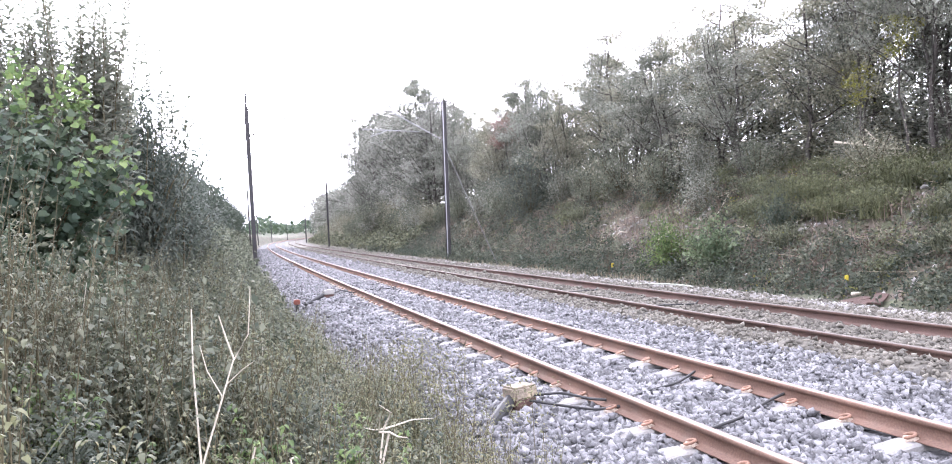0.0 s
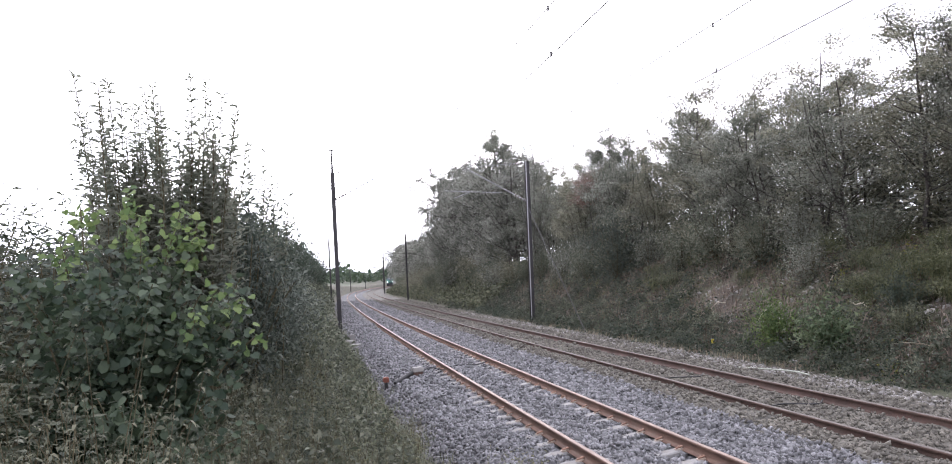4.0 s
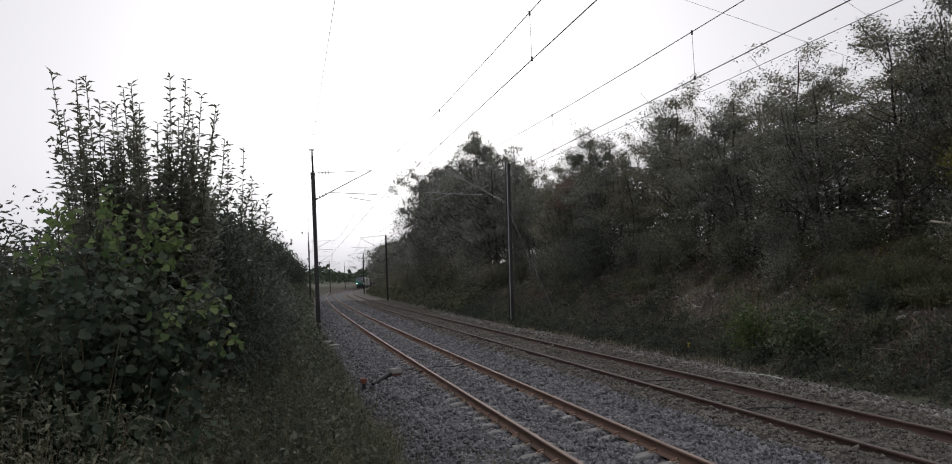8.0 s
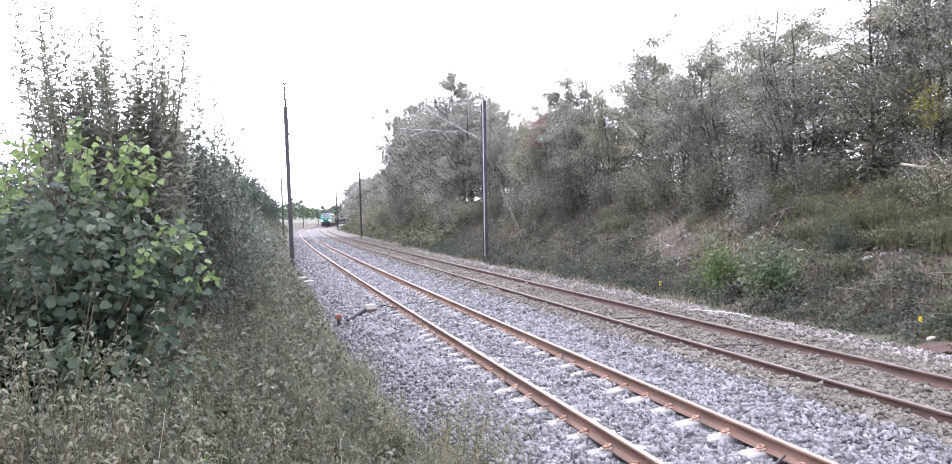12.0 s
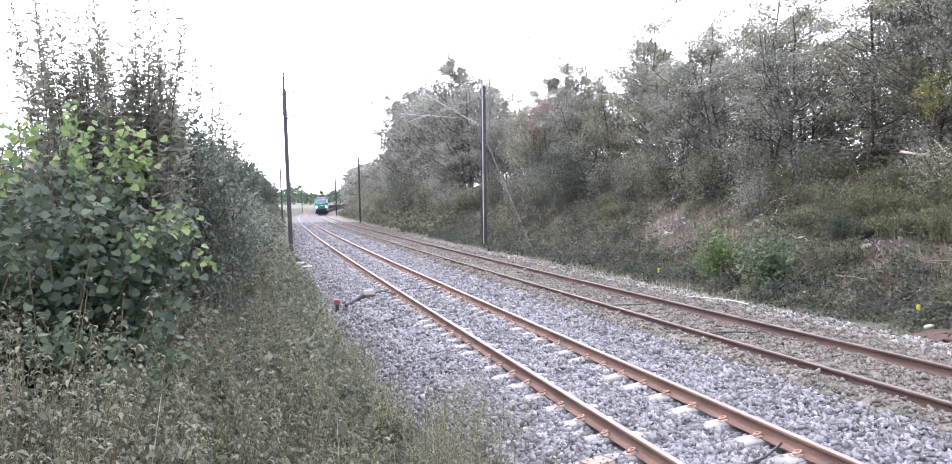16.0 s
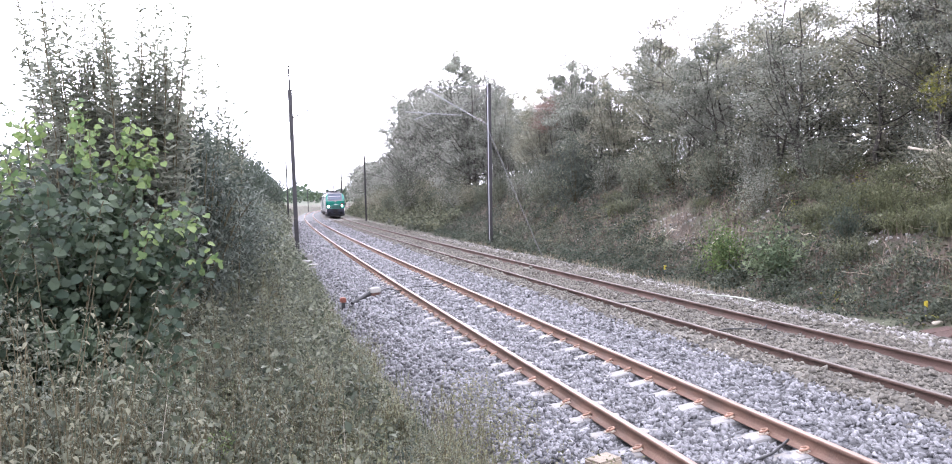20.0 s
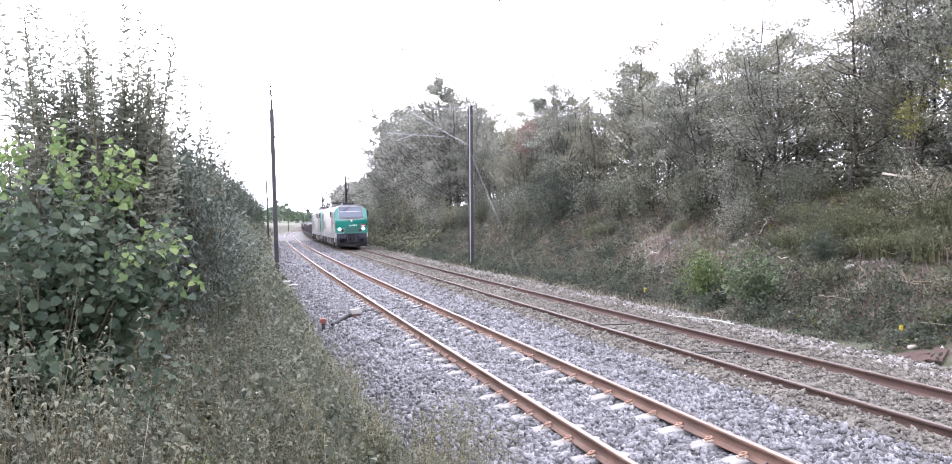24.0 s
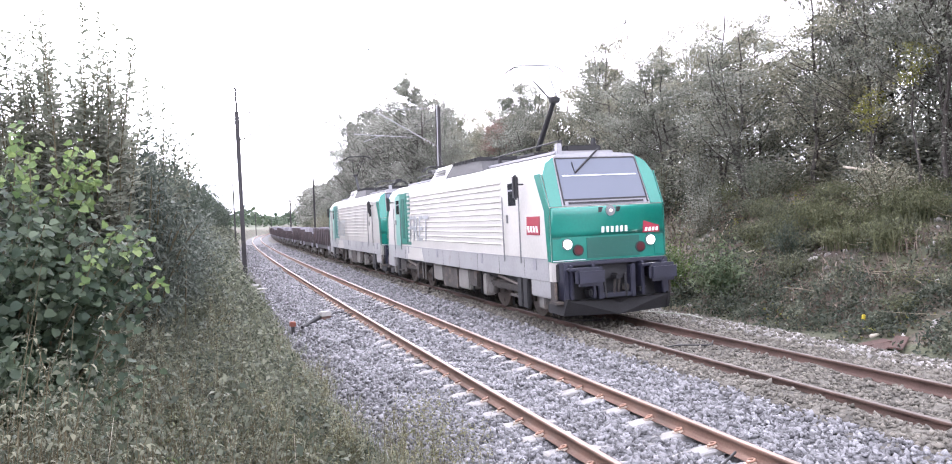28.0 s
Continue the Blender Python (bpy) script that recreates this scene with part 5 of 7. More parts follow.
bank_brambles(rng, 120, 150, 8, 24, -6.8, -3.5, 0.42, 0.62, 0.080, M["leaf_bramble"], "dark bramble shrubs covering the near bank")
bank_brambles(rng, 70, 130, 9, 30, -6.5, -3.3, 0.36, 0.55, 0.075, M["leaf_weed"], "grey-green shrubs on the near bank", 0.4)
bank_brambles(rng, 50, 130, 4.6, 10, -6.2, -3.9, 0.30, 0.75, 0.065, M["leaf_bramble"], "dark leafy shrubs before the broad-leaved bush")
bank_brambles(rng, 260, 80, 22, 80, -6.8, -3.4, 0.55, 0.7, 0.13, M["leaf_bramble"], "dark shrubs on the bank below the hedge")
bank_brambles(rng, 260, 60, 70, 170, -7.0, -3.5, 0.8, 0.9, 0.25, M["leaf_bramble"], "dark shrubs on the far part of the near bank")


def dead_stalk_plant(points, label):
    """A bleached dry stalk: a list of (path, radius) branches."""
    plant = tagged(new("dead_stalk"), label, "dry stalk")
    plant.matrix_basis = pose(*points[0][0][0])
    o = np.array(points[0][0][0])
    for k, (path, r) in enumerate(points):
        path = np.array(path, float) - o
        put("stem" if k == 0 else "branch", mesh_of("stem", *tubes([(path, np.linspace(r * 0.75, r * 0.4, len(path)))], 6), M["dead_wood"], True), plant)


dead_stalk_plant([([(0.12, 1.5, 0.26), (0.157, 1.5, 1.10), (0.25, 1.5, 1.369)], 0.0055), ([(0.25, 1.5, 1.365), (0.232, 1.5, 1.43), (0.218, 1.5, 1.485)], 0.004),
                  ([(0.25, 1.5, 1.365), (0.29, 1.49, 1.43), (0.302, 1.5, 1.55)], 0.0035), ([(0.215, 1.5, 1.27), (0.18, 1.52, 1.34), (0.165, 1.53, 1.41)], 0.0025),
                  ([(0.225, 1.5, 1.30), (0.27, 1.48, 1.34), (0.30, 1.47, 1.36)], 0.002)], "bleached dry forked stalk standing in the weeds")
dead_stalk_plant([([(0.14, 1.6, 0.28), (0.147, 1.6, 1.08), (0.142, 1.6, 1.35), (0.147, 1.6, 1.5)], 0.005)], "straight bleached dry stalk standing in the weeds")
for k in range(9):
    s0, u0 = rng.uniform(1.6, 9.0), rng.uniform(-5.6, -2.7)
    x, y = plan(s0, u0)
    if math.hypot(x - 0.1, y + 0.45) < 2.0:
        continue
    z = float(ground_z(s0, u0))
    h, a, b = rng.uniform(0.5, 1.05), rng.normal(0, 0.12), rng.normal(0, 0.12)
    dead_stalk_plant([([(x, y, z - 0.03), (x + a * 0.4, y + b * 0.4, z + h * 0.6), (x + a, y + b, z + h)], 0.003),
                      ([(x + a * 0.4, y + b * 0.4, z + h * 0.6), (x + a * 0.4 - 0.06, y + b, z + h * 0.85)], 0.0018)], "thin dry stalk among the weeds")
s, u, x, y = scatter(rng, 5000, -12, 2.5, -9, -2.4, 0.6)
keep = np.hypot(x - 0.05, y + 0.3) > 1.3
stuff("grass", [blades(rng, np.stack([x, y, ground_z(s, u) - 0.02], 1)[keep], 0.4, 0.008)], M["leaf_grass"], "long grass on the bank behind", "grass")
s, u, x, y = scatter(rng, 15000, 14, 150, -6.8, -3.25, 1.2)
stuff("grass", [blades(rng, np.stack([x, y, ground_z(s, u) - 0.02], 1), 0.5, 0.016)], M["leaf_weed"], "grassy slope below the hedge", "grass")
s, u, x, y = scatter(rng, 5200, 9, 60, -3.5, -2.35, 1.2)
keep = u + 2.75 < 0.35 * smooth_noise(x, y, 1.4, 68)
stuff("grass", [blades(rng, np.stack([x, y, np.maximum(ground_z(s, u), bed_z(s, np.maximum(u, -2.9))) - 0.02], 1)[keep], 0.26, 0.008, 0.8)], M["leaf_weed"], "short ragged grass where the verge meets the stones", "grass")
# a few tufts straying onto the stones
for k, (s0, u0, r, n) in enumerate(((9.6, -2.1, 0.35, 700), (11.0, -2.0, 0.3, 500), (8.2, -2.35, 0.3, 500), (7.4, -1.75, 0.2, 200))):
    ss, uu = s0 + rng.normal(0, r, n), u0 + rng.normal(0, r * 0.6, n)
    x, y = plan(ss, uu)
    root = np.stack([x, y, np.maximum(bed_z(ss, uu), -0.6) - 0.02], 1)
    tip = root + np.stack([rng.normal(0, 0.12, n), rng.normal(0, 0.12, n), rng.uniform(0.05, 0.5, n)], 1)
    stuff("weeds", [leaves(rng, tip, 0.04, 0.4)], M["leaf_grass"], "loose tuft of weeds growing out of the ballast", "weeds")

# right slope: low cover, clumps of brambles, dry brush and grass
def clumps(rng, n, per, s0, s1, u0, u1, radius, height, leaf, mat, label, keep=None, aspect=0.5):
    s, u, x, y = scatter(rng, n, s0, s1, u0, u1, 1.15)
    if keep is not None:
        k = keep(x, y)
        s, u = s[k], u[k]
    m = len(s)
    r = radius * rng.uniform(0.5, 1.5, m)
    ds, du = rng.normal(0, 1, (m, per)) * r[:, None], rng.normal(0, 1, (m, per)) * r[:, None]
    ss, uu = (s[:, None] + ds).ravel(), np.maximum((u[:, None] + du).ravel(), 6.85)
    dome = np.clip(1 - (ds ** 2 + du ** 2) / (5 * r[:, None] ** 2), 0.1, 1)
    h = (dome * height * rng.uniform(0.5, 1.5, m)[:, None] * rng.uniform(0.25, 1, (m, per))).ravel()
    x, y = plan(ss, uu)
    grown = ~bare(x, y)
    stuff("slope_plants", [leaves(rng, np.stack([x, y, ground_z(ss, uu) + h], 1)[grown], leaf, aspect)], mat, label, "undergrowth")


s, u, x, y = scatter(rng, 24000, 3, 60, 7.2, 14.5, 1.15)
c = np.stack([x, y, ground_z(s, u) + rng.uniform(0, 0.15, len(s))], 1)[~bare(x, y)]
stuff("slope_plants", [leaves(rng, c[::2], 0.10, 0.5)], M["leaf_slope"], "low olive-green growth on the bank's slope", "undergrowth")
stuff("slope_plants", [leaves(rng, c[1::2], 0.10, 0.5)], M["leaf_brown"], "withered brown growth on the bank's slope", "undergrowth")
dry_part = lambda x, y: smooth_noise(x, y, 3.2, 31) > -0.55
clumps(rng, 1300, 46, 3, 60, 7.5, 14.5, 0.26, 0.48, 0.090, M["leaf_weed_dark"], "grey-green brambles on the bank's slope", dry_part)
clumps(rng, 700, 60, 3, 60, 7.0, 9.4, 0.26, 0.50, 0.085, M["leaf_weed_dark"], "dark brambles along the foot of the bank")
clumps(rng, 420, 40, 6, 50, 9.0, 14.0, 0.24, 0.6, 0.090, M["leaf_slope"], "yellow-green shrubby growth on the slope", dry_part)
clumps(rng, 60, 60, 5, 26, 7.6, 12.0, 0.25, 0.5, 0.085, M["leaf_yellow"], "yellowing plants on the slope", lambda x, y: smooth_noise(x, y, 2.0, 35) > 0.3)
s, u, x, y = scatter(rng, 16000, 3, 60, 8.2, 13.0, 1.1)
dry = (smooth_noise(x, y, 3.2, 31) < -0.1) | ((s > 20) & (smooth_noise(x, y, 1.5, 32) > -0.2))
stuff("brush", [blades(rng, np.stack([x, y, ground_z(s, u)], 1)[dry], 0.5, 0.010, 1.1)], M["brush"], "dry brown brush lying on the slope", "brushwood")


def broom_mesh(seed, r, h, n, mat):
    """A broom-like bush of upright green switches."""
    rng = np.random.RandomState(seed)
    az, out = rng.uniform(0, 6.283, n), rng.uniform(0, 1, n) ** 0.6
    root = np.stack([np.cos(az) * r * 0.6 * out, np.sin(az) * r * 0.6 * out, np.zeros(n)], 1)
    v, f = blades(rng, root[::4], h * 0.9, 0.009, 0.5)
    q = rng.uniform(0.25, 1, n)
    c = root * (1 + 1.1 * q[:, None]) + np.stack([np.zeros(n), np.zeros(n), q * h * (1.1 - 0.4 * out)], 1) + rng.normal(0, 0.05, (n, 3))
    return mesh_of("brush", v, f, mat), mesh_of("foliage", *leaves(rng, c, 0.075, 0.32, direction=np.array([[0, 0, 0.9]])), mat)


foot = lambda x, y: smooth_noise(x, y, 3.0, 44) > -0.75
bank_brambles(rng, 330, 150, 6, 48, 7.25, 9.3, 0.36, 0.50, 0.068, M["leaf_bramble"], "dark bramble mounds along the foot of the far bank", 0.6, foot)
bank_brambles(rng, 200, 120, 6, 45, 9.0, 12.8, 0.32, 0.45, 0.068, M["leaf_weed"], "grey-green low shrubs on the far bank's slope", 0.5, lambda x, y: (smooth_noise(x, y, 3.2, 31) > 0.1) & (y < 21))
bank_brambles(rng, 110, 120, 10, 24, 10.0, 13.2, 0.34, 0.70, 0.075, M["leaf_slope"], "yellow-green leafy mounds below the trees", 0.3, lambda x, y: smooth_noise(x, y, 2.6, 47) > -0.1)
BROOMS = [broom_mesh(290 + i, 0.55, 0.8, 900, M["leaf_slope"] if i < 2 else M["leaf_weed"]) for i in range(3)]
for k in range(92):
    if k < 44:
        s0, u0 = rng.uniform(12.5, 22), rng.uniform(10.2, 13.0)
    else:
        s0, u0 = rng.uniform(5, 36), rng.uniform(8.4, 13.2)
    x, y = plan(s0, u0)
    if k >= 44 and smooth_noise(x, y, 5.0, 33) < -0.2:
        continue
    bush = tagged(new("broom_bush"), "yellow-green broom-like bush of upright switches on the slope", "bush", group="broom on the bank")
    g = rng.uniform(0.6, 1.2)
    bush.matrix_basis = Matrix.LocRotScale((x, y, float(ground_z(s0, u0)) - 0.05), Euler((0, 0, k)), (g * 1.15, g * 1.15, g * rng.uniform(0.6, 0.9)))
    m = BROOMS[rng.randint(3)]
    put("brush", m[0], bush)
    put("foliage", m[1], bush)
clumps(rng, 620, 46, 4, 50, 7.6, 13.2, 0.24, 0.42, 0.09, M["leaf_brown"], "withered brown bracken on the slope", lambda x, y: smooth_noise(x, y, 3.2, 31) < 0.35)
clumps(rng, 150, 120, 3, 45, 7.3, 11.5, 0.40, 0.75, 0.095, M["leaf_weed_dark"], "dense dark brambles in mounds on the slope", lambda x, y: smooth_noise(x, y, 4.2, 37) > 0.0)
s, u, x, y = scatter(rng, 330, 5, 40, 8.2, 13.0, 1.1)
z = ground_z(s, u)
sticks = []
for i in range(len(s)):
    a, n = rng.uniform(0, 6.283), rng.uniform(0.3, 1.1)
    p = np.array([x[i], y[i], z[i] + rng.uniform(0.08, 0.3)])
    d = np.array([math.cos(a), math.sin(a), rng.uniform(-0.2, 0.5)]) * n
    sticks.append((np.stack([p, p + d * 0.5 + rng.normal(0, 0.03, 3), p + d]), np.array([0.008, 0.006, 0.003])))
stuff("sticks", [tubes(sticks, 4)], M["dead_stalk"], "bleached sticks lying about the slope", "brushwood")
s, u, x, y = scatter(rng, 2500, 18, 50, 6.9, 7.9, 1.0)
stuff("grass", [blades(rng, np.stack([x, y, bed_z(s, np.minimum(u, 7.6)) - 0.02], 1), 0.3, 0.008)], M["dead_stalk"], "straw-coloured grass along the far track's edge", "grass")
clumps(rng, 520, 50, 26, 72, 7.0, 12.5, 0.36, 0.65, 0.13, M["leaf_weed_dark"], "dark undergrowth on the slope below the trees", lambda x, y: smooth_noise(x, y, 5.0, 39) > -0.35)
s, u, x, y = scatter(rng, 26000, 60, 180, 7.6, 13.5, 1.3)
c = np.stack([x, y, ground_z(s, u) + rng.uniform(0, 0.9, len(s))], 1)
stuff("slope_plants", [leaves(rng, c, 0.28, 0.6)], M["leaf_weed"], "dense undergrowth on the far slope", "undergrowth")
# far woods on the horizon
n = 26000
a = rng.uniform(-0.62, 0.30, n)
d = rng.uniform(430, 760, n)
top = 9 + 5 * smooth_noise(a * 40, d * 0 + 3.0, 2.0, 41)
c = np.stack([np.sin(a) * d, np.cos(a) * d, 1.0 + rng.uniform(0, 1, n) ** 0.7 * np.maximum(top, 3)], 1)
stuff("far_woods", [leaves(rng, c, 2.6, 0.8)], M["leaf_hazel"], "hazy line of woods on the horizon", "woods")

# ---- the goods train ------------------------------------------------------
# Locomotive space: x across, y = 0 at the front face and growing to the rear, z = 0 at the rails.
T = dict(
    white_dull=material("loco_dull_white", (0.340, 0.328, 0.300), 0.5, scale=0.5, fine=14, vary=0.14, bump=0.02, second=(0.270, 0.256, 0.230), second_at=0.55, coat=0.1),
    green_dull=material("loco_dull_green", (0.030, 0.165, 0.150), 0.45, scale=0.8, fine=20, vary=0.14, bump=0.02),
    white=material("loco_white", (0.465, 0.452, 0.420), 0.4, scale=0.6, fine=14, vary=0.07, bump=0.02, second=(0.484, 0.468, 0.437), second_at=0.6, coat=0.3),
    grey=material("loco_grey", (0.281, 0.281, 0.281), 0.45, scale=0.8, fine=18, vary=0.12, bump=0.03, second=(0.203, 0.179, 0.156), second_at=0.62),
    green=material("loco_green", (0.004, 0.160, 0.121), 0.32, scale=0.8, fine=20, vary=0.08, bump=0.02, coat=0.4),
    green_dark=material("loco_dark_green", (0.009, 0.086, 0.066), 0.5, scale=0.8, fine=20, vary=0.1, bump=0.02),
    mint=material("loco_mint", (0.16, 0.33, 0.28), 0.4, scale=0.8, fine=20, vary=0.08, bump=0.02),
    rail_grey=material("loco_roof_grey", (0.234, 0.234, 0.250), 0.5, scale=1.0, fine=20, vary=0.12, bump=0.05),
    black=material("loco_black", (0.014, 0.014, 0.016), 0.7, scale=1.5, fine=30, vary=0.3, bump=0.1),
    navy=material("buffer_navy", (0.019, 0.020, 0.034), 0.5, scale=1.5, fine=30, vary=0.25, bump=0.08),
    dirt=material("bogie_grime", (0.047, 0.041, 0.037), 0.85, scale=2.0, fine=30, vary=0.4, bump=0.3, second=(0.101, 0.078, 0.062), second_at=0.56),
    box=material("underfloor_box", (0.165, 0.158, 0.148), 0.6, scale=1.4, fine=30, vary=0.18, bump=0.1, second=(0.172, 0.148, 0.125), second_at=0.58),
    steel=material("wheel_steel", (0.156, 0.133, 0.117), 0.5, metal=0.6, scale=2.0, fine=30, vary=0.3, bump=0.1),
    dark_glass=glass_material("dark_cab_glass", (0.015, 0.016, 0.02), 0.15, 0.3),
    # blue-grey base stands in for part of the sky mirrored in the pane
    screen=glass_material("windscreen_glass", (0.075, 0.090, 0.125), 0.08, 0.6),
    lamp=glow_material("lit_headlamp", (1.0, 0.98, 0.92), 40.0),
    lamp_small=glow_material("lit_top_lamp", (0.9, 0.88, 0.85), 0.5),
    lamp_red=material("unlit_tail_lamp", (0.078, 0.016, 0.020), 0.25, vary=0.1, bump=0.0),
    chrome=material("lamp_bezel", (0.234, 0.234, 0.242), 0.35, metal=0.7, vary=0.05, bump=0.0),
    logo=material("red_logo", (0.281, 0.023, 0.043), 0.4, vary=0.05, bump=0.0),
    mark=material("white_mark", (0.624, 0.624, 0.624), 0.5, vary=0.04, bump=0.0),
    grey_mark=material("grey_mark", (0.281, 0.296, 0.304), 0.5, vary=0.06, bump=0.0),
    wagon_red=material("wagon_oxide_red", (0.058, 0.044, 0.046), 0.8, scale=1.0, fine=25, vary=0.3, bump=0.15, second=(0.062, 0.043, 0.039), second_at=0.55),
    wagon_dark=material("wagon_dark_steel", (0.066, 0.061, 0.062), 0.8, scale=1.0, fine=25, vary=0.3, bump=0.15),
    load=material("pale_load", (0.234, 0.226, 0.250), 0.8, scale=1.0, fine=25, vary=0.25, bump=0.2),
)

BODY_L = 16.9
SECTION = [(-1.42, 1.0), (-1.42, 1.9), (-1.42, 2.62), (-1.40, 3.36), (-1.27, 3.62), (-0.95, 3.80), (0.0, 3.86), (0.95, 3.80), (1.27, 3.62), (1.40, 3.36), (1.42, 2.62), (1.42, 1.9), (1.42, 1.0)]


def face_y(z):
    """How far the cab front leans back at height z."""
    return 0.0 if z <= 2.62 else 0.47 * (z - 2.62)


def loco_body():
    bm = bmesh.new()
    rings = []
    for k, (y, squeeze) in enumerate(((0.0, 0.985), (0.12, 1.0), (BODY_L / 2, 1.0), (BODY_L - 0.12, 1.0), (BODY_L, 0.985))):
        ring = []
        for x, z in SECTION:
            lean = face_y(z)
            yy = y + lean if k < 2 else (y - lean if k > 2 else y)
            ring.append(bm.verts.new((x * squeeze, yy, z)))
        rings.append(ring)
    n = len(SECTION)
    for a, b in zip(rings[:-1], rings[1:]):
        for i in range(n - 1):
            bm.faces.new((a[i], b[i], b[i + 1], a[i + 1]))
        bm.faces.new((a[n - 1], b[n - 1], b[0], a[0]))
    for ring in (rings[0], rings[-1]):
        # the cab front as strips, so that it bends at the crease
        for i in range(n // 2):
            q = [ring[i], ring[i + 1], ring[n - 2 - i], ring[n - 1 - i]]
            q = list(dict.fromkeys(q))
            if len(q) >= 3:
                bm.faces.new(q)
    bmesh.ops.recalc_face_normals(bm, faces=bm.faces)
    return bm


def slab(bm, pts, back):
    """A plate from a front outline, its back shifted by the vector."""
    a = [bm.verts.new(p) for p in pts]
    b = [bm.verts.new(Vector(p) + Vector(back)) for p in pts]
    bm.faces.new(a)
    bm.faces.new(b[::-1])
    for i in range(len(a)):
        j = (i + 1) % len(a)
        bm.faces.new((a[i], b[i], b[j], a[j]))
    bmesh.ops.recalc_face_normals(bm, faces=bm.faces)
    return bm


def on_face(outline, out=0.02, depth=0.03):
    """A plate lying on the cab front; outline in x and z."""
    return slab(bmesh.new(), [(x, face_y(z) - out, z) for x, z in outline], (0, depth, 0))


def side_plate(side, y0, y1, z0, z1, proud=0.012, bm=None, skew=0.0):
    """A plate on the side wall."""
    x = side * (1.42 + proud)
    return slab(bm or bmesh.new(), [(x, y0, z0), (x, y1, z0), (x, y1 - skew, z1), (x, y0 - skew, z1)], (-side * (proud + 0.006), 0, 0))


def disc(x, y, z, r, depth, n=16):
    return cyl_bm((x, y, z), (x, y + depth, z), r, n=n)


def cab_end(loco, flip, lit):
    """All that sits on one cab front. flip: a matrix that turns it to the other end."""
    made = []

    def add(name, bm, mat, parent=None, label="", smooth=False):
        bmesh.ops.transform(bm, matrix=flip, verts=bm.verts)
        ob = part(name, bm, mat, parent or loco, label, smooth)
        made.append(ob)
        return ob

    front = add("cab_front", on_face([(-1.39, 1.42), (1.39, 1.42), (1.395, 2.60), (-1.395, 2.60)], 0.03, 0.05), T["green"], label="turquoise green front panel")
    add("front_pillar", on_face([(-1.39, 2.63), (-1.10, 2.63), (-1.04, 3.76), (-1.26, 3.61), (-1.38, 3.36)], 0.03, 0.05), T["green"])
    add("front_pillar", on_face([(1.39, 2.63), (1.10, 2.63), (1.04, 3.76), (1.26, 3.61), (1.38, 3.36)], 0.03, 0.05), T["green"])
    add("front_brow", on_face([(-1.04, 3.745), (1.04, 3.745), (0.95, 3.81), (0.0, 3.865), (-0.95, 3.81)], 0.03, 0.05), T["rail_grey"], label="grey brow over the windscreen")
    frame = add("windscreen_frame", on_face([(-1.09, 2.64), (1.09, 2.64), (1.035, 3.74), (-1.035, 3.74)], 0.025, 0.04), T["rail_grey"])
    add("windscreen", on_face([(-1.02, 2.79), (1.02, 2.79), (0.985, 3.70), (-0.985, 3.70)], 0.04, 0.03), T["screen"], frame, "large windscreen, its blue-grey tint standing for reflected sky")
    add("sun_blind", on_face([(-0.92, 3.30), (0.92, 3.30), (0.925, 3.325), (-0.925, 3.325)], 0.052, 0.006), T["mark"], frame)
    add("windscreen_sill", on_face([(-0.92, 2.68), (0.92, 2.68), (0.92, 2.72), (-0.92, 2.72)], 0.05, 0.03), T["black"], frame)
    wy = face_y(3.2)
    add("wiper", cyl_bm((-0.55, wy - 0.05, 3.05), (-0.62, face_y(3.62) - 0.07, 3.62), 0.012, n=6), T["black"], frame)
    add("wiper", cyl_bm((-0.60, face_y(3.38) - 0.07, 3.38), (0.10, face_y(3.9) - 0.10, 3.92), 0.025, n=6), T["black"], frame)
    for x0, x1 in ((-1.05, -1.02), (1.02, 1.05)):
        add("windscreen_gasket", on_face([(x0, 2.66), (x1, 2.66), (x1 * 0.966, 3.72), (x0 * 0.966, 3.72)], 0.046, 0.03), T["black"], frame)
    add("windscreen_gasket", on_face([(-1.02, 2.76), (1.02, 2.76), (1.02, 2.79), (-1.02, 2.79)], 0.046, 0.03), T["black"], frame)
    add("windscreen_gasket", on_face([(-0.985, 3.70), (0.985, 3.70), (0.98, 3.73), (-0.98, 3.73)], 0.046, 0.03), T["black"], frame)
    for sx in (-1, 1):
        add("corner_wrap", slab(bmesh.new(), [(sx * 1.432, y, z) for y, z in ((-0.02, 1.44), (0.12, 1.44), (0.22, 2.55), (0.72, 3.38), (0.34, 3.38), (-0.02, 2.62))], (-sx * 0.02, 0, 0)), T["green"], label="turquoise edge of the cab's side")
    nose = slab(bmesh.new(), [(-1.36, -0.03, 2.60), (-1.33, -0.11, 2.52), (-1.32, -0.10, 2.34), (-1.36, -0.03, 2.22)], (0, 0, 0))
    bmesh.ops.delete(nose, geom=list(nose.verts), context="VERTS")
    profile = [(-0.02, 2.61), (-0.055, 2.60), (-0.08, 2.57), (-0.09, 2.52), (-0.088, 2.44), (-0.08, 2.34), (-0.068, 2.22), (-0.052, 2.08), (-0.036, 1.96), (0.0, 1.96), (0.0, 2.61)]
    ends = [[nose.verts.new((sx * (1.385 if j in (0, 8, 9, 10) else 1.36), y, z)) for j, (y, z) in enumerate(profile)] for sx in (-1, 1)]
    for j in range(11):
        nose.faces.new((ends[0][j], ends[0][(j + 1) % 11], ends[1][(j + 1) % 11], ends[1][j]))
    nose.faces.new(ends[0])
    nose.faces.new(ends[1][::-1])
    bmesh.ops.recalc_face_normals(nose, faces=nose.faces)
    add("nose_bulge", nose, T["green"], front, "swelling green nose under the windscreen", True)
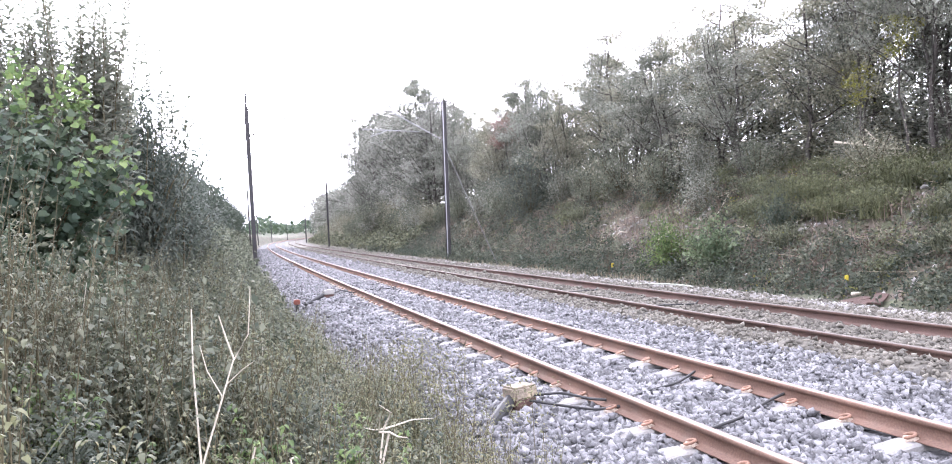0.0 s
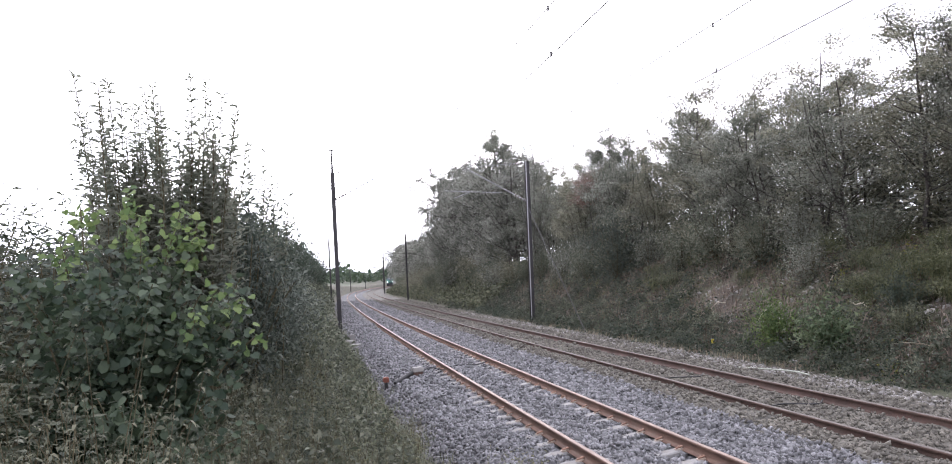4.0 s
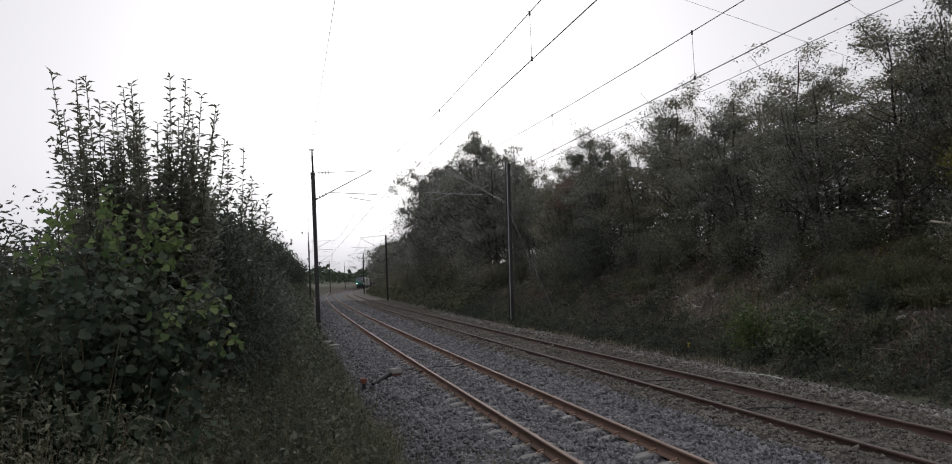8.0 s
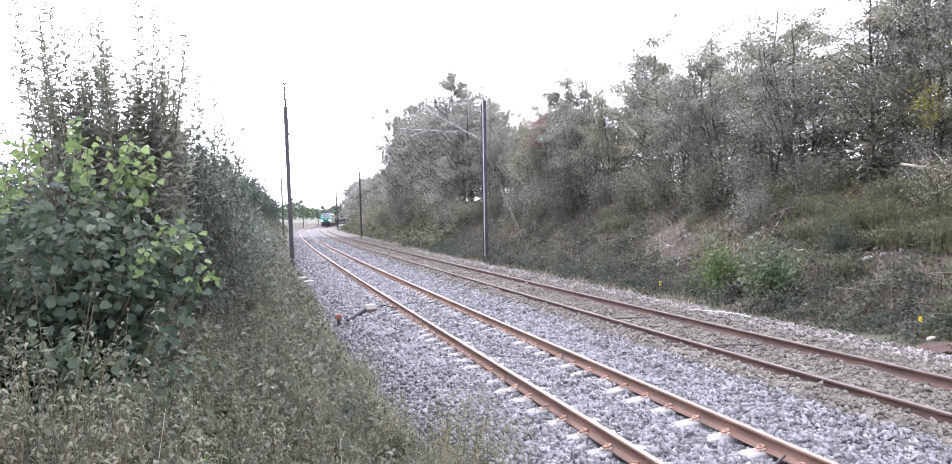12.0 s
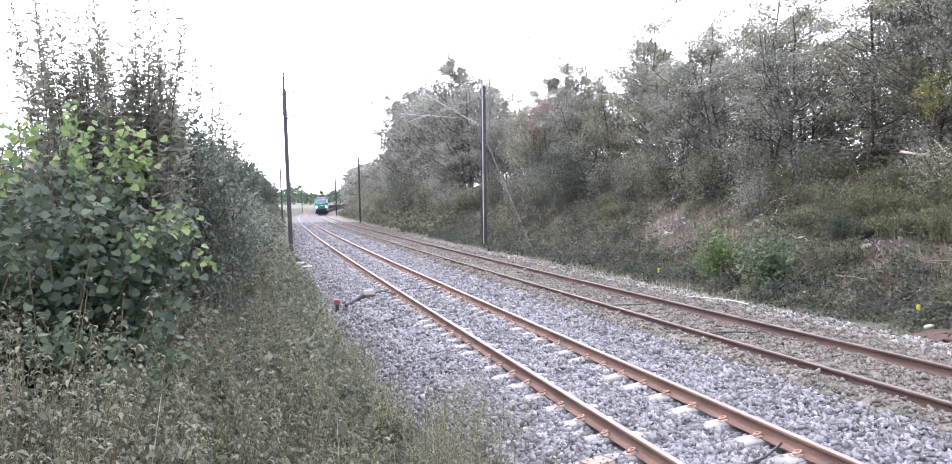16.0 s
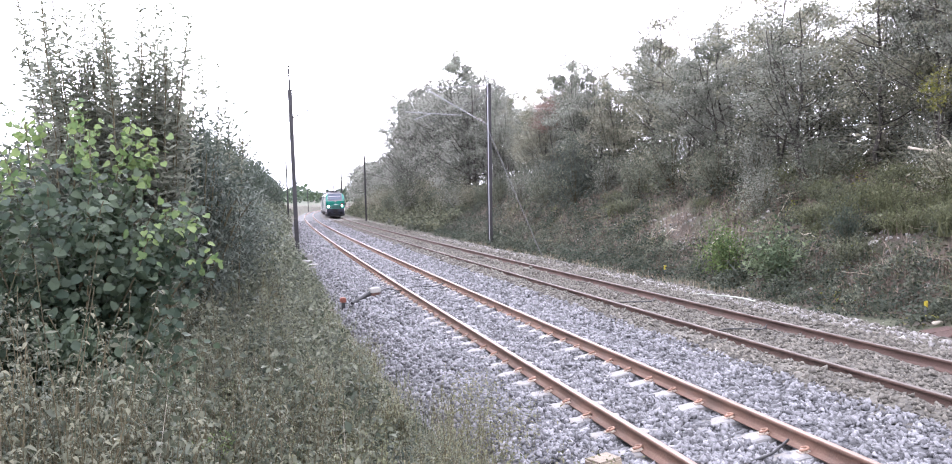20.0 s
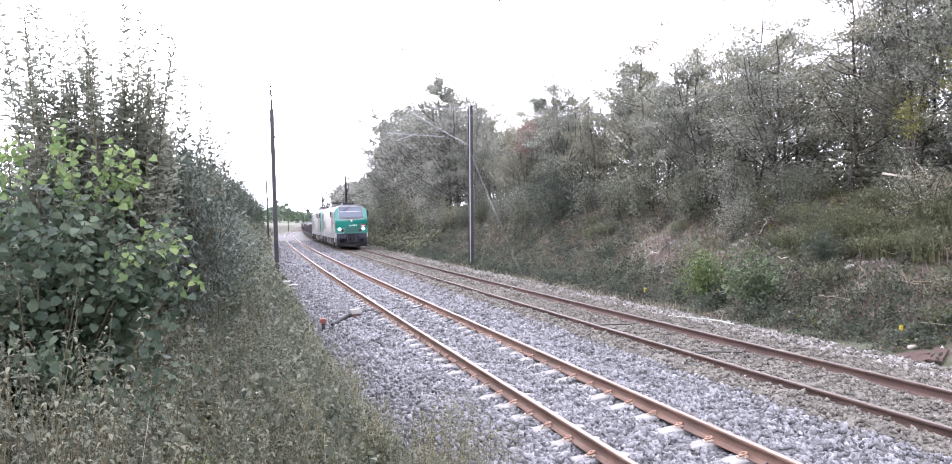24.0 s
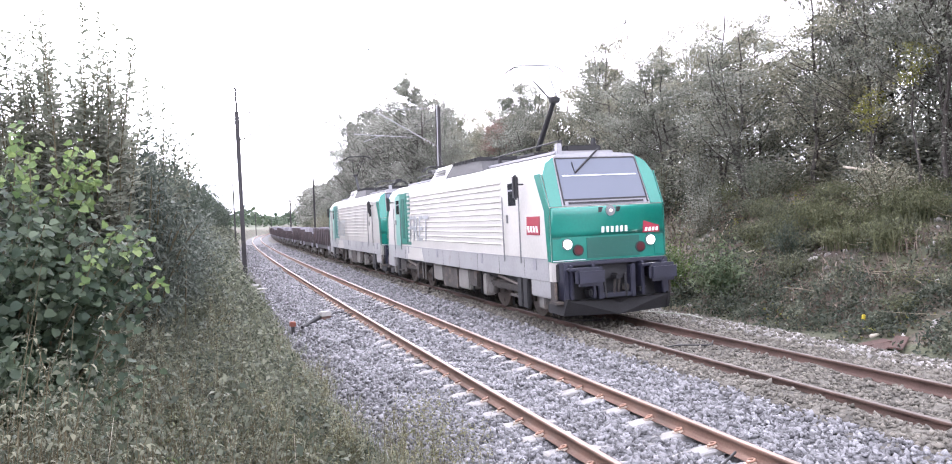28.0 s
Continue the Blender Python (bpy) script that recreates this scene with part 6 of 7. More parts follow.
    for sx in (-1, 1):
        add("corner_panel", on_face([(sx * 1.38, 1.46), (sx * 1.16, 1.46), (sx * 1.16, 2.0), (sx * 1.38, 2.0)], 0.036, 0.02), T["green_dark"], front)
    add("end_wall", box_bm(-1.20, 1.20, -0.06, 0.30, 0.42, 1.02, 0.03), T["black"], label="dark wall behind the buffer gear")
    add("drawgear_frame", box_bm(-0.46, -0.34, -0.34, -0.02, 0.55, 1.30, 0.02), T["navy"])
    add("drawgear_frame", box_bm(0.34, 0.46, -0.34, -0.02, 0.55, 1.30, 0.02), T["navy"])
    add("drawgear_beam", box_bm(-0.46, 0.46, -0.30, -0.02, 0.60, 0.70, 0.02), T["navy"])
    for sx in (-1, 1):
        for x in (0.60, 1.12):
            add("buffer_bracket", box_bm(sx * x - 0.04, sx * x + 0.04, -0.42, -0.02, 0.62, 1.36, 0.015), T["navy"])
        add("jumper_socket", box_bm(sx * 0.62 - 0.09, sx * 0.62 + 0.09, -0.40, -0.10, 0.66, 0.82, 0.03), T["black"])
        add("buffer_top_step", box_bm(sx * 0.875 - 0.36, sx * 0.875 + 0.36, -0.52, -0.10, 1.24, 1.30, 0.015), T["navy"])
    grille = add("front_grille", on_face([(-0.55, 1.47), (0.75, 1.47), (0.75, 1.92), (-0.55, 1.92)], 0.045, 0.02), T["green_dark"], front, "dark ribbed grille")
    for i in range(5):
        add("grille_bar", on_face([(-0.53, 1.51 + i * 0.08), (0.73, 1.51 + i * 0.08), (0.73, 1.535 + i * 0.08), (-0.53, 1.535 + i * 0.08)], 0.050, 0.010), T["green_dark"], grille)
    add("light_strip", on_face([(-1.38, 1.44), (-0.6, 1.44), (-0.6, 1.455), (-1.38, 1.455)], 0.04, 0.015), T["mark"], front)
    for sx in (-1, 1):
        hl = add("headlight", disc(sx * 1.03, -0.075, 1.80, 0.125, 0.06), T["chrome"])
        add("lens", disc(sx * 1.03, -0.085, 1.80, 0.088, 0.02), T["lamp"] if lit else T["chrome"], hl, "lit white headlamp lens" if lit else "")
        tl = add("tail_lamp", disc(sx * 0.77, -0.07, 1.66, 0.125, 0.05), T["black"])
        add("lens", disc(sx * 0.77, -0.078, 1.66, 0.095, 0.02), T["lamp_red"], tl, "dark red tail lamp lens")
        add("lamp_panel", on_face([(sx * 1.37, 1.47), (sx * 1.14, 1.47), (sx * 1.14, 1.92), (sx * 1.37, 1.92)], 0.04, 0.02), T["green"], front)
    top = add("top_lamp", disc(0.03, -0.115, 2.50, 0.115, 0.06), T["chrome"])
    add("lens", disc(0.03, -0.125, 2.50, 0.085, 0.02), T["chrome"], top)
    add("bulb", disc(0.03, -0.130, 2.50, 0.035, 0.02), T["lamp_small"] if lit else T["mark"], top)
    for sx in (-0.22, 0.22):
        add("horn_slot", on_face([(sx - 0.05, 2.47), (sx + 0.03, 2.47), (sx + 0.07, 2.58), (sx - 0.03, 2.58)], 0.095, 0.02), T["black"], front)
    for i in range(6):
        x = -0.19 + i * 0.115
        add("number_bar", on_face([(x, 2.02), (x + 0.055, 2.02), (x + 0.062, 2.15), (x + 0.007, 2.15)], 0.085, 0.03), T["mark"], front)
    lg = add("logo_plate", on_face([(0.84, 1.97), (1.26, 1.97), (1.25, 2.12), (0.86, 2.24)], 0.082, 0.03), T["logo"], front, "red emblem plate with white strokes")
    for i in range(4):
        x = 0.88 + i * 0.09
        add("logo_stroke", on_face([(x, 2.0), (x + 0.055, 2.0), (x + 0.075, 2.085), (x + 0.02, 2.085)], 0.09, 0.03), T["mark"], lg)
    # buffer beam, plough, coupling
    beam = add("buffer_beam", box_bm(-1.30, 1.30, -0.16, 0.35, 0.98, 1.40, 0.03), T["black"])
    add("beam_step", box_bm(-1.28, 1.28, -0.30, -0.10, 1.34, 1.42, 0.01), T["navy"], beam)
    for sx in (-1, 1):
        bf = add("buffer", box_bm(sx * 0.875 - 0.13, sx * 0.875 + 0.13, -0.72, -0.12, 0.99, 1.25, 0.05), T["navy"])
        add("buffer_plate", box_bm(sx * 0.875 - 0.34, sx * 0.875 + 0.34, -0.86, -0.70, 0.93, 1.32, 0.07), T["navy"], bf, "large dark blue buffer plate")
        add("corner_post", box_bm(sx * 1.22 - 0.06, sx * 1.22 + 0.06, -0.35, -0.02, 0.6, 1.40, 0.02), T["navy"])
        st = add("shunter_step", box_bm(sx * 1.25 - 0.2, sx * 1.25 + 0.2, -0.28, 0.1, 0.52, 0.58, 0.01), T["dirt"])
        add("step_hanger", box_bm(sx * 1.40 - 0.02, sx * 1.40 + 0.02, -0.2, 0.1, 0.58, 1.0, 0.005), T["dirt"], st)
        add("side_skirt", box_bm(sx * 1.36 - 0.07, sx * 1.36 + 0.07, 0.02, 1.15, 0.62, 1.02, 0.03), T["grey"])
    add("plough", slab(bmesh.new(), [(-1.22, -0.25, 0.27), (0.0, -0.42, 0.24), (1.22, -0.25, 0.27), (1.2, -0.42, 0.60), (0.0, -0.60, 0.60), (-1.2, -0.42, 0.60)], (0, 0.12, 0)), T["black"], label="dark plough below the buffer beam")
    add("plough_cheek", slab(bmesh.new(), [(-1.3, -0.28, 0.28), (-1.25, -0.45, 0.64), (-1.3, 0.5, 0.64), (-1.34, 0.4, 0.3)], (0.06, 0, 0)), T["black"])
    add("plough_cheek", slab(bmesh.new(), [(1.3, -0.28, 0.28), (1.25, -0.45, 0.64), (1.3, 0.5, 0.64), (1.34, 0.4, 0.3)], (-0.06, 0, 0)), T["black"])
    hook = add("coupling_hook", box_bm(-0.06, 0.06, -0.42, -0.1, 0.98, 1.12, 0.03), T["black"])
    add("coupling_link", cyl_bm((-0.05, -0.33, 1.0), (-0.05, -0.24, 0.62), 0.03, n=6), T["dirt"], hook)
    add("coupling_link", cyl_bm((0.05, -0.33, 1.0), (0.05, -0.24, 0.62), 0.03, n=6), T["dirt"], hook)
    for x in (-0.42, -0.28, 0.26, 0.42):
        add("brake_hose", cyl_bm((x, -0.22, 1.10), (x * 0.9, -0.30, 0.60), 0.028, n=6), T["black"])
    add("pipe_cock", box_bm(0.20, 0.34, -0.26, -0.14, 0.72, 0.86, 0.02), T["dirt"])
    return made


def bogie(loco, y, axle_gap):
    """A bogie with its frame, two wheelsets, springs and boxes."""
    bg = part("bogie_frame", box_bm(-1.12, 1.12, y - axle_gap / 2 - 0.35, y + axle_gap / 2 + 0.35, 0.62, 0.86, 0.04), T["dirt"], loco, "grimy bogie frame")
    for sx in (-1, 1):
        part("side_frame", box_bm(sx * 1.12 - 0.10, sx * 1.12 + 0.10, y - axle_gap / 2 - 0.45, y + axle_gap / 2 + 0.45, 0.56, 0.80, 0.05), T["dirt"], bg)
        for dy in (-axle_gap / 2, axle_gap / 2):
            part("axle_box", box_bm(sx * 1.16 - 0.12, sx * 1.16 + 0.12, y + dy - 0.17, y + dy + 0.17, 0.40, 0.68, 0.04), T["box"], bg)
            for k in (-0.28, 0.28):
                part("coil_spring", cyl_bm((sx * 1.14, y + dy + k, 0.42), (sx * 1.14, y + dy + k, 0.92), 0.075, n=10), T["dirt"], bg)
            part("sand_pipe", cyl_bm((sx * 0.86, y + dy - 0.75, 0.9), (sx * 0.80, y + dy - 0.62, 0.08), 0.025, n=6), T["black"], bg)
        part("damper", cyl_bm((sx * 1.24, y - 0.9, 0.78), (sx * 1.24, y + 0.5, 0.92), 0.045, n=8), T["steel"], bg)
    sets = []
    for dy in (-axle_gap / 2, axle_gap / 2):
        bm = cyl_bm((-0.9, 0, 0), (0.9, 0, 0), 0.09, n=10)
        for sx in (-0.78, 0.78):
            cyl_bm((sx - 0.06, 0, 0), (sx + 0.06, 0, 0), 0.575, n=28, bm=bm)
            cyl_bm((sx - 0.085, 0, 0), (sx + 0.085, 0, 0), 0.20, n=12, bm=bm)
            for a in range(6):
                c, d = 0.40 * math.cos(a * 1.047), 0.40 * math.sin(a * 1.047)
                box_bm(sx - 0.075, sx + 0.075, c - 0.05, c + 0.05, d - 0.05, d + 0.05, 0, bm)
        ws = part("wheelset", bm, T["steel"], loco, "steel wheelset with worn treads")
        ws.matrix_basis = pose(0, y + dy, 0.575)
        ws["spin_y"] = y + dy
        sets.append(ws)
    return sets


def pantograph(loco, y, raised, turn):
    base = part("pantograph_base", box_bm(-0.55, 0.55, y - 0.6, y + 0.6, 3.99, 4.05, 0.01), T["black"], loco)
    for sx in (-0.45, 0.45):
        for dy in (-0.5, 0.5):
            part("insulator", cyl_bm((sx, y + dy, 3.82), (sx, y + dy, 4.0), 0.06, n=8), M["insulator"], base)
    knee, head = ((y - 0.75 * turn, 5.35), (y + 0.45 * turn, 6.42)) if raised else ((y - 1.1 * turn, 4.36), (y + 0.6 * turn, 4.44))
    part("lower_arm", cyl_bm((0, y + 0.45 * turn, 4.2), (0, knee[0], knee[1]), 0.075, 0.06, 8), T["black"], base)
    part("knee", box_bm(-0.13, 0.13, knee[0] - 0.08, knee[0] + 0.08, knee[1] - 0.07, knee[1] + 0.07, 0.02), T["black"], base)
    for sx in (-1, 1):
        part("upper_arm", cyl_bm((sx * 0.10, knee[0], knee[1]), (sx * 0.36, head[0], head[1] - 0.04), 0.02, 0.015, 6), T["black"], base)
    for dy in (-0.16, 0.16):
        bow = bmesh.new()
        xs = [-0.80, -0.66, -0.5, 0.5, 0.66, 0.80]
        zs = [-0.20, -0.06, 0.0, 0.0, -0.06, -0.20]
        for a in range(5):
            cyl_bm((xs[a], head[0] + dy, head[1] + zs[a]), (xs[a + 1], head[0] + dy, head[1] + zs[a + 1]), 0.02, n=6, bm=bow)
        part("contact_bow", bow, T["black"], base)


def locomotive(lit, label, raised):
    loco = tagged(new("locomotive"), label, "locomotive", group="locomotives of the goods train")
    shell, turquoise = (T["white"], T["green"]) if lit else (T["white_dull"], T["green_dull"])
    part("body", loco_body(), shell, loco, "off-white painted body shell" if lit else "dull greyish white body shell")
    flip = Matrix.Translation((0, BODY_L, 0)) @ Matrix.Rotation(math.pi, 4, "Z")
    cab_end(loco, Matrix.Identity(4), lit)
    cab_end(loco, flip, False)
    part("underframe", box_bm(-1.25, 1.25, 0.4, BODY_L - 0.4, 0.86, 1.04, 0.02), T["black"], loco)
    for side in (-1, 1):
        part("lower_band", side_plate(side, 0.10, BODY_L - 0.10, 1.0, 1.48, 0.010), T["grey"], loco, "grey lower body band")
        for i in range(12):
            z = 1.74 + i * 0.155
            part("louvre", slab(bmesh.new(), [(side * 1.428, 3.0, z), (side * 1.428, 12.6, z), (side * 1.444, 12.6, z + 0.03), (side * 1.444, 3.0, z + 0.03)], (-side * 0.03, 0, 0.02)), shell, loco)
        for yc, d in ((2.15, 1), (BODY_L - 2.15, -1)):
            door = part("cab_door", side_plate(side, yc - 0.42, yc + 0.42, 1.50, 3.45, 0.016), shell if d > 0 else T["mint"], loco, "white cab door" if d > 0 else "pale green rear cab door")
            wn_ = part("door_window", side_plate(side, yc - 0.26, yc + 0.22, 2.72, 3.26, 0.026), T["dark_glass"], door)
            part("window_bar", side_plate(side, yc - 0.26, yc + 0.22, 3.07, 3.11, 0.034), T["rail_grey"], wn_)
            part("door_handle", box_bm(side * 1.46 - 0.02, side * 1.46 + 0.02, yc + 0.28, yc + 0.34, 2.3, 2.5, 0.008), T["chrome"], door)
            for hy in (yc - 0.56, yc + 0.56):
                part("handrail", cyl_bm((side * 1.48, hy, 1.35), (side * 1.48, hy, 2.95), 0.018, n=6), T["chrome"], loco, "slim grab rail")
            mr = part("mirror_arm", cyl_bm((side * 1.42, yc - d * 0.75, 3.2), (side * 1.62, yc - d * 0.80, 3.2), 0.02, n=6), T["black"], loco)
            part("mirror", box_bm(side * 1.64 - 0.06, side * 1.64 + 0.06, yc - d * 0.80 - 0.08, yc - d * 0.80 + 0.08, 2.85, 3.42, 0.04), T["black"], mr, "dark mirror housing")
            part("cab_step", box_bm(side * 1.38 - 0.06, side * 1.38 + 0.06, yc - 0.36, yc + 0.36, 0.50, 0.56, 0.01), T["dirt"], loco)
        # green panel and freight lettering at the rear half
        gp = part("green_panel", side_plate(side, 12.75, 14.75, 1.56, 3.52, 0.014), turquoise, loco, "mint green side panel")
        for i in range(12):
            part("panel_rib", side_plate(side, 12.70, 13.05 + 0.06 * (i % 2), 1.68 + i * 0.155, 1.76 + i * 0.155, 0.03), T["white"], gp, "white louvre end cut into the panel")
        pw = part("panel_window", side_plate(side, 13.62, 14.02, 1.78, 3.30, 0.022), T["green_dark"], gp, "tall dark green window strip")
        part("panel_seam", side_plate(side, 13.28, 13.295, 1.6, 3.52, 0.02), T["black"], gp)
        part("white_wedge", side_plate(side, 11.0, 13.3, 1.02, 1.46, 0.016, skew=-0.25), T["white"], loco, "white wedge across the lower band")
        for i in range(9):
            part("body_seam", side_plate(side, 1.5 + i * 1.75, 1.508 + i * 1.75, 1.02, 1.46, 0.014), T["black"], loco)
        part("band_edge", side_plate(side, 0.10, BODY_L - 0.10, 1.48, 1.495, 0.018), T["rail_grey"], loco)
        for y0, y1 in ((1.35, 1.62), (1.72, 1.98), (BODY_L - 1.98, BODY_L - 1.72)):
            part("side_step", box_bm(side * 1.40 - 0.05, side * 1.40 + 0.05, y0, y1, 0.30, 1.02, 0.02), T["black"], loco)
        part("air_tank", cyl_bm((side * 0.95, 10.2, 0.62), (side * 0.95, 11.3, 0.62), 0.20, n=14), T["dirt"], loco)
        for yy in (5.2, 5.9, 10.4, 11.4, 11.8):
            part("pipe", cyl_bm((side * 1.26, yy, 0.98), (side * 1.22, yy + 0.18, 0.34), 0.03, n=6), T["box"] if yy > 11 else T["black"], loco)
        for yy in (0.75, 2.0, 4.7, 12.2, 14.9, 16.1):
            part("hanging_box", box_bm(side * 1.22 - 0.13, side * 1.22 + 0.13, yy - 0.16, yy + 0.16, 0.34, 0.92, 0.03), T["box"] if int(yy * 10) % 2 else T["dirt"], loco)
        if lit:
            lg = part("logo_plate", side_plate(side, 0.52, 1.28, 2.02, 2.44, 0.014, skew=0.04), T["logo"], loco, "red emblem plate with white strokes")
            for k in range(4):
                part("logo_stroke", side_plate(side, 0.58 + k * 0.165, 0.68 + k * 0.165, 2.08, 2.22, 0.022, skew=-0.05), T["mark"], lg)
        for yy in (0.85, 4.6, 9.2, 13.2):
            lid = part("filler_hatch", box_bm(side * 1.435 - 0.012, side * 1.435 + 0.012, yy - 0.09, yy + 0.09, 1.22, 1.50, 0.01), T["rail_grey"], loco)
        # underfloor boxes
        for y0, y1, z0, mat in ((6.2, 7.2, 0.36, T["box"]), (7.3, 8.9, 0.30, T["dirt"]), (9.0, 10.1, 0.44, T["box"]), (5.4, 6.1, 0.5, T["dirt"])):
            part("equipment_box", box_bm(side * 1.05 - 0.28, side * 1.05 + 0.28, y0, y1, z0, 0.98, 0.04), mat, loco)
    # letters of the freight mark, on the near side and the far side
    for side in (-1, 1):
        cu = bpy.data.curves.new("letters", "FONT")
        cu.body, cu.size, cu.extrude, cu.shear = "FRET", 1.30, 0.006, 0.15
        cu.materials.append(T["grey_mark"])
        tmp = bpy.data.objects.new("letters", cu)
        scene.collection.objects.link(tmp)
        me = bpy.data.meshes.new_from_object(tmp)
        bpy.data.objects.remove(tmp)
        if side < 0:
            at = Matrix.Translation((-1.452, 12.95, 1.72)) @ Matrix(((0, 0, -1, 0), (-1, 0, 0, 0), (0, 1, 0, 0), (0, 0, 0, 1)))
        else:
            at = Matrix.Translation((1.452, 9.8, 1.72)) @ Matrix(((0, 0, 1, 0), (1, 0, 0, 0), (0, 1, 0, 0), (0, 0, 0, 1)))
        put("lettering", me, loco, "grey slanting freight lettering", at)
    # roof: pale louvred fairing, dark gear, pantographs
    fair = part("roof_fairing", slab(bmesh.new(), [(-1.0, 9.3, 3.78), (-1.0, 11.2, 3.78), (-0.84, 10.7, 4.22), (-0.84, 8.9, 4.22)], (2.0, 0, 0)), T["white"], loco, "pale louvred roof fairing")
    for i in range(5):
        part("fairing_louvre", box_bm(-0.98, -0.90, 9.35 + i * 0.06, 10.9 - i * 0.08, 3.85 + i * 0.075, 3.875 + i * 0.075, 0.005), T["rail_grey"], fair)
    part("roof_housing", slab(bmesh.new(), [(-1.0, 5.4, 3.78), (-1.0, 9.28, 3.78), (-0.84, 8.88, 4.20), (-0.84, 6.1, 4.12)], (2.0, 0, 0)), T["black"], loco, "black sloping roof housing")
    for i in range(9):
        part("housing_rib", box_bm(-0.9, 0.9, 6.2 + i * 0.3, 6.26 + i * 0.3, 4.14, 4.24, 0.01), T["black"], loco)
    part("roof_walk", box_bm(-0.75, 0.75, 1.0, 6.0, 3.86, 3.93, 0.01), T["rail_grey"], loco)
    part("roof_walk", box_bm(-0.75, 0.75, 10.2, 15.6, 3.86, 3.93, 0.01), T["rail_grey"], loco)
    for x, y, h in ((-0.5, 1.25, 0.30), (0.35, 1.2, 0.34), (-0.1, 4.4, 0.26), (0.4, 4.9, 0.3), (-0.45, 5.5, 0.24), (0.1, 10.9, 0.3), (-0.4, 11.6, 0.26)):
        part("roof_insulator", cyl_bm((x, y, 3.88), (x, y, 3.9 + h), 0.08, 0.05, 8), T["black"], loco)
    part("roof_busbar", cyl_bm((-0.45, 1.25, 4.2), (-0.45, 15.2, 4.15), 0.02, n=6), T["black"], loco)
    part("roof_box", box_bm(-0.45, 0.45, 1.0, 1.9, 3.9, 4.06, 0.03), T["black"], loco)
    part("antenna", box_bm(-0.72, -0.60, 0.92, 1.1, 3.8, 4.1, 0.02), T["rail_grey"], loco)
    pantograph(loco, 3.3, raised == "front", 1)
    pantograph(loco, BODY_L - 3.3, raised == "rear", -1)
    sets = bogie(loco, 3.3, 2.6) + bogie(loco, BODY_L - 3.3, 2.6)
    return loco, sets


def wagon(length, load_kind, label):
    """A low four-axle wagon with ribbed sides. y = 0 at its front end."""
    w = tagged(new("goods_wagon"), label, "goods wagon", group="wagons of the goods train")
    deck = part("deck", box_bm(-1.30, 1.30, 0.1, length - 0.1, 1.02, 1.22, 0.02), T["wagon_dark"], w)
    for sx in (-1, 1):
        part("sole_bar", box_bm(sx * 1.18 - 0.06, sx * 1.18 + 0.06, 0.1, length - 0.1, 0.72, 1.02, 0.01), T["wagon_dark"], w)
        n = int(length / 1.1)
        part("side_board", box_bm(sx * 1.30 - 0.03, sx * 1.30 + 0.03, 0.15, length - 0.15, 1.22, 1.52 if load_kind else 1.95, 0.01), T["wagon_red"], w, "dark oxide-red side")
        for i in range(n + 1):
            y = 0.25 + i * (length - 0.5) / n
            part("stake", box_bm(sx * 1.36 - 0.05, sx * 1.36 + 0.05, y - 0.06, y + 0.06, 1.0, 1.85 if load_kind else 2.15, 0.01), T["wagon_red"], w)
        for y in (0.9, length - 0.9):
            part("label_board", box_bm(sx * 1.27 - 0.02, sx * 1.27 + 0.02, y - 0.55, y + 0.55, 0.66, 1.0, 0.01), T["load"], w, "pale label board")
        for end, d in ((0.1, -1), (length - 0.1, 1)):
            part("buffer", cyl_bm((sx * 0.875, end, 1.05), (sx * 0.875, end + d * 0.5, 1.05), 0.10, 0.16, 10), T["wagon_dark"], w)
    for y in (0.15, length - 0.15):
        part("end_board", box_bm(-1.30, 1.30, y - 0.04, y + 0.04, 1.22, 1.70 if load_kind else 1.95, 0.01), T["wagon_red"], w)
    if load_kind:
        rng_ = np.random.RandomState(int(length * 10))
        for i in range(int(length / 2.2)):
            part("load", box_bm(-1.1, 1.1, 0.4 + i * 2.1, 2.2 + i * 2.1, 1.23, 1.75 + rng_.uniform(0, 0.4), 0.06), T["load"], w, "grey-violet load above the sides")
    sets = []
    for y in (1.7, length - 1.7):
        fr = part("bogie_frame", box_bm(-1.0, 1.0, y - 1.25, y + 1.25, 0.42, 0.66, 0.04), T["dirt"], w)
        for sx in (-1, 1):
            for dy in (-0.9, 0.9):
                part("axle_box", box_bm(sx * 1.06 - 0.08, sx * 1.06 + 0.08, y + dy - 0.16, y + dy + 0.16, 0.30, 0.62, 0.03), T["box"], fr)
            part("spring", box_bm(sx * 1.06 - 0.05, sx * 1.06 + 0.05, y - 0.35, y + 0.35, 0.36, 0.60, 0.03), T["box"], fr)
        for dy in (-0.9, 0.9):
            bm = cyl_bm((-0.85, 0, 0), (0.85, 0, 0), 0.07, n=8)
            for sx in (-0.78, 0.78):
                cyl_bm((sx - 0.06, 0, 0), (sx + 0.06, 0, 0), 0.46, n=20, bm=bm)
            ws = part("wheelset", bm, T["steel"], w)
            ws.matrix_basis = pose(0, y + dy, 0.46)
    return w


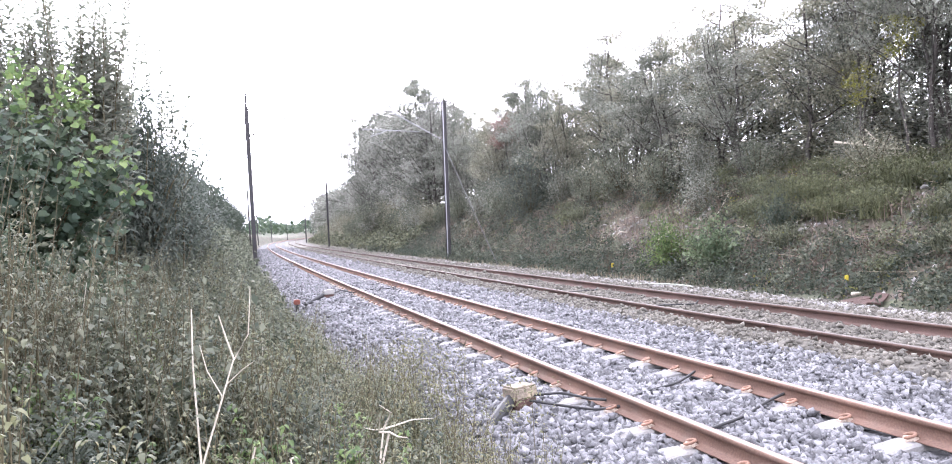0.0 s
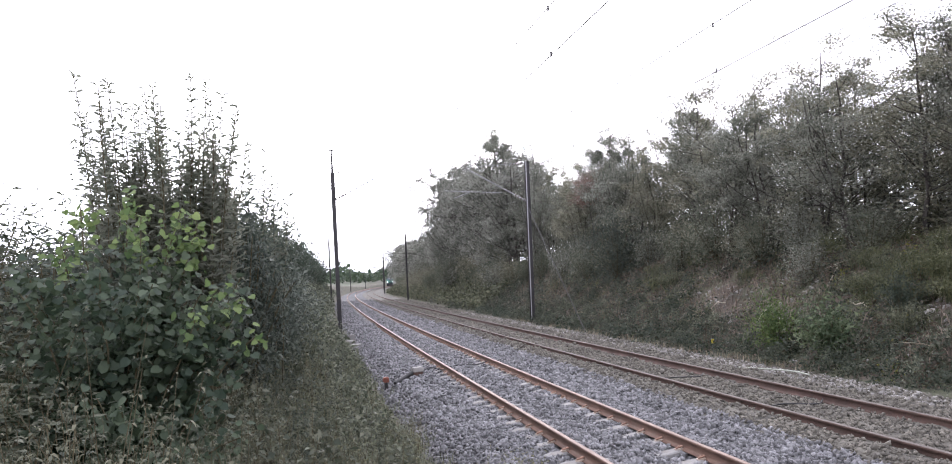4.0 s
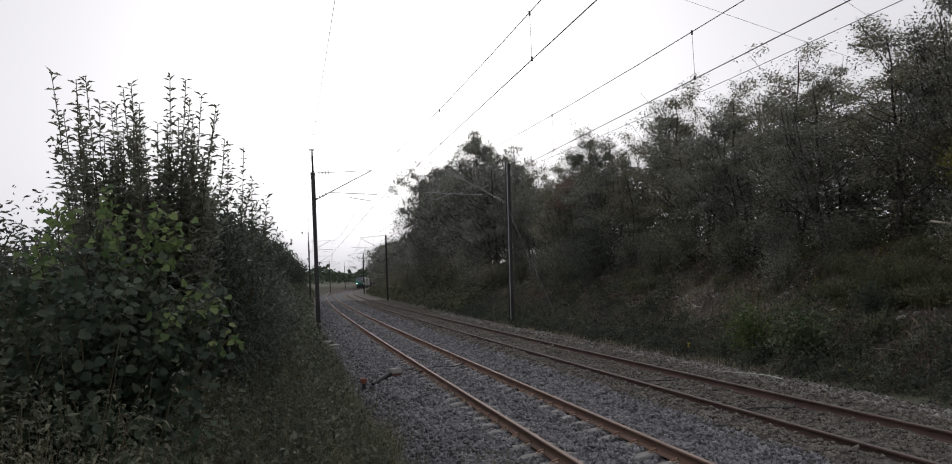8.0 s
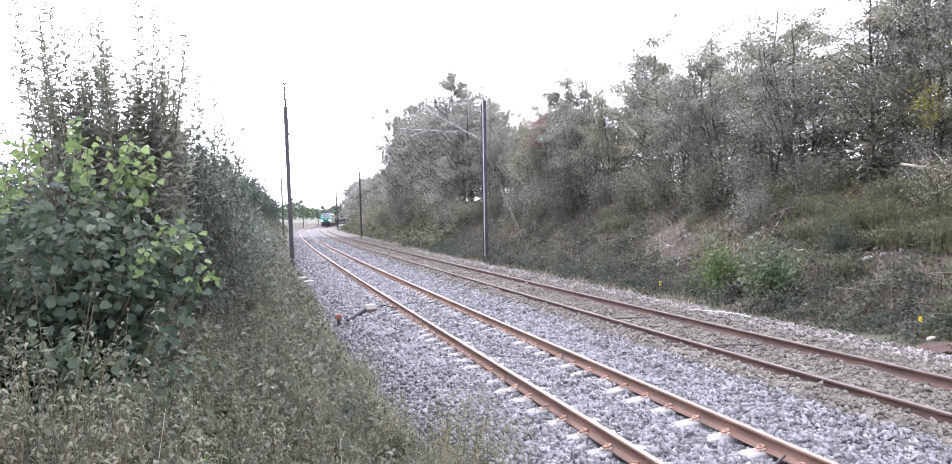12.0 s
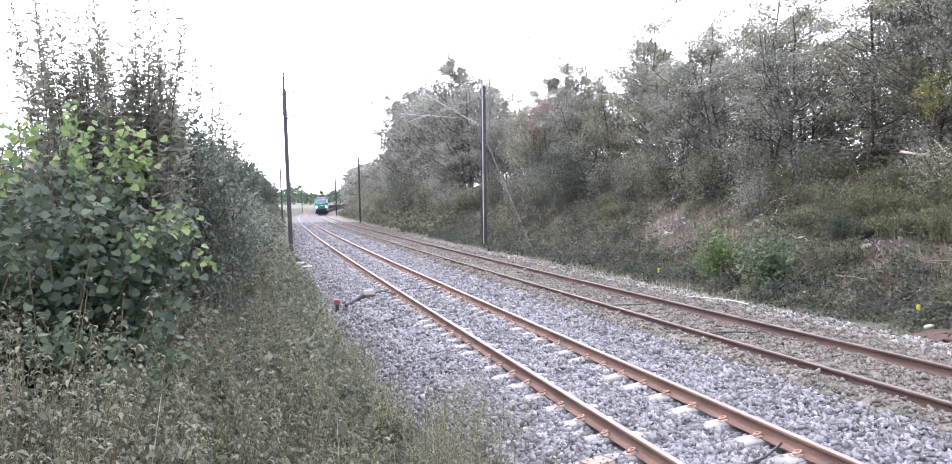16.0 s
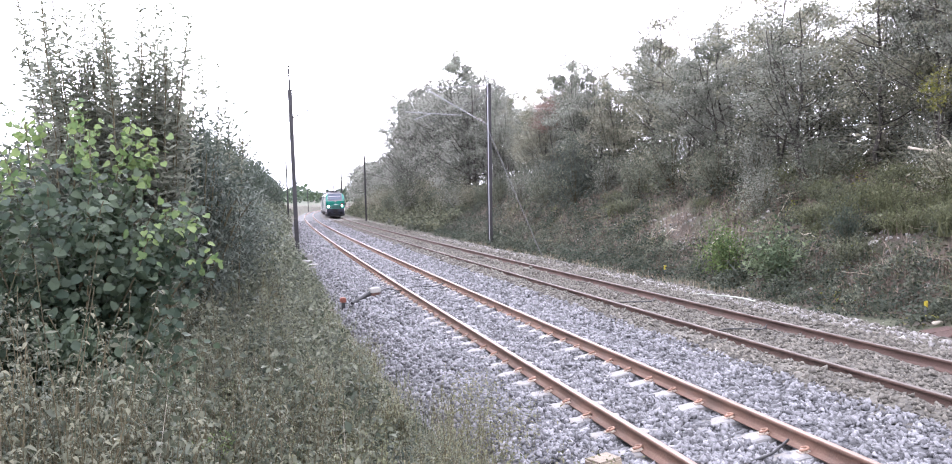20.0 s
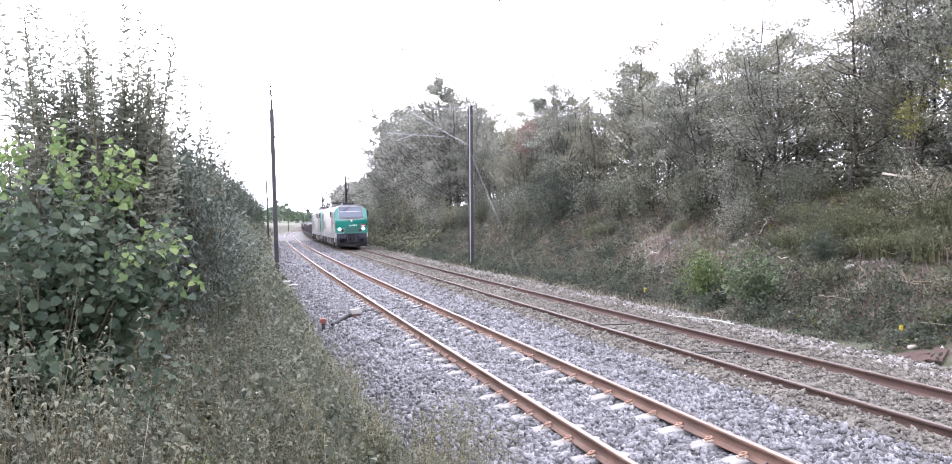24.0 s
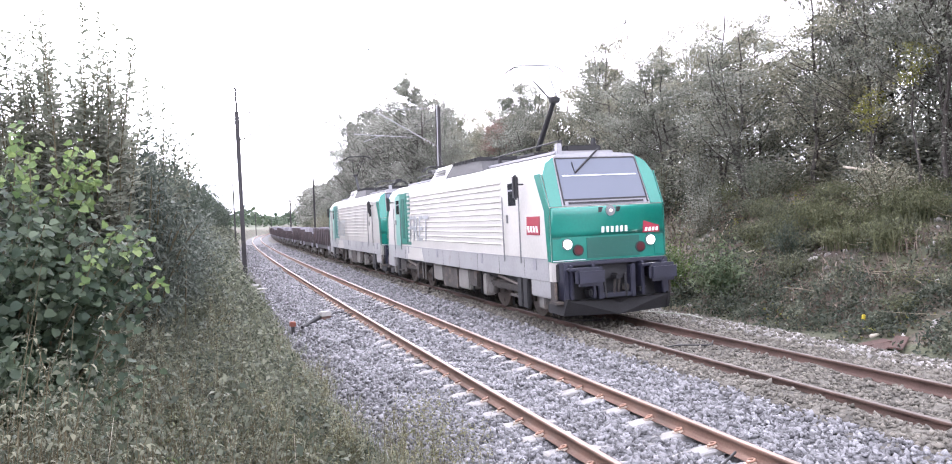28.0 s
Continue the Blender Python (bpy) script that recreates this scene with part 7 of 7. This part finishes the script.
loco_1, sets_1 = locomotive(True, "white and green electric locomotive hauling a goods train", "front")
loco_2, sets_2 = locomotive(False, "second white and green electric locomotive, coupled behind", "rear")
wagon_a = wagon(9.0, False, "low dark red goods wagon with upright stakes")
wagon_b = wagon(9.0, True, "low dark red goods wagon with a pale grey load")
TRAIN = [(loco_1, 0.0, BODY_L), (loco_2, 18.5, BODY_L)]
at = 18.5 + BODY_L + 1.3
for i in range(14):
    if i == 0:
        w = wagon_a
    elif i == 1:
        w = wagon_b
    else:
        w = copy_thing(wagon_a if i % 3 == 2 else wagon_b, Matrix.Identity(4))
    TRAIN.append((w, at, 9.0))
    at += 10.5

# ---- small things beside the track ----------------------------------------
def cable(points, r, name, label, mat=None, parent=None):
    pts = np.array(points, float)
    t = np.linspace(0, len(pts) - 1, (len(pts) - 1) * 6 + 1)
    # smooth run through the given points
    out = np.stack([np.interp(t, np.arange(len(pts)), pts[:, a]) for a in range(3)], 1)
    for _ in range(3):
        out[1:-1] = (out[:-2] + 2 * out[1:-1] + out[2:]) / 4
    v, f = tubes([(out, np.full(len(out), r))], 6)
    ob = put(name, mesh_of(name, v, f, mat or M["cable"], True), parent)
    if parent is None:
        tagged(ob, label, "cable")
    return ob


def connection_box(x, y, z, turn, label, size=1.0):
    """A pale box on a short black duct, with two cables to the rail."""
    b = tagged(new("connection_box"), label, "connection box")
    b.matrix_basis = pose(x, y, z, 0, 0, turn)
    k = size
    part("lid", box_bm(-0.15 * k, 0.15 * k, -0.11 * k, 0.11 * k, 0.0, 0.13, 0.02), M["box_lid"] if size > 1.01 else M["wood_block"], b, "weathered pale lid")
    part("case", box_bm(-0.14 * k, 0.14 * k, -0.10 * k, 0.10 * k, -0.12, 0.0, 0.01), M["rust_sheet"], b)
    part("duct", cyl_bm((-0.12 * k, 0, 0.0), (-0.75 * k, -0.28 * k, -0.22), 0.065, 0.06, 10), M["cable"], b, "black duct running into the stones")
    return b


connection_box(2.98, 6.77, -0.10, 20, "pale wooden-lidded connection box on the ballast shoulder")
cable([(3.10, 6.72, -0.08), (3.35, 6.55, -0.05), (3.55, 6.35, -0.10), (3.69, 6.26, -0.11)], 0.014, "cable", "black bonding cable from the box to the rail")
cable([(3.05, 6.68, -0.12), (3.3, 6.35, -0.14), (3.5, 6.1, -0.15), (3.70, 6.0, -0.12)], 0.014, "cable", "black bonding cable from the box to the rail")
cable([(3.78, 6.25, -0.15), (4.3, 6.6, -0.17), (4.8, 6.75, -0.16), (5.14, 6.95, -0.11)], 0.014, "cable", "black cable between the two rails")
connection_box(2.95, 22.3, -0.10, 14, "pale-lidded connection box beside the near rail", 1.05)
cable([(3.12, 22.3, -0.08), (3.35, 22.5, -0.02), (3.6, 22.3, -0.10), (3.75, 22.4, -0.12)], 0.016, "cable", "black bonding cable from the box to the rail")
cable([(2.2, 22.0, -0.50), (2.45, 22.1, -0.30), (2.7, 22.2, -0.16), (2.85, 22.25, -0.06)], 0.032, "duct", "thick black duct from the marker post to the box")
cable([(3.9, 23.3, -0.17), (4.4, 23.6, -0.16), (4.9, 23.3, -0.16), (5.25, 23.6, -0.12)], 0.016, "cable", "black cable between the two rails")
cable([(3.9, 19.6, -0.17), (4.5, 19.5, -0.16), (5.0, 19.8, -0.16), (5.22, 20.0, -0.12)], 0.014, "cable", "black cable between the two rails")
cable([(3.85, 5.0, -0.17), (4.5, 5.2, -0.15), (4.95, 5.5, -0.14), (5.2, 5.55, -0.10)], 0.014, "cable", "black cable between the two rails")
cable([(7.75, 16.9, -0.10), (8.2, 17.1, -0.12), (8.8, 16.8, -0.12), (9.05, 17.2, -0.10)], 0.014, "cable", "black cable across the far track")
cable([(7.75, 12.6, -0.10), (8.3, 12.9, -0.12), (8.8, 12.5, -0.12), (9.05, 12.8, -0.10)], 0.014, "cable", "black cable across the far track")

# short post with a red cap
rp = tagged(new("marker_post"), "short dark marker post with a red cap in the ballast shoulder", "marker post")
rp.matrix_basis = pose(2.05, 22.3, -0.62)
part("stake", box_bm(-0.045, 0.045, -0.045, 0.045, -0.1, 0.30, 0.01), M["cable"], rp)
part("cap", box_bm(-0.085, 0.085, -0.085, 0.085, 0.30, 0.44, 0.02), M["red"], rp, "faded red cap")

# concrete pads before the mast of the near track
for x, y, w, d, h in ((1.95, 40.0, 0.30, 0.5, 0.12), (2.05, 37.6, 0.42, 0.35, 0.10), (2.15, 40.9, 0.16, 0.16, 0.34)):
    pad = part("concrete_pad", box_bm(-w, w, -d, d, -0.3, h, 0.03), M["concrete"])
    pad.matrix_basis = pose(x, y, float(soil_at(x, y)) + 0.14, 0, 0, 8)
    tagged(pad, "low weathered concrete pad near the mast's foot", "concrete pad", group="concrete pads by the mast")


def yellow_marker(x, y, label):
    m = tagged(new("marker_post"), label, "marker post", group="yellow marker posts")
    z = max(soil_at(x, y), -0.3)
    m.matrix_basis = pose(x, y, z, 4, 3, 20)
    part("stake", cyl_bm((0, 0, -0.2), (0, 0, 0.30), 0.02, n=8), M["mast_mid"], m)
    part("plate", box_bm(-0.055, 0.055, -0.02, 0.02, 0.27, 0.41, 0.012), M["yellow"], m, "small yellow plate")


yellow_marker(12.0, 22.1, "small yellow marker post at the foot of the bank")
yellow_marker(12.2, 12.3, "small yellow marker post half hidden by weeds")

# rusty boards, pale stones and the hose at the foot of the bank
for x, y, w, d, turn in ((11.5, 11.2, 0.34, 0.14, 20), (11.85, 11.1, 0.42, 0.12, 35), (11.65, 11.45, 0.28, 0.12, -8)):
    b = part("board", box_bm(-w, w, -d, d, 0.0, 0.035, 0.008), M["rust_sheet"])
    b.matrix_basis = pose(x, y, max(soil_at(x, y), -0.35) + 0.05, 4, -6, turn)
    tagged(b, "rust-brown board lying on the ground", "board", group="boards at the foot of the bank")


def rock(x, y, z, r, seed, label="pale broken stone lying on the slope"):
    rng_ = np.random.RandomState(seed)
    bm = bmesh.new()
    bmesh.ops.create_icosphere(bm, subdivisions=2, radius=1)
    cuts = rng_.normal(0, 1, (7, 3))
    cuts /= np.linalg.norm(cuts, axis=1, keepdims=True)
    for v in bm.verts:
        p = np.array(v.co)
        for c in cuts:
            e = p @ c - 0.62
            if e > 0:
                p = p - c * e * 0.9
        v.co = Vector(p * np.array([1.3, 1.0, 0.62]) * r)
    ob = part("rock", bm, M["stone_pale"])
    ob.matrix_basis = pose(x, y, z, rng_.uniform(-15, 15), rng_.uniform(-15, 15), rng_.uniform(0, 360))
    return tagged(ob, label, "rock", group="pale rocks on the slope")


log = tagged(part("log", cyl_bm((-0.2, 0, 0), (0.2, 0, 0), 0.04, 0.03, 10), M["dead_wood"], smooth=True), "short bleached log lying at the foot of the bank", "log")
log.matrix_basis = pose(11.95, 11.75, max(soil_at(11.95, 11.75), -0.35) + 0.09, 0, 4, 28)
rngs = np.random.RandomState(77)
for x, y, r in ((14.28, 15.9, 0.22), (14.5, 15.6, 0.15), (14.1, 16.2, 0.12), (15.3, 14.9, 0.26), (15.6, 14.3, 0.30), (15.9, 15.2, 0.2), (12.9, 11.2, 0.16), (13.2, 11.0, 0.12), (13.6, 21.6, 0.16), (14.4, 22.6, 0.2), (14.9, 21.5, 0.14), (16.2, 16.0, 0.2), (15.2, 17.2, 0.14), (14.9, 25.4, 0.2), (15.3, 26.5, 0.16), (13.0, 15.2, 0.12)):
    rock(x, y, soil_at(x, y) + 0.12 * r, 0.62 * r, int(x * 100 + y))
rock(2.75, 5.55, -0.46, 0.16, 5, "large grey stone at the edge of the ballast")
cable([(10.4, 17.9, -0.15), (10.5, 17.4, -0.13), (10.8, 16.8, -0.13), (10.95, 16.3, -0.14), (10.9, 15.8, -0.15)], 0.017, "hose", "pale hose lying at the foot of the bank", M["hose"])


def dead_branch(points, r, seed, label, twigs=5, mat=None):
    rng_ = np.random.RandomState(seed)
    pts = np.array(points, float)
    paths = [(pts, np.linspace(r, r * 0.4, len(pts)))]
    for i in range(twigs):
        k = rng_.randint(1, len(pts))
        e = rng_.normal(0, 1, 3) * np.array([1, 1, 0.6]) + (pts[-1] - pts[0]) * 0.3
        ln = np.linalg.norm(pts[-1] - pts[0]) * rng_.uniform(0.15, 0.35)
        e = e / np.linalg.norm(e) * ln
        paths.append((np.stack([pts[k], pts[k] + e * 0.5 + rng_.normal(0, 0.02, 3), pts[k] + e]), np.array([r * 0.5, r * 0.35, r * 0.15])))
    v, f = tubes(paths, 6)
    return tagged(put("dead_branch", mesh_of("dead_branch", v, f, mat or M["dead_wood"], True)), label, "dead branch")


def on_soil(x, y, up=0.0):
    return (x, y, soil_at(x, y) + up)


dead_branch([on_soil(17.0, 17.6, 0.95), on_soil(17.1, 16.9, 0.8), on_soil(17.2, 16.2, 0.6), on_soil(17.2, 15.4, 0.5)], 0.042, 1, "bleached dead branch at the crest of the slope", 4)
dead_branch([on_soil(17.2, 16.0, 0.4), on_soil(17.3, 16.5, 0.85), on_soil(17.3, 16.8, 1.15)], 0.035, 2, "bleached dead branch at the crest of the slope", 2)
for i in range(26):
    x, y = rngs.uniform(13.4, 16.6), rngs.uniform(13.5, 30)
    a, ln = rngs.uniform(0, 6.28), rngs.uniform(0.5, 1.3)
    dead_branch([on_soil(x, y, 0.12), on_soil(x + 0.5 * ln * math.cos(a), y + 0.5 * ln * math.sin(a), 0.26), on_soil(x + ln * math.cos(a), y + ln * math.sin(a), 0.2)], rngs.uniform(0.012, 0.028), 30 + i, "dry brushwood lying on the slope", 5, M["dead_wood"] if i % 3 == 0 else M["brush"])
# bleached stalks standing among the near weeds
for x, y, h, lean, sd in ((0.62, 2.05, 0.95, 0.10, 3), (0.50, 2.1, 0.85, -0.06, 4), (0.82, 2.9, 0.8, 0.05, 6), (0.2, 2.6, 0.7, 0.08, 8)):
    z = soil_at(x, y)
    dead_branch([(x, y, z), (x + lean * 0.4, y, z + 0.45 * h), (x + lean * 0.7, y + 0.02, z + 0.75 * h), (x + lean * 1.4, y + 0.03, z + h)], 0.009, sd, "pale dead stalk standing among the weeds", 3)

# ---- ballast stones -------------------------------------------------------
def stones(rng, x, y, z, size):
    """Broken stones: six-cornered lumps, skewed and tipped, one at each place."""
    n = len(x)
    base = np.array([[1.15, 0, 0], [-1.15, 0, 0], [0, 1.15, 0], [0, -1.15, 0], [0, 0, 1.0], [0, 0, -1.0]])
    v = base[None] + rng.uniform(-0.5, 0.5, (n, 6, 3))
    v *= (size * rng.uniform(0.6, 1.4, n))[:, None, None] * rng.uniform(0.7, 1.25, (n, 1, 3)) * 0.5
    a, b, c = rng.uniform(0, 6.28, n), rng.normal(0, 0.6, n), rng.normal(0, 0.6, n)
    ca, sa, cb, sb, cc, sc = np.cos(a), np.sin(a), np.cos(b), np.sin(b), np.cos(c), np.sin(c)
    o, i = np.zeros(n), np.ones(n)
    rz = np.stack([np.stack([ca, -sa, o], 1), np.stack([sa, ca, o], 1), np.stack([o, o, i], 1)], 1)
    rx = np.stack([np.stack([i, o, o], 1), np.stack([o, cb, -sb], 1), np.stack([o, sb, cb], 1)], 1)
    ry = np.stack([np.stack([cc, o, sc], 1), np.stack([o, i, o], 1), np.stack([-sc, o, cc], 1)], 1)
    r = rz @ rx @ ry
    v = np.einsum("nij,nkj->nki", r, v) + np.stack([x, y, z], 1)[:, None]
    q = np.array([[0, 2, 4], [2, 1, 4], [1, 3, 4], [3, 0, 4], [2, 0, 5], [1, 2, 5], [3, 1, 5], [0, 3, 5]])
    return v.reshape(-1, 3), (np.arange(n)[:, None, None] * 6 + q[None]).reshape(-1, 3)


def stone_field(seed, n, s0, s1, u0, u1, size, height, mat, label, parent, power=1.6, skip_rails=()):
    rng = np.random.RandomState(seed)
    s = s0 + (s1 - s0) * rng.uniform(0, 1, n) ** power
    u = rng.uniform(u0, u1, n)
    keep = np.ones(n, bool)
    for c in skip_rails:
        keep &= np.abs(u - c) > 0.10
    # sleepers' tops stay mostly bare beside the rails
    if parent is track_1:
        k = (s - SLEEPER_FIRST) / SLEEPER_STEP
        onto = np.abs(k - np.round(k)) * SLEEPER_STEP < 0.115
        seat = (np.abs(np.abs(u) - GAUGE_HALF) < 0.33)
        keep &= ~(onto & seat & (rng.uniform(0, 1, n) > 0.16))
    s, u = s[keep], u[keep]
    x, y = plan(s, u)
    z = height(s, u) + rng.uniform(-0.2, 0.35, len(s)) * size
    ob = put("ballast", mesh_of("ballast", *stones(rng, x, y, z, np.full(len(s), size)), mat), parent, label)
    ob["kind"] = "stuff"
    return ob


RAILS_1, RAILS_2 = (-GAUGE_HALF, GAUGE_HALF), (SPACING - GAUGE_HALF, SPACING + GAUGE_HALF)
stone_field(1, 40000, 4.5, 17, -2.75, 2.55, 0.066, ballast_z, M["stone"], "grey crushed stones of the near track", track_1, 1.15, RAILS_1)
stone_field(7, 9000, -8, 4.5, -2.75, 2.55, 0.075, ballast_z, M["stone"], "grey crushed stones of the near track", track_1, 0.7, RAILS_1)
stone_field(2, 34000, 17, 42, -2.75, 2.55, 0.078, ballast_z, M["stone"], "grey crushed stones of the near track", track_1, 1.25, RAILS_1)
stone_field(3, 16000, 42, 120, -2.8, 2.6, 0.12, ballast_z, M["stone"], "grey crushed stones of the near track", track_1, 1.4, RAILS_1)
stone_field(4, 30000, 5, 26, 2.5, 7.3, 0.060, ballast2_z, M["stone_old"], "brownish old crushed stones of the far track", track_2, 1.2, RAILS_2)
stone_field(5, 20000, 26, 110, 2.5, 7.4, 0.10, ballast2_z, M["stone_old"], "brownish old crushed stones of the far track", track_2, 1.4, RAILS_2)
stone_field(6, 6000, 5, 60, 5.9, 7.3, 0.075, ballast2_z, M["stone_pale"], "pale stones along the edge of the far track", track_2, 1.3)

# the stones nearest to the eye, one by one
rng = np.random.RandomState(9)
PIECES = []
for i in range(12):
    v, f = stones(rng, np.zeros(1), np.zeros(1), np.zeros(1), np.full(1, 0.075))
    PIECES.append(mesh_of("stone", v, f, M["stone_piece"]))
for i in range(280):
    s, u = rng.uniform(5.2, 9.5), rng.uniform(-2.5, 0.6)
    if min(abs(u + GAUGE_HALF), abs(u - GAUGE_HALF)) < 0.3:
        u -= 0.5
    x, y = plan(s, u)
    put("stone", PIECES[i % 12], track_1, at=pose(x, y, float(ballast_z(s, u)) + 0.025, rng.uniform(0, 360), rng.uniform(0, 360), rng.uniform(0, 360)))

# broken rock lying in the worn patches of the far bank
rng = np.random.RandomState(12)
s, u = rng.uniform(6, 34, 5200), rng.uniform(7.6, 13.2, 5200)
x, y = plan(s, u)
worn = bare(x, y)
chips = stones(rng, x[worn], y[worn], ground_z(s, u)[worn] + 0.02, rng.uniform(0.03, 0.17, worn.sum()) ** 1.15)
tagged(put("rubble", mesh_of("rubble", *chips, M["stone_pale"])), "pale rubble in the worn patches of the slope", "rubble", kind="stuff")


# ---- what moves -----------------------------------------------------------
SPEED, FACE_AT_END = 13.4, 15.6


def on_track(s_front, length):
    """Pose of a vehicle whose front is at length s_front, resting on both its bogies."""
    ax, ay = plan(s_front + 0.2 * length, SPACING)
    bx, by = plan(s_front + 0.8 * length, SPACING)
    turn = math.atan2(bx - ax, by - ay)
    dx, dy = (bx - ax) / math.hypot(bx - ax, by - ay), (by - ay) / math.hypot(bx - ax, by - ay)
    return pose(ax - dx * 0.2 * length, ay - dy * 0.2 * length, 0.0, 0, 0, -math.degrees(turn))


def motions():
    for thing, behind, length in TRAIN:
        rows = []
        for t in np.arange(0, 28.01, 1.0):
            s = s_at(FACE_AT_END) + SPEED * (28 - t) + behind
            rows.append((float(t), on_track(s, length)))
        walk(thing, rows)
    # the locomotives' wheels roll; they are far away before the 22nd second
    for sets in (sets_1, sets_2):
        for ws in sets:
            y = ws["spin_y"]
            rows = [(0.0, pose(0, y, 0.575))]
            for i in range(181):
                t = 22 + i / 30
                turn = -math.degrees(SPEED * (t - 22) / 0.575)
                rows.append((t, pose(0, y, 0.575, -turn)))
            walk(ws, rows)


motions()
